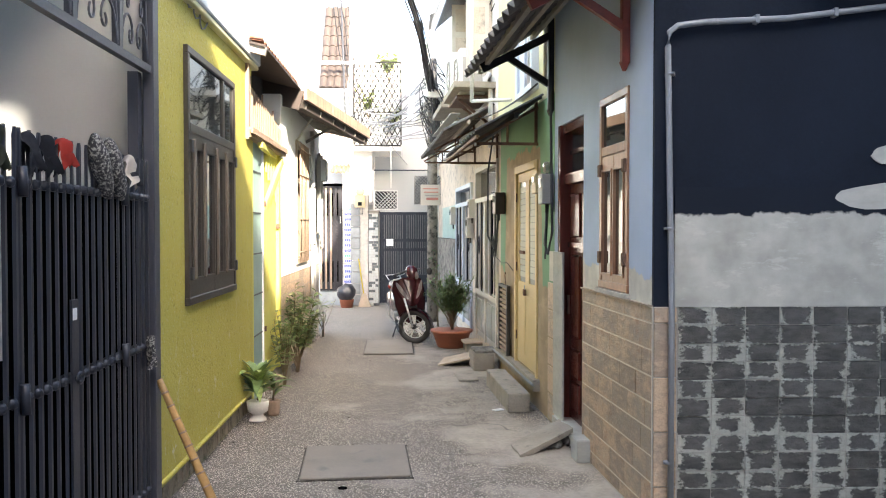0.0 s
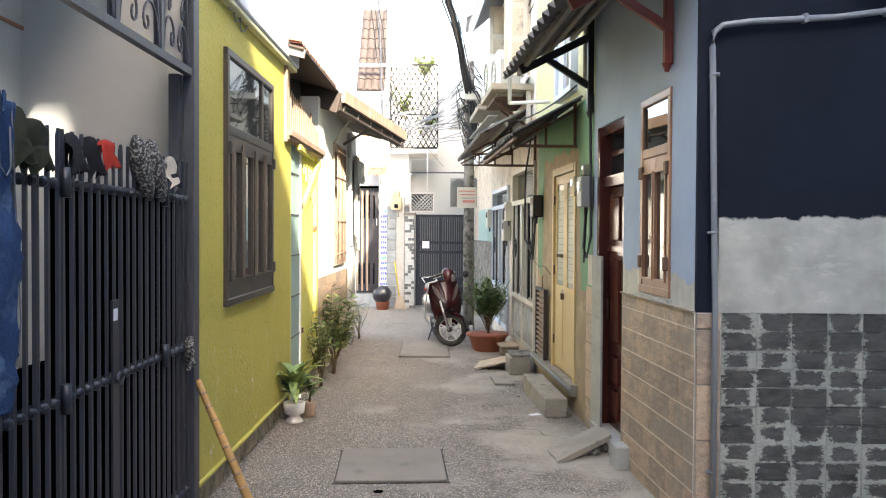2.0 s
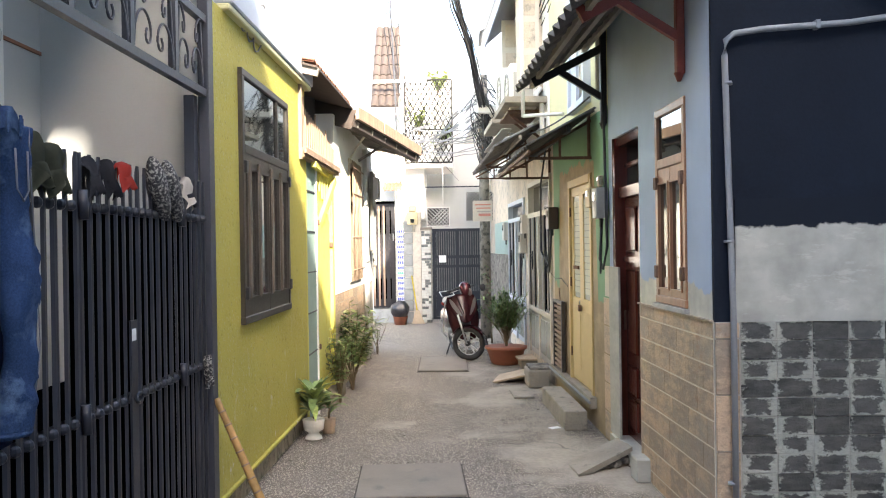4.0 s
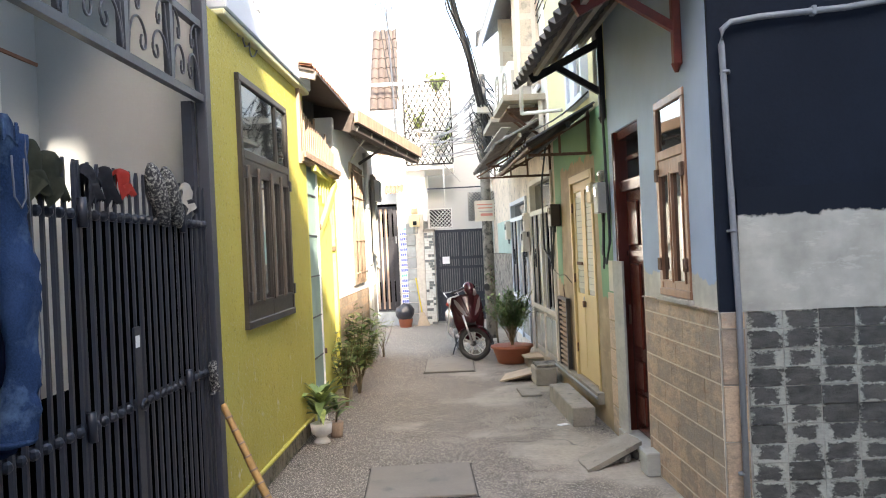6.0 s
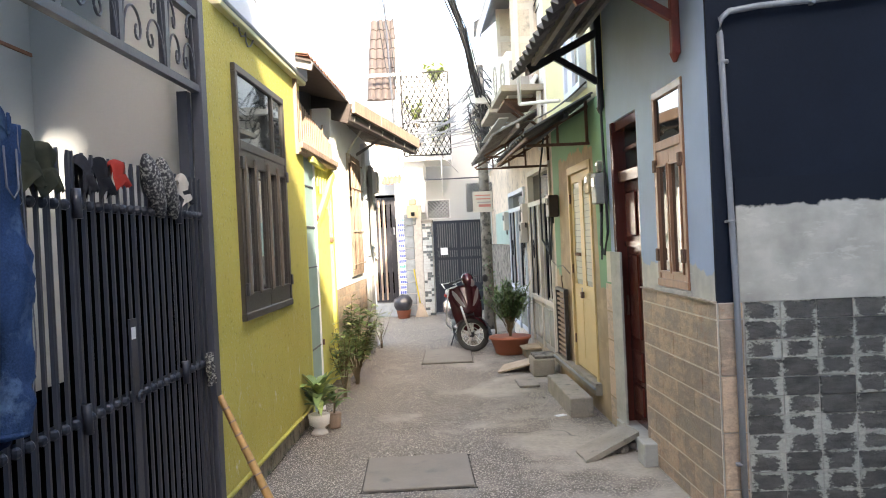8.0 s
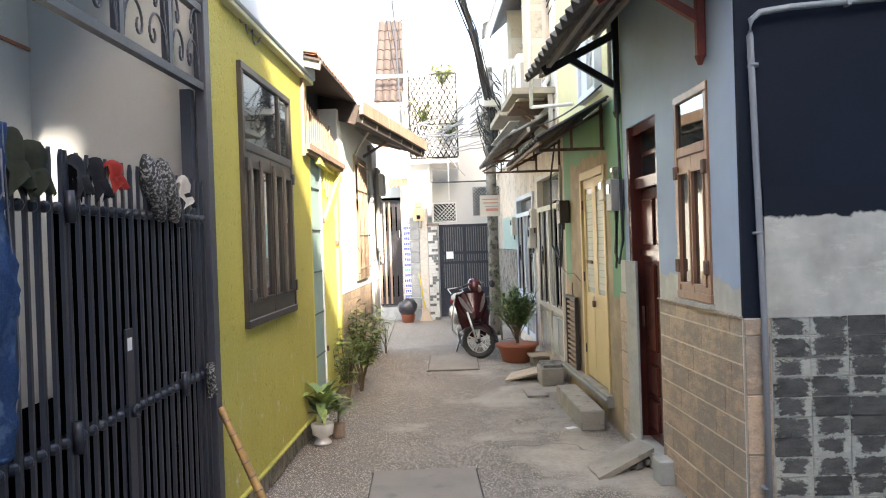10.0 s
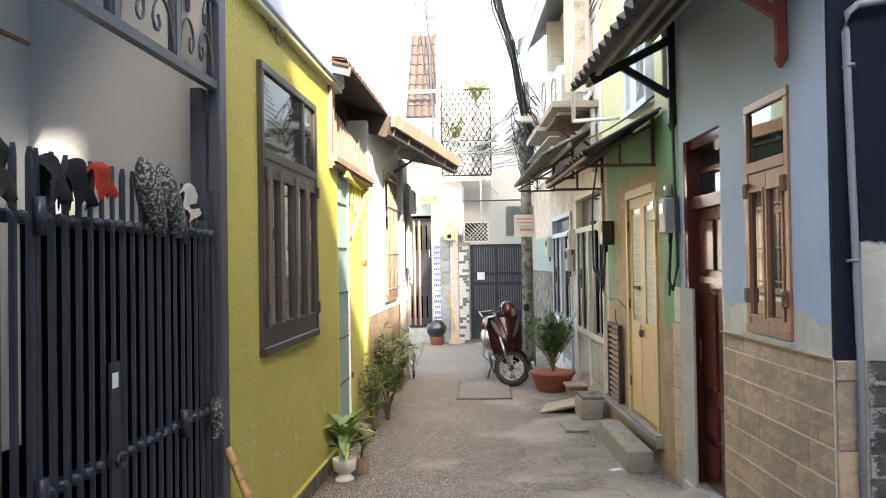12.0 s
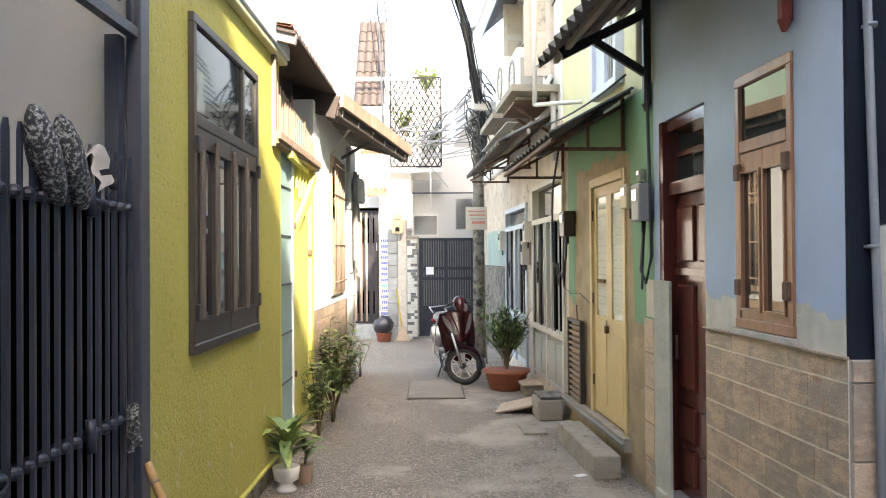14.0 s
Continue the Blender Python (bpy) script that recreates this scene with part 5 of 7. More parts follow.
def barred_door(name, label, op, low_mat, zmid, bars):
    a, b, c, d = op
    g = thing(name, label, "door", RW)
    for bx in ((a, a + 0.06, c, d), (b - 0.06, b, c, d), (a + 0.06, b - 0.06, d - 0.06, d), (a + 0.06, b - 0.06, 1.98, 2.04), ((a + b) / 2 - 0.03, (a + b) / 2 + 0.03, c, 1.98), (a + 0.06, b - 0.06, zmid - 0.03, zmid + 0.03)):
        part("frame", B(-0.03, 0.05, *bx), "offwhite" if low_mat == "box" else "blue_frame", g)
    part("lower_sheet", B(0.0, 0.012, a + 0.06, b - 0.06, c, zmid - 0.03), low_mat, g)
    for k in range(bars):
        y = a + 0.1 + (b - a - 0.2) * k / (bars - 1)
        part("bar", T([(-0.01, y, zmid), (-0.01, y, 1.98)], 0.009), "white" if k % 2 else "iron", g)
    for k in range(4):
        y0 = a + 0.10 + k * (b - a - 0.14) / 4
        part("low_panel", B(-0.012, 0.0, y0, y0 + (b - a) / 4 - 0.09, c + 0.08, zmid - 0.09, bevel=0.004), "glaze", g)
    # black sheet painted as the shade behind the bars
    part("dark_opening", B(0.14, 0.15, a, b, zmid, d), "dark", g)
    part("glass_pane", B(0.05, 0.056, a + 0.06, b - 0.06, 2.04, d - 0.06), "glass", g)
    for y in (a + 0.3, b - 0.35):
        part("scroll", T([(-0.02, y + 0.06 * math.cos(t) * (1 - t / 14), 1.4 + 0.16 * math.sin(t) * (1 - t / 14)) for t in [i * 0.6 for i in range(16)]], 0.006), "iron", g)
    return g


barred_door("barred_door", "pale painted barred metal door with panelled base", G1, "box", 0.78, 9)
barred_door("barred_door", "light blue painted barred metal door, shut", G2, "blue_frame", 0.80, 9)
tp = thing("wall_cladding", "pale teal corrugated sheet over the mouldy wall", "cladding", RW)
for k in range(12):
    part("strip", B(0.0, 0.03 + 0.02 * (k % 2), 9.45 + k * 0.2, 9.64 + k * 0.2, 1.46, 2.04), "teal", tp)

# pipes, meters and cables on the right-hand fronts
def pipe_run(name, label, pts, r, mat, clips=()):
    p = thing(name, label, "pipe")
    part("pipe", T(pts, r, 10), mat, p)
    for c in clips:
        part("clip", c, mat, p)
    return p


zc = [0.35, 1.62, 2.45]
pipe_run("conduit_pipe", "grey conduit running up the corner and along the black wall",
         [(1.575, 4.38, 0.0), (1.575, 4.38, 1.2), (1.56, 4.39, 2.0), (1.548, 4.39, 2.6), (1.556, 4.39, 2.68), (1.60, 4.39, 2.715), (1.75, 4.39, 2.735), (2.2, 4.39, 2.76), (2.75, 4.39, 2.83), (3.6, 4.39, 2.95)], 0.0165, "pvc",
         [T([(1.562, 4.39, z), (1.561, 4.39, z + 0.014)], 0.024, 10) for z in zc] + [B(1.542, 1.592, 4.40, 4.425, z, z + 0.012) for z in zc] + [B(x, x + 0.02, 4.37, 4.42, zz, zz + 0.045) for x, zz in ((2.02, 2.73), (2.45, 2.77))])
pipe_run("white_pipe", "thick cream pipe curving along the black wall", [(2.2, 4.36, 3.02), (2.38, 4.36, 2.92), (2.6, 4.36, 2.89), (3.4, 4.36, 2.93)], 0.03, "pvc_white")
bm = bmesh.new()
r_ = random.Random(4)
for cx, cz, rx, rz in ((2.85, 1.80, 0.38, 0.07), (2.80, 2.03, 0.11, 0.05)):
    ring = [(cx + rx * math.cos(q) * (1 + 0.06 * r_.uniform(-1, 1)), cz + rz * math.sin(q) * (1 + 0.25 * math.sin(q * 3 + cx)) + 0.12 * rz * math.cos(q * 5)) for q in [k * math.pi / 12 for k in range(24)]]
    f0 = [bm.verts.new((x, 4.4225, z)) for x, z in ring]
    f1 = [bm.verts.new((x, 4.4135, z)) for x, z in ring]
    bm.faces.new(f0), bm.faces.new(f1[::-1])
    for k in range(24):
        bm.faces.new((f0[k], f0[(k + 1) % 24], f1[(k + 1) % 24], f1[k]))
structure("trim_plaster_patches", bm, "plaster", None, "pale filler patches on the black wall")
for k, (p_, q_) in enumerate((((-1.35, 1.6, 2.55), (-1.2, 2.3, 2.22)),)):
    solid("clothes_wire", T([Vector(p_).lerp(Vector(q_), u / 8) - Vector((0, 0, 0.12 * math.sin(math.pi * u / 8))) for u in range(9)], 0.004, 5), "cable_grey", "thin sagging clothes wire above the gate", "wire")
solid("timber_stack", B(-0.4, 0.4, -0.06, 0.06, -0.015, 0.015), "wood", "weathered plank leaning at the slate wall", "plank", pose(2.75, 4.22, 0.13, 8, -10, 6))
solid("timber_stack", B(-0.4, 0.4, -0.05, 0.05, -0.012, 0.012), "concrete", "grey plank lying on a low stack", "plank", pose(2.85, 4.26, 0.06, 0, -4, 2))


def meter(s, z, w, h, mat, label, x=-0.11):
    m = thing("electricity_meter", label, "meter box", RW)
    part("body", B(x, -0.01, s, s + w, z, z + h, bevel=0.008), mat, m)
    part("window", B(x - 0.006, x, s + w * 0.2, s + w * 0.8, z + h * 0.55, z + h * 0.85), "glass", m)
    part("gland", T([(x / 2, s + w / 2, z), (x / 2, s + w / 2, z - 0.07)], 0.012, 8), "plastic", m)
    return m


meter(2.285, 1.83, 0.16, 0.25, "box", "grey electricity meter box on the green wall")
meter(2.56, 1.93, 0.15, 0.17, "box_beige", "small beige meter box on the green wall")
meter(2.44, 2.10, 0.08, 0.09, "peach", "small pale junction box above the meters", -0.05)
meter(4.60, 1.79, 0.2, 0.24, "frame", "dark olive cable box on the green wall", -0.12)
meter(6.95, 1.78, 0.15, 0.26, "offwhite", "cream fuse box between the barred doors")
meter(7.15, 1.5, 0.15, 0.3, "box", "grey fuse box between the barred doors")
meter(9.3, 1.7, 0.2, 0.3, "offwhite", "cream meter box beside the concrete wall")
bm = bmesh.new()
tube(bm, [(-0.03, 2.36, 3.4), (-0.03, 2.33, 2.7), (-0.03, 2.30, 2.2), (-0.03, 2.26, 1.6), (-0.05, 2.33, 1.42), (-0.06, 2.40, 1.5), (-0.04, 2.38, 1.83)], 0.012, 6)
tube(bm, [(-0.05, 2.38, 1.83), (-0.07, 2.34, 1.55), (-0.06, 2.38, 1.38), (-0.04, 2.42, 1.6), (-0.04, 2.40, 1.83)], 0.008, 6)
solid("wall_cable", bm, "cable", "black cable looping down beside the meters", "cable", RW)
bm = bmesh.new()
tube(bm, [(-0.1, 4.85, 2.7), (-0.14, 5.0, 2.3), (-0.12, 5.15, 1.95), (-0.15, 4.95, 1.55), (-0.12, 4.65, 1.4), (-0.1, 4.61, 1.6), (-0.08, 4.65, 1.79)], 0.011, 6)
tube(bm, [(-0.1, 4.70, 1.79), (-0.12, 4.65, 1.4), (-0.1, 4.70, 1.32), (-0.08, 4.73, 1.5), (-0.08, 4.71, 1.79)], 0.009, 6)
tube(bm, [(-0.05, 3.9, 1.2), (-0.06, 4.2, 1.27), (-0.05, 4.6, 1.25), (-0.04, 5.0, 1.3)], 0.004, 5)
solid("wall_cable", bm, "cable", "thick black cable hanging in a loop from its box", "cable", RW)


# ---- right-hand awnings ----
def corrugated_awning(name, label, s0, s1, off, zo, zw, waves, purl=(0.5,), amp=0.022, mat="fibro", purlin="beam"):
    a = thing(name, label, "awning", RW)
    part("sheet", corrugated((-off, s0, zo), (-off, s1, zo), (0.0, s1, zw), (0.0, s0, zw), waves, amp), mat, a)
    sl = (zw - zo) / off
    for k in purl:
        x = -off + off * k
        part("purlin", beam(bmesh.new(), (x, s0, zo + sl * off * k - 0.055), (x, s1, zo + sl * off * k - 0.055), 0.035, 0.05), purlin, a)
    return a


A1 = corrugated_awning("corrugated_awning", "grey corrugated fibre-cement awning on timber brackets", -0.25, 2.72, 0.70, 2.95, 3.42, 16, (0.2, 0.5, 0.85), 0.026)
for s, mat in ((2.35, "black_wood"), (0.42, "red_wood")):
    bm = B(-0.05, -0.0, s - 0.025, s + 0.025, 2.60, 3.38, bevel=0.006)
    bmesh.ops.create_cone(bm, cap_ends=True, segments=8, radius1=0.012, radius2=0.032, depth=0.05, matrix=pose(-0.03, s, 2.585))
    part("bracket_post", bm, mat, A1)
    part("bracket_arm", beam(bmesh.new(), (-0.03, s, 3.22), (-0.60, s, 2.93), 0.045, 0.06), mat, A1)
    part("bracket_brace", beam(bmesh.new(), (-0.04, s, 2.82), (-0.38, s, 3.03), 0.04, 0.05), mat, A1)
    part("bracket_toe", beam(bmesh.new(), (-0.56, s, 2.94), (-0.62, s, 3.0), 0.04, 0.05), mat, A1)
A2 = corrugated_awning("corrugated_awning", "dark old corrugated awning over the yellow door", 2.72, 5.3, 0.60, 2.48, 2.80, 15, (0.6,), 0.016, "fibro_dark", "black_wood")
A3 = corrugated_awning("corrugated_awning", "grey corrugated awning over the barred doors", 5.4, 9.2, 0.62, 2.80, 3.12, 21, (0.5,), 0.024)
for A, s, z in ((A2, 2.95, 2.44), (A2, 5.1, 2.44), (A3, 7.1, 2.76), (A3, 9.0, 2.76)):
    part("angle_bar", beam(bmesh.new(), (0, s, z - 0.05), (-0.56, s, z - 0.05), 0.025, 0.025), "rust", A)
    part("angle_post", beam(bmesh.new(), (-0.02, s, z - 0.05), (-0.02, s, z + 0.33), 0.025, 0.025), "rust", A)
    part("angle_rafter", beam(bmesh.new(), (0, s, z + 0.28), (-0.58, s, z - 0.03), 0.025, 0.025), "rust", A)
    part("angle_stay", beam(bmesh.new(), (-0.28, s, z - 0.05), (-0.28, s, z + 0.12), 0.02, 0.02), "rust", A)
part("edge_rail", beam(bmesh.new(), (-0.58, 2.75, 2.43), (-0.58, 5.28, 2.43), 0.025, 0.03), "rust", A2)
bm = bmesh.new()
beam(bm, (-0.45, 5.6, 3.03), (-0.5, 7.6, 2.98), 0.12, 0.01)
part("patch_sheet", bm, "box", A3)

# ---- upper right-hand storeys ----
pp = thing("drain_pipe", "white plastic drain pipe on the cream upper wall", "pipe", RW)
part("pipe", T([(-0.03, 2.45, 2.85), (-0.03, 2.45, 6.1)], 0.035, 10), "pvc_white", pp)
wn_ = thing("window_4", "white-blue framed upper window with barred opening", "window", RW)
for b in ((3.02, 3.08, 2.9, 4.0), (3.74, 3.8, 2.9, 4.0), (3.08, 3.74, 3.93, 4.0), (3.08, 3.74, 2.9, 2.96), (3.34, 3.42, 2.96, 3.93)):
    part("frame", B(-0.05, 0.06, *b), "blue_frame", wn_)
part("shutter", B(-0.02, 0.01, 3.42, 3.74, 2.97, 3.92), "blue_frame", wn_)
for k in range(4):
    part("bar", T([(-0.02, 3.11 + k * 0.07, 2.96), (-0.02, 3.11 + k * 0.07, 3.93)], 0.007), "white", wn_)
part("cross_bar", T([(-0.02, 3.08, 3.25), (-0.02, 3.34, 3.4)], 0.007), "white", wn_)
# black sheet painted as the unlit room behind this window
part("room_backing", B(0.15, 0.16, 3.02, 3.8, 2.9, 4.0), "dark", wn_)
pf = thing("pipe_stand", "white painted pipe frame under the upper storey", "stand", RW)
part("upright", T([(-0.38, 4.62, 3.02), (-0.38, 4.62, 4.3)], 0.022, 8), "pvc_white", pf)
part("arm", T([(-0.38, 4.62, 3.03), (0.0, 4.3, 3.0)], 0.02, 8), "pvc_white", pf)
part("drop", T([(-0.05, 5.4, 2.6), (-0.05, 5.4, 3.3), (-0.12, 5.4, 3.4), (-0.05, 5.5, 3.5)], 0.03, 8), "pvc_white", pf)


def air_con(s, z, x=-0.4, label="white outdoor air-conditioner unit on a wall shelf"):
    c = thing("air_conditioner", label, "air conditioner", RW @ pose(x, s, z))
    part("case", B(0.0, 0.32, 0, 0.8, 0, 0.56, bevel=0.015), "white", c)
    ring = [(-0.012, 0.3 + 0.2 * math.cos(t), 0.28 + 0.2 * math.sin(t)) for t in [i * math.pi / 10 for i in range(20)]]
    part("fan_guard", T(ring, 0.01, 6, True), "box", c)
    for k in range(5):
        part("guard_bar", T([(-0.014, 0.12, 0.12 + k * 0.08), (-0.014, 0.48, 0.12 + k * 0.08)], 0.005, 5), "box", c)
    part("end_grille", B(0.04, 0.28, -0.006, 0.0, 0.1, 0.45), "box", c)
    part("shelf", B(-0.04, 0.36, -0.06, 0.86, -0.05, -0.02), "rust", c)
    part("stay", beam(bmesh.new(), (0.0, 0.1, -0.05), (0.38, 0.1, -0.35), 0.03, 0.03), "rust", c)


air_con(5.6, 3.27)
air_con(6.9, 3.5, -0.36, "old white air-conditioner unit beside a balcony")
for k, (s0, s1, z0, z1) in enumerate(((5.6, 6.5, 3.5, 4.8), (7.2, 8.2, 3.5, 4.8))):
    uw = thing("upper_window", "cream timber upper window with louvred leaves open", "window", RW)
    for b in ((s0, s0 + 0.06, z0, z1), (s1 - 0.06, s1, z0, z1), (s0 + 0.06, s1 - 0.06, z1 - 0.06, z1), (s0 + 0.06, s1 - 0.06, z0, z0 + 0.06)):
        part("frame", B(-0.04, 0.05, *b), "peach", uw)
    part("pane", B(0.05, 0.06, s0, s1, z0, z1), "glass", uw)
    lf = part("open_leaf", B(-0.32, -0.04, s0 - 0.02, s0 + 0.01, z0 + 0.02, z1 - 0.02), "offwhite", uw)
    for j in range(3):
        part("raised_panel", B(-0.27, -0.09, s0 - 0.028, s0 - 0.02, z0 + 0.1 + j * 0.4, z0 + 0.42 + j * 0.4, bevel=0.004), "peach", lf)
    part("ledge", B(-0.5, 0.0, s0 - 0.3, s1 + 0.1, z0 - 0.2, z0 - 0.13), "concrete", uw)
bl_ = thing("balcony", "pale concrete balcony with a white baluster rail", "balcony", RW)
part("slab", B(-0.55, 0.0, 8.8, 12.8, 3.75, 3.87), "white", bl_)
part("rail", T([(-0.5, 8.8, 4.7), (-0.5, 12.8, 4.7)], 0.02), "white", bl_)
for k in range(20):
    part("baluster", T([(-0.5, 8.85 + k * 0.2, 3.87), (-0.5, 8.85 + k * 0.2, 4.7)], 0.012), "white", bl_)
ro = thing("metal_canopy", "grey-blue ribbed metal canopy over the upper balcony", "awning", RW)
part("sheet", corrugated((-0.44, 5.3, 4.75), (-0.44, 8.4, 4.75), (0, 8.4, 5.12), (0, 5.3, 5.12), 30, 0.015), "pvc", ro)
part("edge", beam(bmesh.new(), (-0.45, 5.3, 4.72), (-0.45, 8.4, 4.72), 0.02, 0.05), "pvc", ro)
ro = thing("metal_canopy", "small blue-grey corrugated canopy at the far house", "awning")
part("sheet", corrugated((0.62, 19.5, 6.7), (0.62, 21, 6.7), (1.3, 21, 7.05), (1.3, 19.5, 7.05), 14, 0.02), "pvc", ro)
part("bracket", beam(bmesh.new(), (0.7, 19.6, 6.68), (1.2, 19.6, 6.3), 0.05, 0.05), "iron2", ro)
part("post", beam(bmesh.new(), (1.25, 19.6, 6.1), (1.25, 19.6, 7.0), 0.1, 0.1), "teal", ro)

# ---- pole and cables ----
pl = thing("utility_pole", "grey concrete utility pole with tangled cables", "utility pole", pose(0.55, 14.4, 0))
part("shaft", T([(0, 0, 0), (0, 0, 4.6)], [0.10, 0.08], 14), "mould", pl)
for z in (2.3, 2.95, 3.3):
    part("band", T([(0, 0, z), (0, 0, z + 0.04)], 0.098, 14), "rust", pl)
sg = thing("tin_sign", "bent white tin sign with faded red lines on the pole", "sign", pose(0.53, 14.305, 2.22, 0, 0, 4))
part("plate", B(-0.19, 0.15, -0.01, 0.0, -0.18, 0.18), "offwhite", sg)
for k, (z, m) in enumerate(((0.1, "ink_red"), (0.04, "ink_red"), (-0.02, "box"), (-0.09, "ink_red"))):
    part("text_bar", B(-0.15 + 0.02 * k, 0.12, -0.014, -0.0105, z, z + (0.045 if k == 3 else 0.02)), m, sg)

rng = random.Random(5)


def sag(p, q, drop, n=12, jitter=0.0):
    p, q = Vector(p), Vector(q)
    j = [Vector((rng.uniform(-1, 1), rng.uniform(-1, 1), rng.uniform(-1, 1))) * jitter for _ in range(n + 1)]
    return [p.lerp(q, k / n) - Vector((0, 0, 4 * drop * (k / n) * (1 - k / n))) + (j[k] if 0 < k < n else Vector()) for k in range(n + 1)]


def cables(label, lines, mat):
    c = thing("overhead_cables", label, "cables")
    for pts, r in lines:
        part("cable", T(pts, r, 5), mat, c)
    return c


L1 = []
for k in range(16):
    o = Vector((rng.uniform(-0.045, 0.045), rng.uniform(-0.06, 0.06), rng.uniform(-0.05, 0.05)))
    a = [Vector(p) for p in ((0.58, 13.9, 3.0), (0.60, 13.6, 3.4), (0.56, 13.4, 3.8), (0.44, 12.8, 4.1), (0.28, 11.8, 4.54), (0.13, 11.0, 4.81), (-0.05, 9.6, 5.3), (-0.45, 7.0, 6.0), (-0.9, 3.0, 6.7))]
    L1.append(([p + o * (1 + 0.7 * math.sin(i * 1.7 + k)) for i, p in enumerate(a)], rng.uniform(0.008, 0.016)))
cables("thick bundle of black overhead cables running up the alley", L1, "cable")
L2 = []
for k in range(30):
    c = Vector((0.62 + rng.uniform(-0.15, 0.12), 13.4 + rng.uniform(-0.4, 0.6), 3.5 + rng.uniform(-0.45, 0.55)))
    r = rng.uniform(0.08, 0.3)
    u = rng.uniform(0, 3)
    L2.append(([c + Vector((r * 0.7 * math.cos(t + u), 0.1 * math.sin(2 * t), r * 1.2 * math.sin(t))) for t in [i * 0.55 for i in range(rng.randint(8, 12))]], rng.uniform(0.005, 0.011)))
cables("tangle of loose black cable loops at the pole top", L2, "cable")
L3 = [(sag((0.5, 13.9, 3.2 + 0.07 * k), (-0.95 + 0.1 * (k % 4), 15.5, 3.35 + 0.08 * (k % 7)), 0.05 + 0.04 * (k % 3), 10, 0.02), rng.uniform(0.008, 0.015)) for k in range(16)]
cables("pale wires strung across the alley to the lattice", L3, "cable_grey")
L4 = [(sag((0.75 + 0.03 * k, 13.2, 3.7 + 0.1 * k), (1.32, 8.8 - k * 0.3, 4.6 + 0.15 * k), 0.1, 10, 0.02), 0.008) for k in range(9)]
L4 += [(sag((0.7, 13.0, 3.5), (1.28, 7.2, 2.9), 0.22, 12), 0.009), (sag((-1.2, 16.0, 6.9), (-0.85, 13.0, 3.2), -0.1, 10), 0.016)]
L4 += [(sag((-1.35 + 0.1 * k, 13.5, 6.9), (-0.9 + 0.05 * k, 15.5, 3.6), 0.1, 10, 0.03), 0.009) for k in range(4)]
cables("black wires running along the upper house fronts", L4, "cable")

# ---- end of the alley ----
dd = thing("plank_gate", "dark brown slatted timber gate above a stone step", "gate")
part("frame", wall_mesh(17.48, 17.54, -1.76, -1.28, 0.32, 2.54, [(-1.72 + 0.105 * k, -1.68 + 0.105 * k, 0.5, 0.95) for k in range(4)] + [(-1.72 + 0.105 * k, -1.68 + 0.105 * k, 1.9, 2.4) for k in range(4)], axis="x"), "black_wood", dd)
# left battens paler, right ones near-black: sunlit and shaded parts put into colour
for k in range(5):
    part("batten", B(-1.75 + 0.105 * k, -1.71 + 0.105 * k, 17.46, 17.48, 0.36, 2.5), "wood" if k < 3 else "black_wood", dd)
part("handle", B(-1.33, -1.31, 17.44, 17.46, 1.75, 1.9), "steel", dd)
part("little_canopy", corrugated((-1.5, 17.0, 2.8), (-1.1, 17.0, 2.8), (-1.1, 17.5, 3.0), (-1.5, 17.5, 3.0), 5, 0.02), "terracotta", dd)
structure("wall_end_pillar", B(-1.27, -0.73, 17.42, 17.7, 0, 2.35), "mortar", None, "pillar clad in grey stone with stuck notices")
structure("wall_end_pillar_stone", B(-0.72, -0.515, 17.40, 17.7, 0, 1.97), "mortar")
structure("trim_pillar_cap", B(-0.74, -0.5, 17.36, 17.72, 1.97, 2.02), "slab")
structure("wall_over_pillar", B(-1.27, -0.66, 17.75, 19.2, 2.2, 3.6), "white")
eg = thing("steel_gate", "black painted sheet-steel double gate, shut", "gate", pose(0, 17.5, 0))
part("sheet", B(-0.49, 0.64, 0, 0.03, 0.06, 1.96), "iron", eg)
for b in ((-0.49, -0.42), (0.02, 0.08), (0.57, 0.64)):
    part("stile", B(b[0], b[1], -0.03, 0.0, 0.06, 1.99), "iron", eg)
for z in (0.06, 0.6, 1.16, 1.36, 1.93):
    part("cross_rail", B(-0.42, 0.57, -0.028, 0.0, z, z + 0.06), "iron", eg)
for k in range(20):
    part("bar", B(-0.40 + 0.048 * k, -0.382 + 0.048 * k, -0.022, -0.002, 0.66, 1.93), "bar_grey", eg)
part("bolt_bar", B(-0.3, 0.3, -0.045, -0.028, 0.52, 0.545), "iron2", eg)
part("notice", B(-0.35, -0.2, -0.05, -0.03, 1.27, 1.42), "paper", eg, "white paper notice")
mt = thing("electricity_meter", "yellow-beige meter box on the far pillar", "meter box", pose(-0.9, 17.35, 2.2))
part("body", B(-0.11, 0.11, -0.05, 0.06, -0.12, 0.14, bevel=0.01), "box_beige", mt)
part("hood", B(-0.08, 0.08, -0.04, 0.06, 0.15, 0.28, bevel=0.02), "box_beige", mt)
part("window", B(-0.04, 0.04, -0.056, -0.05, -0.08, 0.0), "glass", mt)
part("cable_loop", T([(-0.05, -0.02, -0.12), (-0.04, -0.03, -0.25), (0.05, -0.03, -0.26), (0.06, -0.02, -0.12)], 0.01), "cable_grey", mt)
rng = random.Random(9)
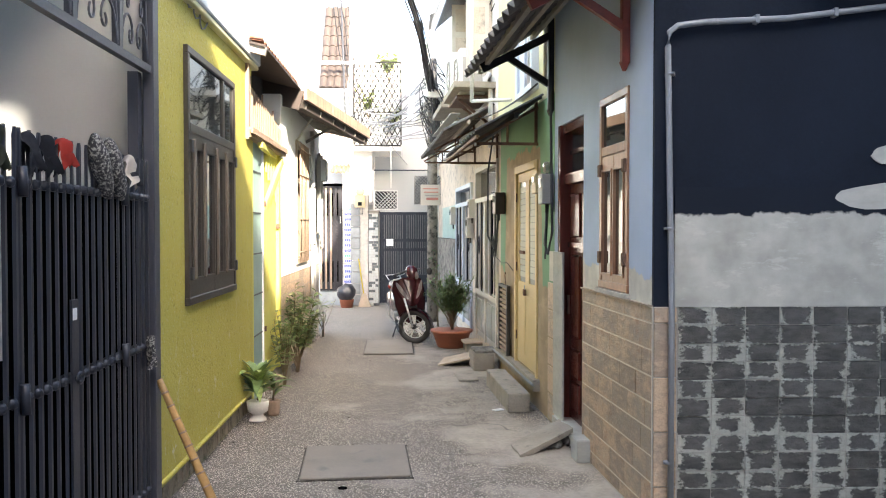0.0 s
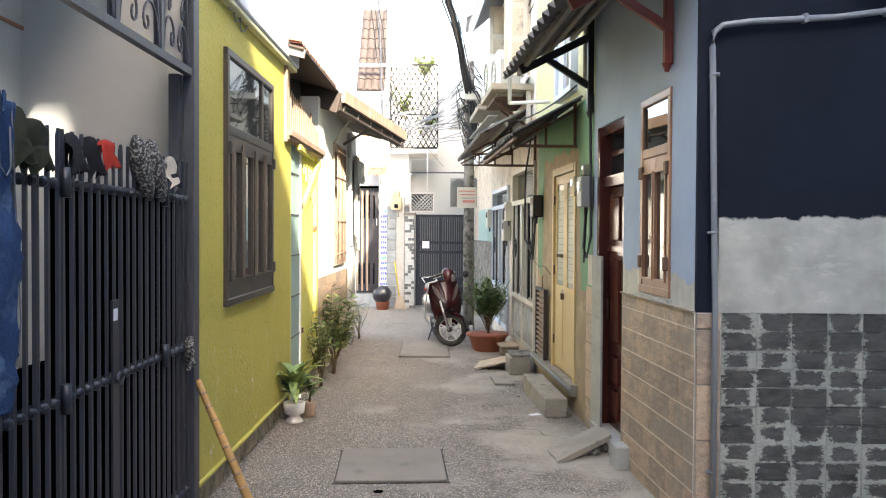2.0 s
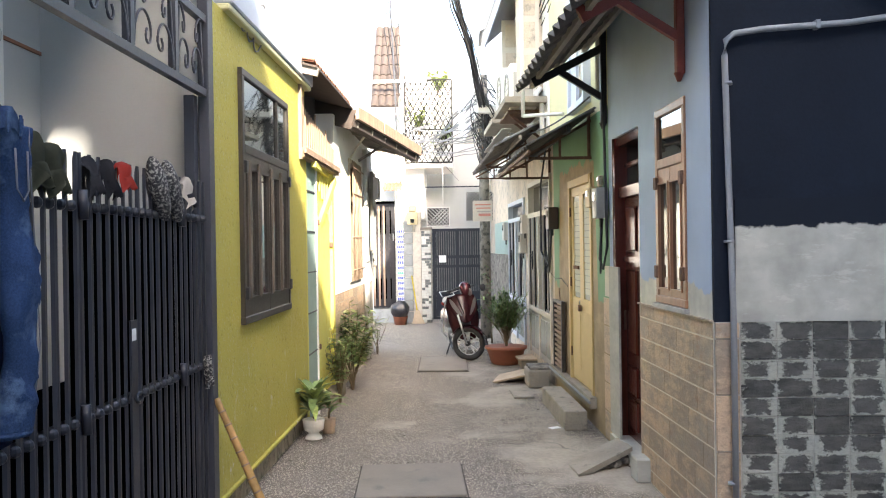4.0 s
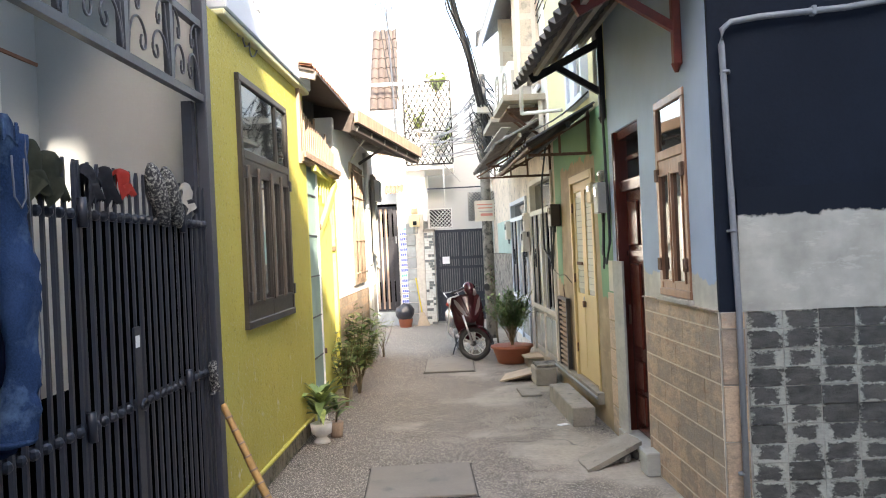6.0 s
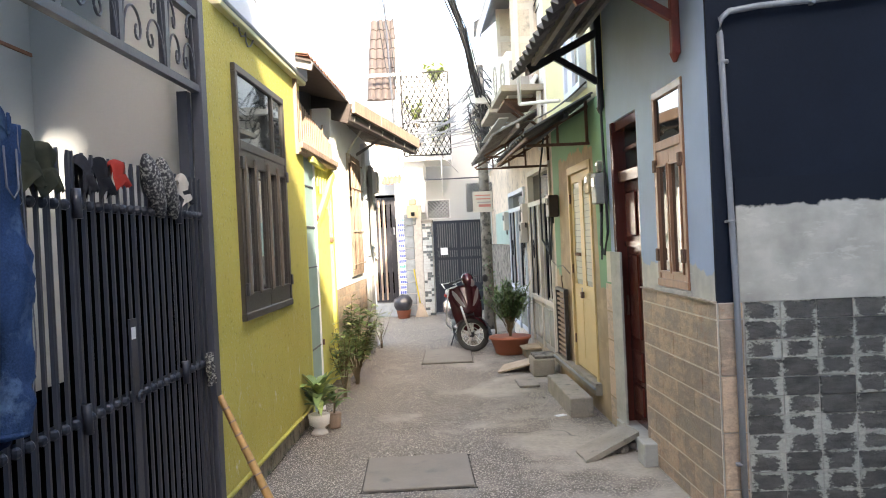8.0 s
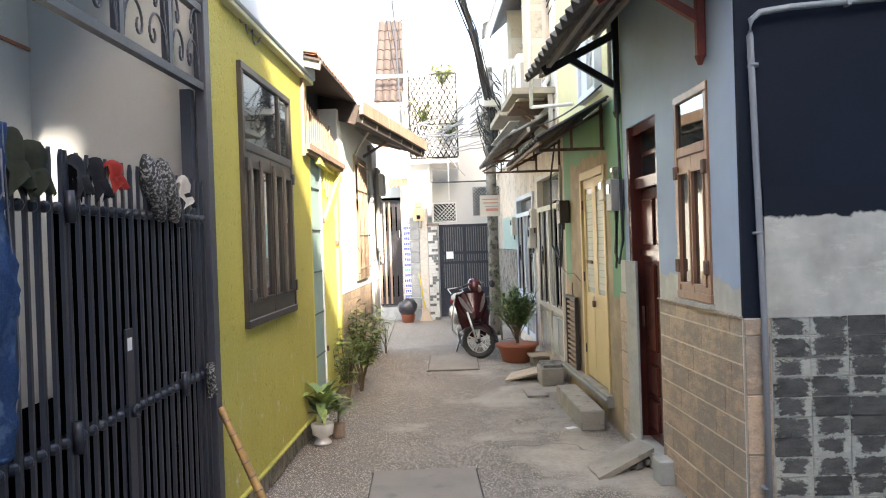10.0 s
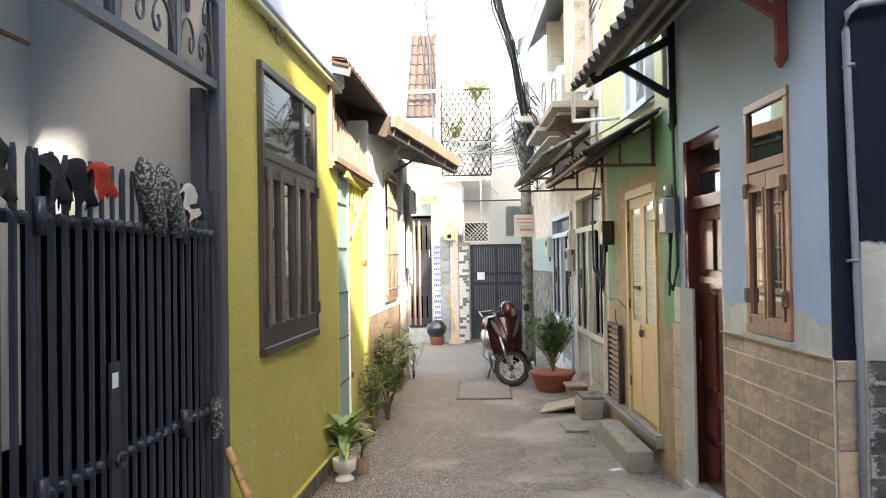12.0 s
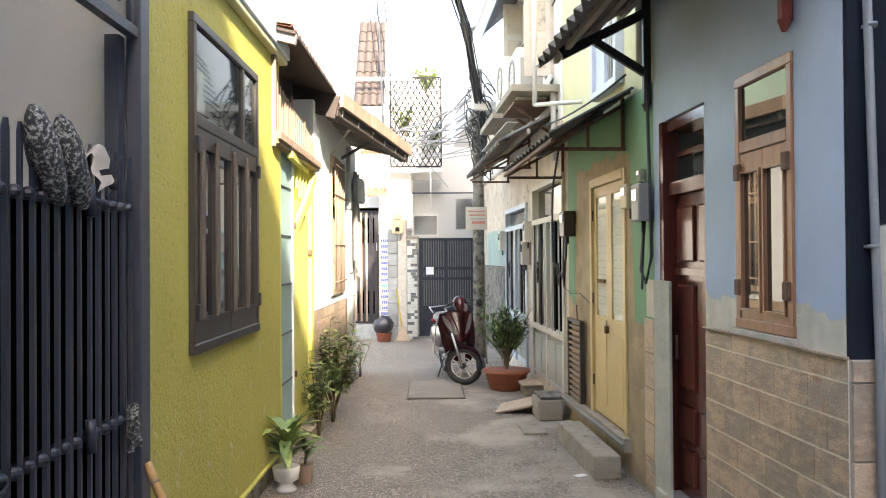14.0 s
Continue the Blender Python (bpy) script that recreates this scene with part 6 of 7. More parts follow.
for k in range(17):
    z = 0.25 + k * 0.11
    s_ = thing("wall_notice", "small printed handbill stuck on the far pillar", "notice", pose(-1.15 + rng.uniform(-0.01, 0.01), 17.415, z, 0, rng.uniform(-3, 3), 0), "handbills on the far pillar")
    part("sheet", B(-0.09, 0.09, -0.003, 0, 0.0, 0.085), "paper", s_)
    m = "ink_green" if k in (7, 16) else "ink_blue"
    for j in range(4):
        part("print_bar", B(-0.078 + 0.04 * j, -0.046 + 0.04 * j, -0.005, -0.0032, 0.014, 0.07), m, s_)

vg = thing("vent_grille", "white diamond mesh grille above the steel gate", "grille", pose(0, 17.6, -0.06))
part("post", B(-0.61, -0.585, -0.015, 0.015, 0.06, 2.1), "pvc_white", vg)
bm = bmesh.new()
for k in range(14):
    for d_ in (-1, 1):
        x = -0.62 + 0.08 * k
        z0, z1 = 2.12, 2.5
        x1 = x + d_ * 0.38
        a, b = max(-0.6, min(-0.12, x)), max(-0.6, min(-0.12, x1))
        if abs(a - b) > 0.02:
            beam(bm, (a, 0, z0 + (a - x) / (x1 - x) * 0.38), (b, 0, z0 + (b - x) / (x1 - x) * 0.38), 0.01, 0.012)
part("mesh", bm, "pvc_white", vg)
for b in ((-0.61, -0.59, 2.1, 2.52), (-0.13, -0.11, 2.1, 2.52), (-0.59, -0.13, 2.1, 2.12), (-0.59, -0.13, 2.5, 2.52)):
    part("frame", B(b[0], b[1], -0.015, 0.015, b[2], b[3]), "pvc_white", vg)
# black sheet painted as the shade behind the mesh
part("dark_opening", B(-0.6, -0.12, 0.1, 0.12, 2.1, 2.5), "dark", vg)
structure("wall_above_gate", B(-0.66, 0.9, 18.4, 18.5, 0, 2.9), "grey")
pr = thing("pipe_rail", "thin steel pipe rail above the end gate", "rail", pose(0, 17.5, 0))
part("rail", T([(-0.62, 0, 2.88), (0.62, 0, 2.88)], 0.016), "iron2", pr)
part("post", T([(-0.62, 0, 2.05), (-0.62, 0, 2.88)], 0.014), "pvc_white", pr)
part("post", T([(-0.25, 0, 2.5), (-0.25, 0, 3.4)], 0.014), "pvc_white", pr)
part("stay", T([(-0.25, 0, 3.4), (0.1, 0, 3.0)], 0.008), "cable_grey", pr)
sc = thing("mesh_screen", "grey wire mesh screen beside the pole", "screen", pose(0, 17.3, 0))
part("sheet", B(0.24, 0.8, 0.02, 0.03, 2.15, 2.75), "box", sc)
bm = bmesh.new()
for k in range(-6, 12):
    for d_ in (-1, 1):
        x0_ = 0.24 + 0.07 * k
        pts = [(x0_ + d_ * u, 2.15 + u) for u in (0, 0.6)]
        (xa, za), (xb, zb) = pts
        ta = max(0, min(1, (0.24 - xa) / (xb - xa) if d_ > 0 else (0.8 - xa) / (xb - xa)))
        tb = max(0, min(1, (0.8 - xa) / (xb - xa) if d_ > 0 else (0.24 - xa) / (xb - xa)))
        if tb - ta > 0.03:
            beam(bm, (xa + (xb - xa) * ta, 0, za + (zb - za) * ta), (xa + (xb - xa) * tb, 0, za + (zb - za) * tb), 0.01, 0.01)
part("wire_mesh", bm, "iron2", sc)
part("lean_roof", corrugated((0.2, 16.6, 2.75), (0.75, 16.6, 3.0), (0.75, 17.4, 3.05), (0.2, 17.4, 2.8), 8, 0.02), "fibro", sc)

lt = thing("lattice_balcony", "high balcony screened with dark diamond lattice, flowers behind", "balcony", pose(0, 17.5, 0))
X0, X1, Z0, Z1 = -1.03, -0.04, 3.42, 5.17
bm = bmesh.new()
st = 0.115
for k in range(-20, 32):
    for d_ in (-1, 1):
        xs = X0 + k * st
        h = (Z1 - Z0)
        run = h / 1.8
        t0_, t1_ = 0.0, 1.0
        xa, xb = xs, xs + d_ * run
        if d_ > 0:
            t0_, t1_ = (X0 - xa) / (xb - xa), (X1 - xa) / (xb - xa)
        else:
            t0_, t1_ = (X1 - xa) / (xb - xa), (X0 - xa) / (xb - xa)
        t0_, t1_ = max(0, t0_), min(1, t1_)
        if t1_ - t0_ > 0.03:
            beam(bm, (xa + (xb - xa) * t0_, 0, Z0 + h * t0_), (xa + (xb - xa) * t1_, 0, Z0 + h * t1_), 0.028, 0.02)
part("lattice", bm, "lattice", lt)
for b in ((X0 - 0.02, X0 + 0.01, Z0, Z1 + 0.1), (X1 - 0.01, X1 + 0.02, Z0, Z1), (X0, X1, Z1 - 0.02, Z1 + 0.01), (X0, X1, Z0 - 0.03, Z0), (X0, X1, 4.1, 4.12)):
    part("frame", B(b[0], b[1], -0.015, 0.015, b[2], b[3]), "lattice", lt)
part("floor", B(X0 - 0.05, X1, 0.03, 1.6, Z0 - 0.12, Z0 - 0.04), "white", lt)
part("post", B(X0 - 0.09, X0 - 0.03, 0, 0.06, 3.2, 6.3), "white", lt)
part("white_beam", B(-1.75, -0.6, -0.02, 0.03, 5.12, 5.18), "white", lt)

for k, (px_, pz_) in enumerate(((-0.3, 5.25), (-0.75, 4.45), (-0.3, 4.0))):
    fb = bush("flowering_plant", "yellow-green flowering plants behind the lattice screen", pose(px_, 17.85, pz_ - 0.45), 10, 0.75, 0.4, 22, 0.06, 0.13, ["leaf_pale"], 31 + k, 0.6)
    part("planter", lathe(bmesh.new(), [(0.1, 3.41 - pz_ + 0.45), (0.14, -0.05), (0.14, 0.03), (0.11, 0.03)], 14), "white_pot", fb)
rr = thing("far_tiled_roof", "brown clay tiled lean-to roof on the far house", "roof")
# far roof shade comes from the darkened brown of deck and tiles
part("deck", beam(bmesh.new(), (-1.47, 17.55, 4.62), (-1.47, 18.95, 6.66), 0.6, 0.03), "brown_roof", rr)
for r in range(8):
    for c in range(4):
        z = 4.62 + r * 0.255
        y = 17.5 + r * 0.175
        bm = bmesh.new()
        n = 6
        x0 = -1.76 + c * 0.148
        vs = [[bm.verts.new((x0 + 0.15 * i / n, y + dy - 0.03 * math.sin(math.pi * i / n) - (0.03 if dy == 0 else 0), z + dz + 0.03 * math.sin(math.pi * i / n))) for i in range(n + 1)] for dy, dz in ((0, 0), (0.185, 0.27))]
        for i in range(n):
            bm.faces.new((vs[0][i], vs[0][i + 1], vs[1][i + 1], vs[1][i]))
        vb = [bm.verts.new(v.co + Vector((0, 0.02, -0.02))) for v in vs[0]]
        for i in range(n):
            bm.faces.new((vs[0][i], vb[i], vb[i + 1], vs[0][i + 1]))
        part("roof_tile", bm, "brown_roof", rr)
part("gutter", B(-1.8, -1.12, 17.4, 17.5, 4.5, 4.58), "white", rr)
part("side_board", beam(bmesh.new(), (-1.14, 17.5, 4.6), (-1.14, 18.6, 6.2), 0.03, 0.08), "wood", rr)
structure("wall_far_left_upper", B(-1.9, -1.15, 18.7, 19.2, 3.6, 6.1), "white")
structure("wall_far_band", B(-1.75, -1.1, 17.9, 18.7, 3.6, 4.5), "white")
rf = thing("small_tiled_roof", "little red clay tile roof beside the far wall", "roof", pose(-1.55, 17.0, 3.62))
for c in range(6):
    for r in range(2):
        bm = bmesh.new()
        tube(bm, [(c * 0.085, r * 0.12, r * 0.06), (c * 0.085, r * 0.12 + 0.16, r * 0.06 + 0.07)], 0.045, 8)
        part("roof_tile", bm, "terracotta", rf)
bg = thing("rubbish_bag", "black rubbish bag stuffed in a clay pot", "bag", pose(-1.16, 17.05, 0))
bm = bmesh.new()
bmesh.ops.create_icosphere(bm, subdivisions=3, radius=0.2)
for v in bm.verts:
    v.co += v.co.normalized() * 0.04 * noise.noise(v.co * 9)
    v.co.z = v.co.z * 0.95 + 0.31
    if v.co.z > 0.44:
        v.co.x *= 0.8
for f in bm.faces:
    f.smooth = True
part("bag", bm, "bag", bg)
part("pot", lathe(bmesh.new(), [(0.12, 0.0), (0.15, 0.16), (0.16, 0.17), (0.13, 0.17)], 16), "terra_pot", bg)
yb = thing("yellow_broom", "yellow plastic broom leaning on the far pillar", "broom", pose(-0.88, 17.2, 0))
part("handle", T([(0.06, 0.0, 0.28), (-0.05, 0.15, 1.0)], 0.014, 8), "broom_yellow", yb)
bm = bmesh.new()
vs = [bm.verts.new(p) for p in ((-0.05, -0.04, 0), (0.22, -0.04, 0), (0.22, 0.06, 0), (-0.05, 0.06, 0), (0.03, 0, 0.28), (0.1, 0, 0.28), (0.1, 0.04, 0.28), (0.03, 0.04, 0.28))]
for f in ((0, 1, 2, 3), (4, 5, 6, 7), (0, 1, 5, 4), (1, 2, 6, 5), (2, 3, 7, 6), (3, 0, 4, 7)):
    bm.faces.new([vs[i] for i in f])
part("head", bm, "board", yb)


# ---- things on the alley floor ----
def cover(label, x0, x1, y0, y1, m, gap=1.0):
    c = thing("drain_cover", label, "drain cover", m)
    part("slab", B(x0, x1, y0, y1, 0.004, 0.022, bevel=0.006), "slab", c)
    bm = bmesh.new()
    for b in ((x0 - 0.02, x1 + 0.02, y0 - 0.004 - 0.018 * gap, y0 - 0.004), (x0 - 0.02, x1 + 0.02, y1 + 0.004, y1 + 0.004 + 0.012 * gap), (x0 - 0.004 - 0.012 * gap, x0 - 0.004, y0 - 0.004, y1 + 0.004), (x1 + 0.004, x1 + 0.004 + 0.014 * gap, y0 - 0.004, y1 + 0.004)):
        box(bm, *b, 0.001, 0.007)
    part("joint", bm, "joint_dirt", c)


cover("square concrete drain cover in the alley floor", -0.36, 0.36, -0.39, 0.39, pose(-0.215, 5.70, 0, 0, 0, 3.5), 0.65)
cover("cracked far drain cover beside the scooter", -0.33, 0.31, -0.62, 0.66, pose(-0.12, 11.22, 0, 0, 0, 1), 0.5)
bm = bmesh.new()
bmesh.ops.create_cone(bm, cap_ends=True, segments=14, radius1=0.03, radius2=0.03, depth=0.004, matrix=pose(-0.26, 5.13, 0.004))
# flat disc, the depth of the hole painted black
solid("drain_hole", bm, "dark", "small dark drain hole beside the cover", "drain hole")
solid("litter", B(-0.05, 0.05, -0.03, 0.03, 0.0, 0.008, bevel=0.003), "paper", "crumpled scrap of white paper on the floor", "litter", pose(0.95, 7.3, 0.001, 0, 0, 30))


rg = random.Random(17)
bm = bmesh.new()
for k in range(170):
    u = rg.random()
    if k % 2:
        px_, py_ = -1.24 + abs(rg.gauss(0, 0.07)), 4.9 + 8.0 * u
    else:
        q_ = RW @ Vector((-0.02 - abs(rg.gauss(0, 0.08)), 1.5 + 8.0 * u, 0))
        px_, py_ = q_.x, q_.y
    if k % 9 == 0:
        px_, py_ = rg.uniform(-1.0, 1.0), rg.uniform(4.6, 12)
    r_ = rg.uniform(0.003, 0.011)
    made = bmesh.ops.create_icosphere(bm, subdivisions=1, radius=r_)["verts"]
    for v in made:
        v.co = Vector((v.co.x * 1.3 + px_, v.co.y + py_, v.co.z * 0.6 + r_ * 0.5))
tagged(solid("gravel", bm, "mould", "loose grit and small stones gathered along the wall feet", "gravel"), kind="stuff")


potted("variegated green houseplant in a white footed pot", pose(-1.13, 7.0, 0), [(0.075, 0), (0.07, 0.02), (0.045, 0.045), (0.05, 0.06), (0.085, 0.08), (0.095, 0.165), (0.085, 0.17)], "white_pot", 36, 0.32, 0.075, "leaf_pale", 1, 0.2)
potted("small green plant in a ribbed brown pot", pose(-1.035, 7.2, 0), [(0.05, 0), (0.056, 0.03), (0.052, 0.04), (0.062, 0.07), (0.057, 0.08), (0.066, 0.13), (0.06, 0.13)], "wood", 10, 0.24, 0.06, "leaf", 2, 0.14, 0.9, 0.12)


bush("shrub", "leafy olive-green shrub against the brick dado", pose(-1.12, 9.35, 0), 20, 1.0, 0.36, 30, 0.045, 0.12, ["leaf_dry", "leaf_sage", "leaf"], 4)
bush("shrub", "small leafy shrub beside the lemon wall", pose(-1.15, 8.6, 0), 12, 0.8, 0.2, 22, 0.036, 0.10, ["leaf_dry", "leaf_sage"], 6)
bush("shrub", "dry weeds at the foot of the wall", pose(-1.15, 12.4, 0), 7, 0.7, 0.2, 10, 0.02, 0.08, ["leaf_dry"], 8)
structure("trim_planter_kerb", B(-0.06, 0.09, 8.3, 9.1, 0, 0.13), "plinth", LW)
bp = thing("potted_shrub", "spiky green shrub in a wide terracotta bowl", "potted plant", pose(0.73, 11.25, 0))
part("bowl", lathe(bmesh.new(), [(0.17, 0.0), (0.2, 0.02), (0.26, 0.2), (0.29, 0.215), (0.29, 0.245), (0.26, 0.245)], 32), "terra_pot", bp)
part("soil", lathe(bmesh.new(), [(0.25, 0.2), (0.25, 0.22)], 24), "soil", bp)
part("trunk", T([(0, 0, 0.2), (0.02, 0, 0.36), (-0.01, 0.01, 0.5)], [0.022, 0.018, 0.014], 8), "stem", bp)
sh = bush("shrub_crown", "", pose(0, 0, 0), 42, 0.70, 0.36, 40, 0.020, 0.12, ["leaf_sage", "leaf"], 7, 1.2, 0.28)
for ch in list(sh.children):
    ch.parent = bp
bpy.data.objects.remove(sh)
bush("shrub", "thin green sprig behind the scooter", pose(0.62, 13.6, 0), 4, 1.5, 0.12, 6, 0.05, 0.14, ["leaf"], 12, z0=0.0)


# ---- scooter ----
def scooter():
    m = pose(0.245, 11.62, 0, 0, -5, 11)      # front wheel at the origin, the rest behind along +y
    s = thing("motor_scooter", "parked maroon motor scooter with silver spoked wheels", "scooter", m)
    wheel_m = pose(0, 0, 0.245, 0, 0, 60)

    def wheel(mm, nm):
        bm = bmesh.new()
        n = 28
        ring = [(0, 0.205 * math.cos(2 * math.pi * k / n), 0.205 * math.sin(2 * math.pi * k / n)) for k in range(n)]
        tube(bm, ring, 0.042, 10, True)
        bmesh.ops.transform(bm, matrix=mm, verts=bm.verts)
        ty = part(nm, bm, "tyre", s)
        bm = bmesh.new()
        tube(bm, [(0, 0.168 * math.cos(2 * math.pi * k / n), 0.168 * math.sin(2 * math.pi * k / n)) for k in range(n)], 0.012, 8, True)
        for k in range(5):
            q = 2 * math.pi * k / 5 + 0.3
            for e in (-0.16, 0.16):
                beam(bm, (0.0, 0.03 * math.cos(q), 0.03 * math.sin(q)), (0.0, 0.165 * math.cos(q + e), 0.165 * math.sin(q + e)), 0.022, 0.02)
        bmesh.ops.transform(bm, matrix=mm, verts=bm.verts)
        part("rim", bm, "alloy", ty)
        bm = bmesh.new()
        tube(bm, [(-0.05, 0, 0), (0.05, 0, 0)], 0.035, 12)
        bmesh.ops.transform(bm, matrix=mm, verts=bm.verts)
        part("hub", bm, "plastic", ty)
        bm = bmesh.new()
        tube(bm, [(0.025, 0.09 * math.cos(2 * math.pi * k / 20), 0.09 * math.sin(2 * math.pi * k / 20)) for k in range(20)], 0.006, 6, True)
        bmesh.ops.transform(bm, matrix=mm, verts=bm.verts)
        part("brake_disc", bm, "steel", ty)

    wheel(wheel_m, "front_wheel")
    wheel(pose(0, 1.25, 0.245), "rear_wheel")

    def blob(name, cx, cy, cz, rx, ry, rz, mat, f=None, lab="", sub=14):
        bm = bmesh.new()
        bmesh.ops.create_uvsphere(bm, u_segments=sub + 6, v_segments=sub, radius=1)
        for v in bm.verts:
            c = v.co.copy()
            if f:
                c = f(c)
            v.co = Vector((cx + c.x * rx, cy + c.y * ry, cz + c.z * rz))
        for fc in bm.faces:
            fc.smooth = True
        return part(name, bm, mat, s, lab)

    # mudguard over the front wheel
    bm = bmesh.new()
    rows = []
    for k in range(13):
        q = math.radians(-10 + k * 13)
        rows.append([bm.verts.new((x, -0.262 * math.cos(q), 0.262 * math.sin(q) - (0.025 if abs(x) > 0.05 else 0))) for x in (-0.07, -0.045, 0, 0.045, 0.07)])
    for r0, r1 in zip(rows, rows[1:]):
        for j in range(4):
            fc = bm.faces.new((r0[j], r0[j + 1], r1[j + 1], r1[j]))
            fc.smooth = True
    bmesh.ops.solidify(bm, geom=bm.faces[:], thickness=0.008)
    bmesh.ops.transform(bm, matrix=wheel_m, verts=bm.verts)
    part("front_mudguard", bm, "maroon", s)
    for sx in (-0.085, 0.085):
        a = wheel_m @ Vector((sx, 0, 0))
        b = wheel_m @ Vector((sx * 0.7, 0.1, 0.42))
        part("fork", T([a, b], 0.014, 8), "steel", s)

    def face_y(x, z):
        return 0.5 * max(0.0, z - 0.55) ** 1.3 + 1.9 * x * x - 0.02

    def shell(name, rows, mat, off=0.0, th=0.012, lab="", n=8):
        bm = bmesh.new()
        dense = []
        for (z0, a0, b0), (z1, a1, b1) in zip(rows, rows[1:]):
            dense += [(z0 + (z1 - z0) * k / 3, a0 + (a1 - a0) * k / 3, b0 + (b1 - b0) * k / 3) for k in range(3)]
        dense.append(rows[-1])
        g = [[bm.verts.new((a + (b - a) * k / n, face_y(a + (b - a) * k / n, z) - off, z)) for k in range(n + 1)] for z, a, b in dense]
        for r0, r1 in zip(g, g[1:]):
            for k in range(n):
                bm.faces.new((r0[k], r0[k + 1], r1[k + 1], r1[k])).smooth = True
        bmesh.ops.solidify(bm, geom=bm.faces[:], thickness=th)
        return part(name, bm, mat, s, lab)

    shell("front_apron", [(0.94, -0.09, 0.09), (0.91, -0.16, 0.16), (0.84, -0.205, 0.205), (0.74, -0.2, 0.2), (0.66, -0.165, 0.165), (0.59, -0.11, 0.11), (0.54, -0.03, 0.03)], "maroon")
    shell("centre_panel", [(0.93, -0.10, 0.10), (0.86, -0.085, 0.085), (0.76, -0.055, 0.055), (0.66, -0.03, 0.03), (0.56, -0.008, 0.008)], "maroon", 0.03, 0.03)
    for sx in (-1, 1):
        rows = [(0.88, 0.175, 0.19), (0.83, 0.135, 0.19), (0.76, 0.10, 0.165), (0.69, 0.07, 0.12), (0.64, 0.05, 0.07)]
        shell("headlamp", [(z, sx * a, sx * b) for z, a, b in rows], "lamp", 0.016, 0.014, "clear slanted headlamp lens")
    shell("leg_shield", [(0.9, -0.2, 0.2), (0.75, -0.235, 0.235), (0.55, -0.22, 0.22), (0.38, -0.18, 0.18), (0.28, -0.12, 0.12)], "maroon", -0.10, 0.03)
    blob("neck", 0, 0.14, 0.5, 0.09, 0.1, 0.16, "plastic")
    blob("handlebar_cowl", 0.06, 0.2, 1.0, 0.10, 0.10, 0.11, "maroon", lambda c: Vector((c.x * (0.85 + 0.2 * c.z), c.y - 0.25 * (1 - c.z) * (c.y < 0), c.z)))
    blob("cowl_lamp", 0.10, 0.11, 0.965, 0.042, 0.03, 0.062, "lamp", lambda c: Vector((c.x + 0.3 * c.z * -1, c.y, c.z)))
    part("handlebar", T([(-0.2, -0.02, 1.0), (-0.06, 0.12, 1.03), (0.1, 0.24, 1.03), (0.24, 0.42, 1.02)], 0.015, 8), "plastic", s)
    part("grip", T([(-0.24, -0.06, 0.996), (-0.15, 0.03, 1.008)], 0.02, 10), "plastic", s)
    part("mirror_stem", T([(0.17, 0.24, 1.03), (0.24, 0.24, 1.05), (0.3, 0.24, 1.02)], 0.006), "plastic", s)
    blob("mirror", 0.33, 0.24, 0.99, 0.045, 0.02, 0.055, "plastic", sub=8)
    part("brake_lever", T([(-0.06, 0.1, 1.0), (-0.2, -0.08, 0.985)], 0.006), "steel", s)
    part("chrome_guard", T([(-0.10, 0.25, 0.93), (-0.19, 0.3, 0.91), (-0.225, 0.4, 0.78), (-0.24, 0.55, 0.55), (-0.24, 0.7, 0.36), (-0.16, 0.78, 0.26)], 0.009, 8), "alloy", s)
    for sx in (-1, 1):
        blob("side_panel", sx * 0.13, 0.9, 0.55, 0.07, 0.46, 0.15, "maroon")
    part("floorboard", B(-0.14, 0.14, 0.25, 0.72, 0.27, 0.33, bevel=0.02), "plastic", s)
    blob("seat", 0, 1.0, 0.78, 0.14, 0.42, 0.09, "plastic", lambda c: Vector((c.x, c.y, c.z * 0.8 + 0.2 * c.y)))
    blob("engine", 0.02, 0.98, 0.33, 0.13, 0.3, 0.13, "plastic")
    blob("tail_lamp", 0, 1.48, 0.72, 0.1, 0.05, 0.05, "red_cloth")
    part("rear_rack", T([(-0.1, 1.3, 0.84), (-0.1, 1.55, 0.9), (0.1, 1.55, 0.9), (0.1, 1.3, 0.84)], 0.01), "steel", s)
    part("exhaust", T([(0.16, 0.85, 0.25), (0.18, 1.4, 0.33)], 0.04, 10), "steel", s)
    part("kick_stand", T([(-0.1, 0.75, 0.28), (-0.2, 0.8, 0.01)], 0.01), "plastic", s)


scooter()

# ---- tiles, stones and small pieces of walls ----
OB = bpy.data.objects
rng = random.Random(21)


def piece(name, bm_key, cache, build, mat, parent, loc):
    if bm_key not in cache:
        cache[bm_key] = mesh_of(name, build(), mat)
    o = new(name, cache[bm_key])
    o.parent = parent
    o.location = loc
    return o


cache = {}
wb = OB["wall_blue"]


def tile_run(parent, s0, s1, z0, z1, L_, x=0.0, off=0.0, mat="brown_tile", th=0.0035):
    s = s0
    first = True
    while s < s1 - 0.01:
        e = min(s1, s + (L_ - off if first else L_))
        first = False
        w_, h_ = round(e - s - 0.003, 3), round(z1 - z0 - 0.009, 3)
        if w_ > 0.01:
            piece("tile", (w_, h_, mat), cache, lambda: B(-th - 0.003, 0.0, -w_ / 2, w_ / 2, -h_ / 2, h_ / 2, bevel=0.0012), mat, parent, (x - rng.uniform(0, 0.002), (s + e) / 2, (z0 + z1) / 2))
        s = e


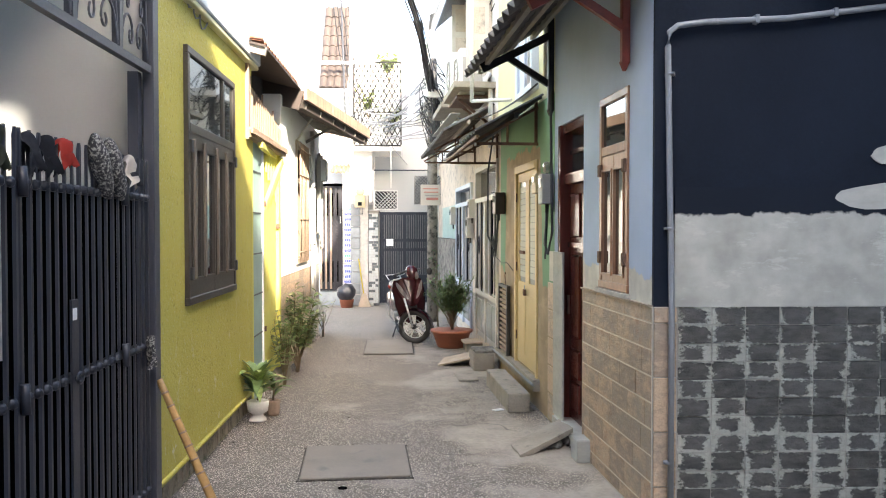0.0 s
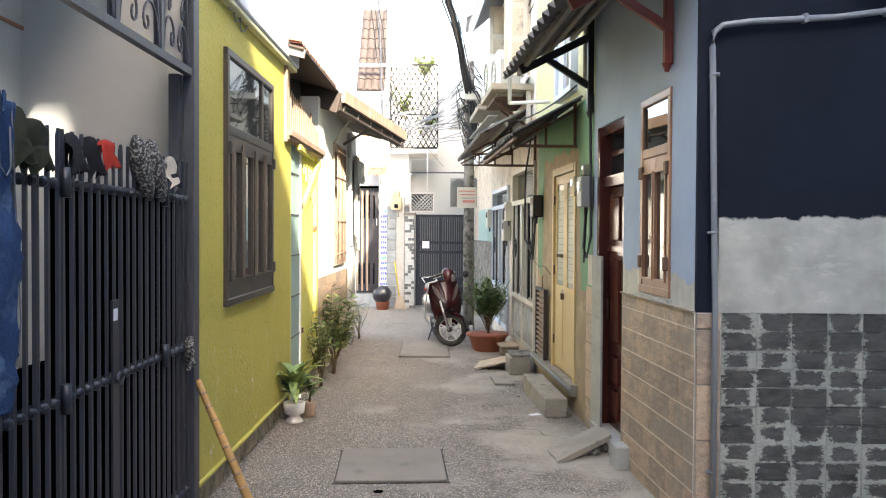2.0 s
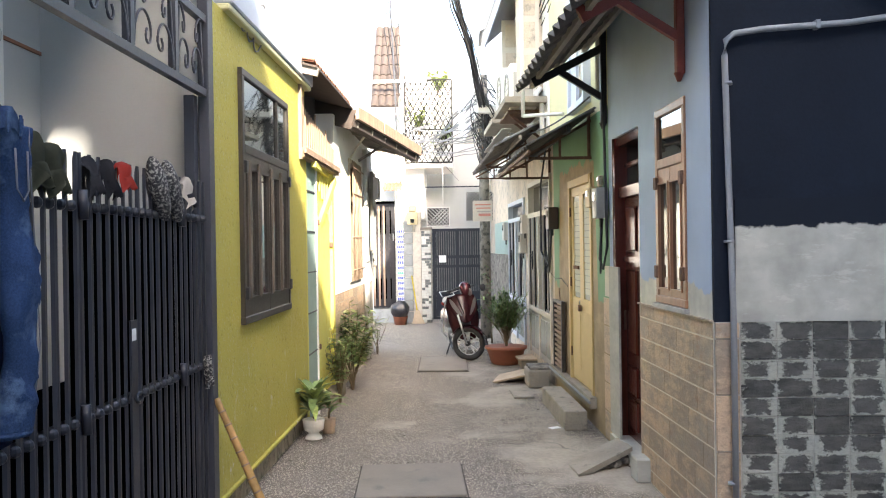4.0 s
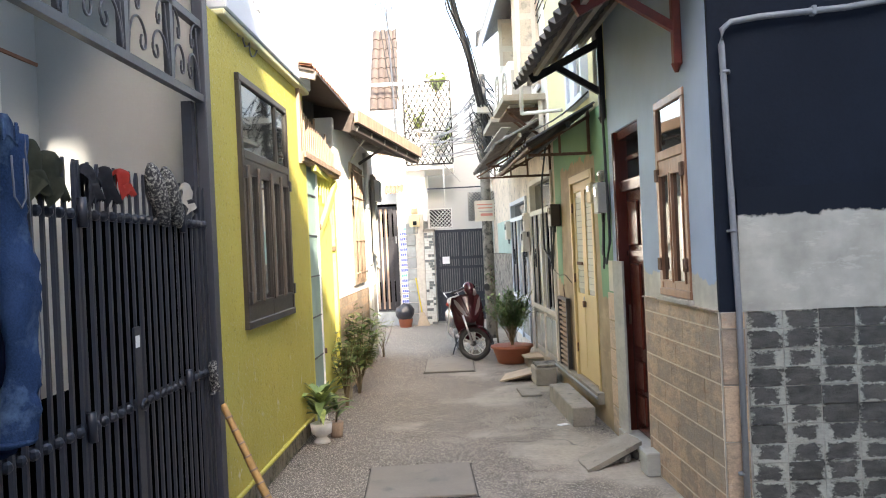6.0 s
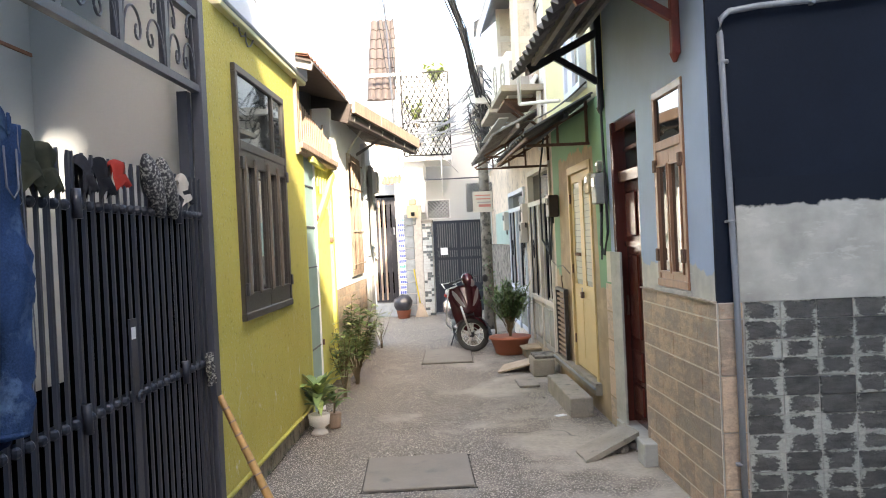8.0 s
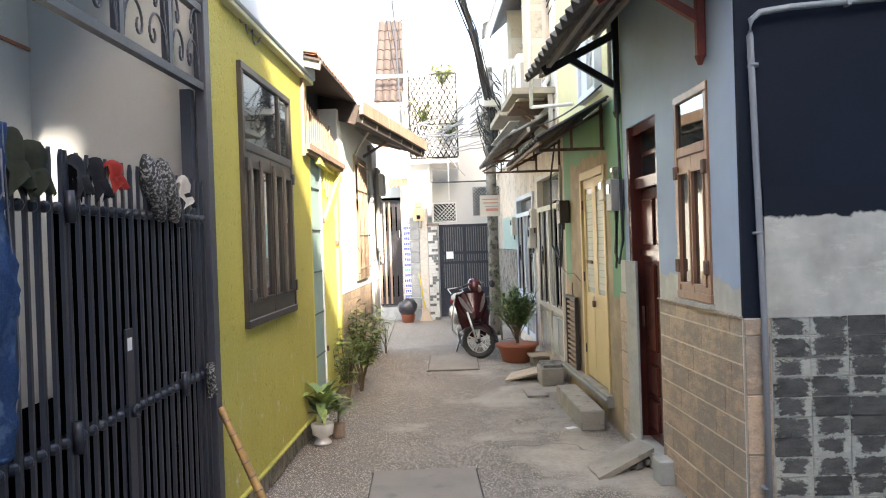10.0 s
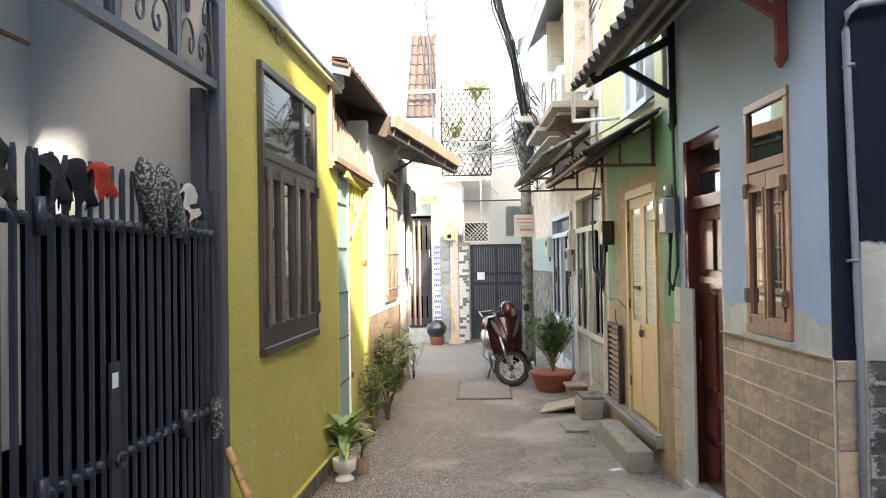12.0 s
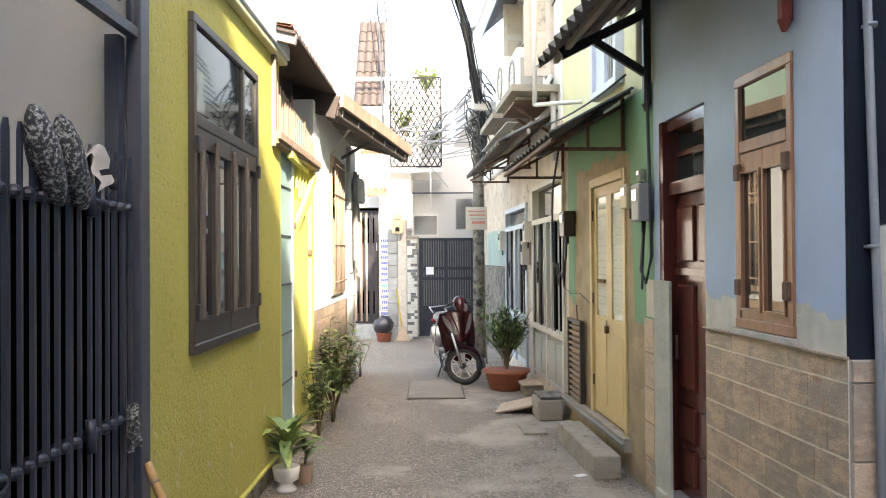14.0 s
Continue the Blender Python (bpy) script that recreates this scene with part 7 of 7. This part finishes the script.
zs = [1.2, 1.11] + [1.11 - 0.146 * k for k in range(1, 8)] + [0.0]
for i in range(len(zs) - 1):
    tile_run(wb, 0.0, 1.41, zs[i + 1], zs[i], 0.30, off=[0.14, 0.0, 0.15, 0.05, 0.2][i % 5])
structure("trim_grout", B(-0.0048, -0.0002, 0.0, 1.41, 0.0, 1.2), "grout", RW, "pale mortar joints between the stone tiles")
structure("trim_tile_ledge", B(-0.024, 0.0, 0.0, 1.41, 1.2, 1.209), "brown_tile", RW)
wg = OB["wall_green"]
for k in range(5):
    z = 1.18 - k * 0.235
    tile_run(wg, 2.31, 2.52, max(0, z - 0.23), z, 0.2)
wsl = OB["wall_slate_core"]
cols = [1.622 + 0.1885 * k for k in range(13)]
for i, x in enumerate(cols):
    for j in range(12):
        w_ = 0.1885 - 0.004
        wi = i + (0 if (i + j) % 3 else 1)
        key = ("slate", (i * 7 + j * 3) % 7)

        def mk(v=key[1]):
            r = random.Random(v + 50)
            bm = B(-0.0925, 0.0925, -0.008, 0, -0.0485, 0.0485, bevel=0.003)
            for vt in bm.verts:
                if vt.co.y < -0.004:
                    vt.co.y += r.uniform(-0.003, 0.004)
            return bm
        piece("slate_tile", key, cache, mk, "slate", wsl, (x + 0.0925, 4.425 - rng.uniform(0, 0.004), 0.05 + 0.1 * j + rng.uniform(-0.002, 0.002)))
zz = [1.2, 1.112, 0.815, 0.515, 0.215, 0.0]
for i in range(5):
    h_ = zz[i] - zz[i + 1] - 0.006
    piece("tile", ("corner", round(h_, 3)), cache, lambda: B(-0.062, 0.062, -0.014, 0, -h_ / 2, h_ / 2, bevel=0.003), "brown_tile", wsl, (1.551, 4.425, (zz[i] + zz[i + 1]) / 2))
wd = OB["wall_dado_core"]
for j in range(10):
    tile_run(wd, 9.06, 11.85, 0.11 * j, 0.11 * (j + 1), 0.42, off=0.2 * (j % 2), x=0.0, mat="brown_tile")
for o in list(wd.children):
    o.rotation_euler = (0, 0, math.pi)
    o.location.x = -0.012
wpl = OB["wall_plinth"]
y = 4.68
while y < 7.38:
    w_ = rng.choice((0.07, 0.1, 0.13))
    piece("stone", ("plinth", w_), cache, lambda: B(0, 0.012, -w_ / 2, w_ / 2, -0.072, 0.072, bevel=0.006), "plinth", wpl, (-0.03, y + w_ / 2, 0.082))
    y += w_ + 0.012
wp = OB["wall_end_pillar_stone"]
for j in range(34):
    z = 0.03 + j * 0.0572
    c = -0.72
    while c < -0.52:
        w_ = rng.choice((0.07, 0.1, 0.14))
        w_ = min(w_, -0.515 - c)
        if w_ < 0.02:
            break
        w_ = round(w_, 2)
        mt_ = rng.choice(("stone_pale", "stone_pale", "stone_dark"))
        piece("stone", ("stack", w_, mt_), cache, lambda: B(-w_ / 2 + 0.003, w_ / 2 - 0.003, -0.03, 0, -0.026, 0.026, bevel=0.004), mt_, wp, (c + w_ / 2, 17.4 + rng.uniform(-0.008, 0.01), z))
        c += w_
wp = OB["wall_end_pillar"]
for j in range(9):
    piece("stone", ("cob", 1), cache, lambda: B(-0.1, 0.1, -0.02, 0, -0.115, 0.115, bevel=0.01), "stone", wp, (-1.0 + 0.0, 17.42, 0.12 + 0.24 * j))
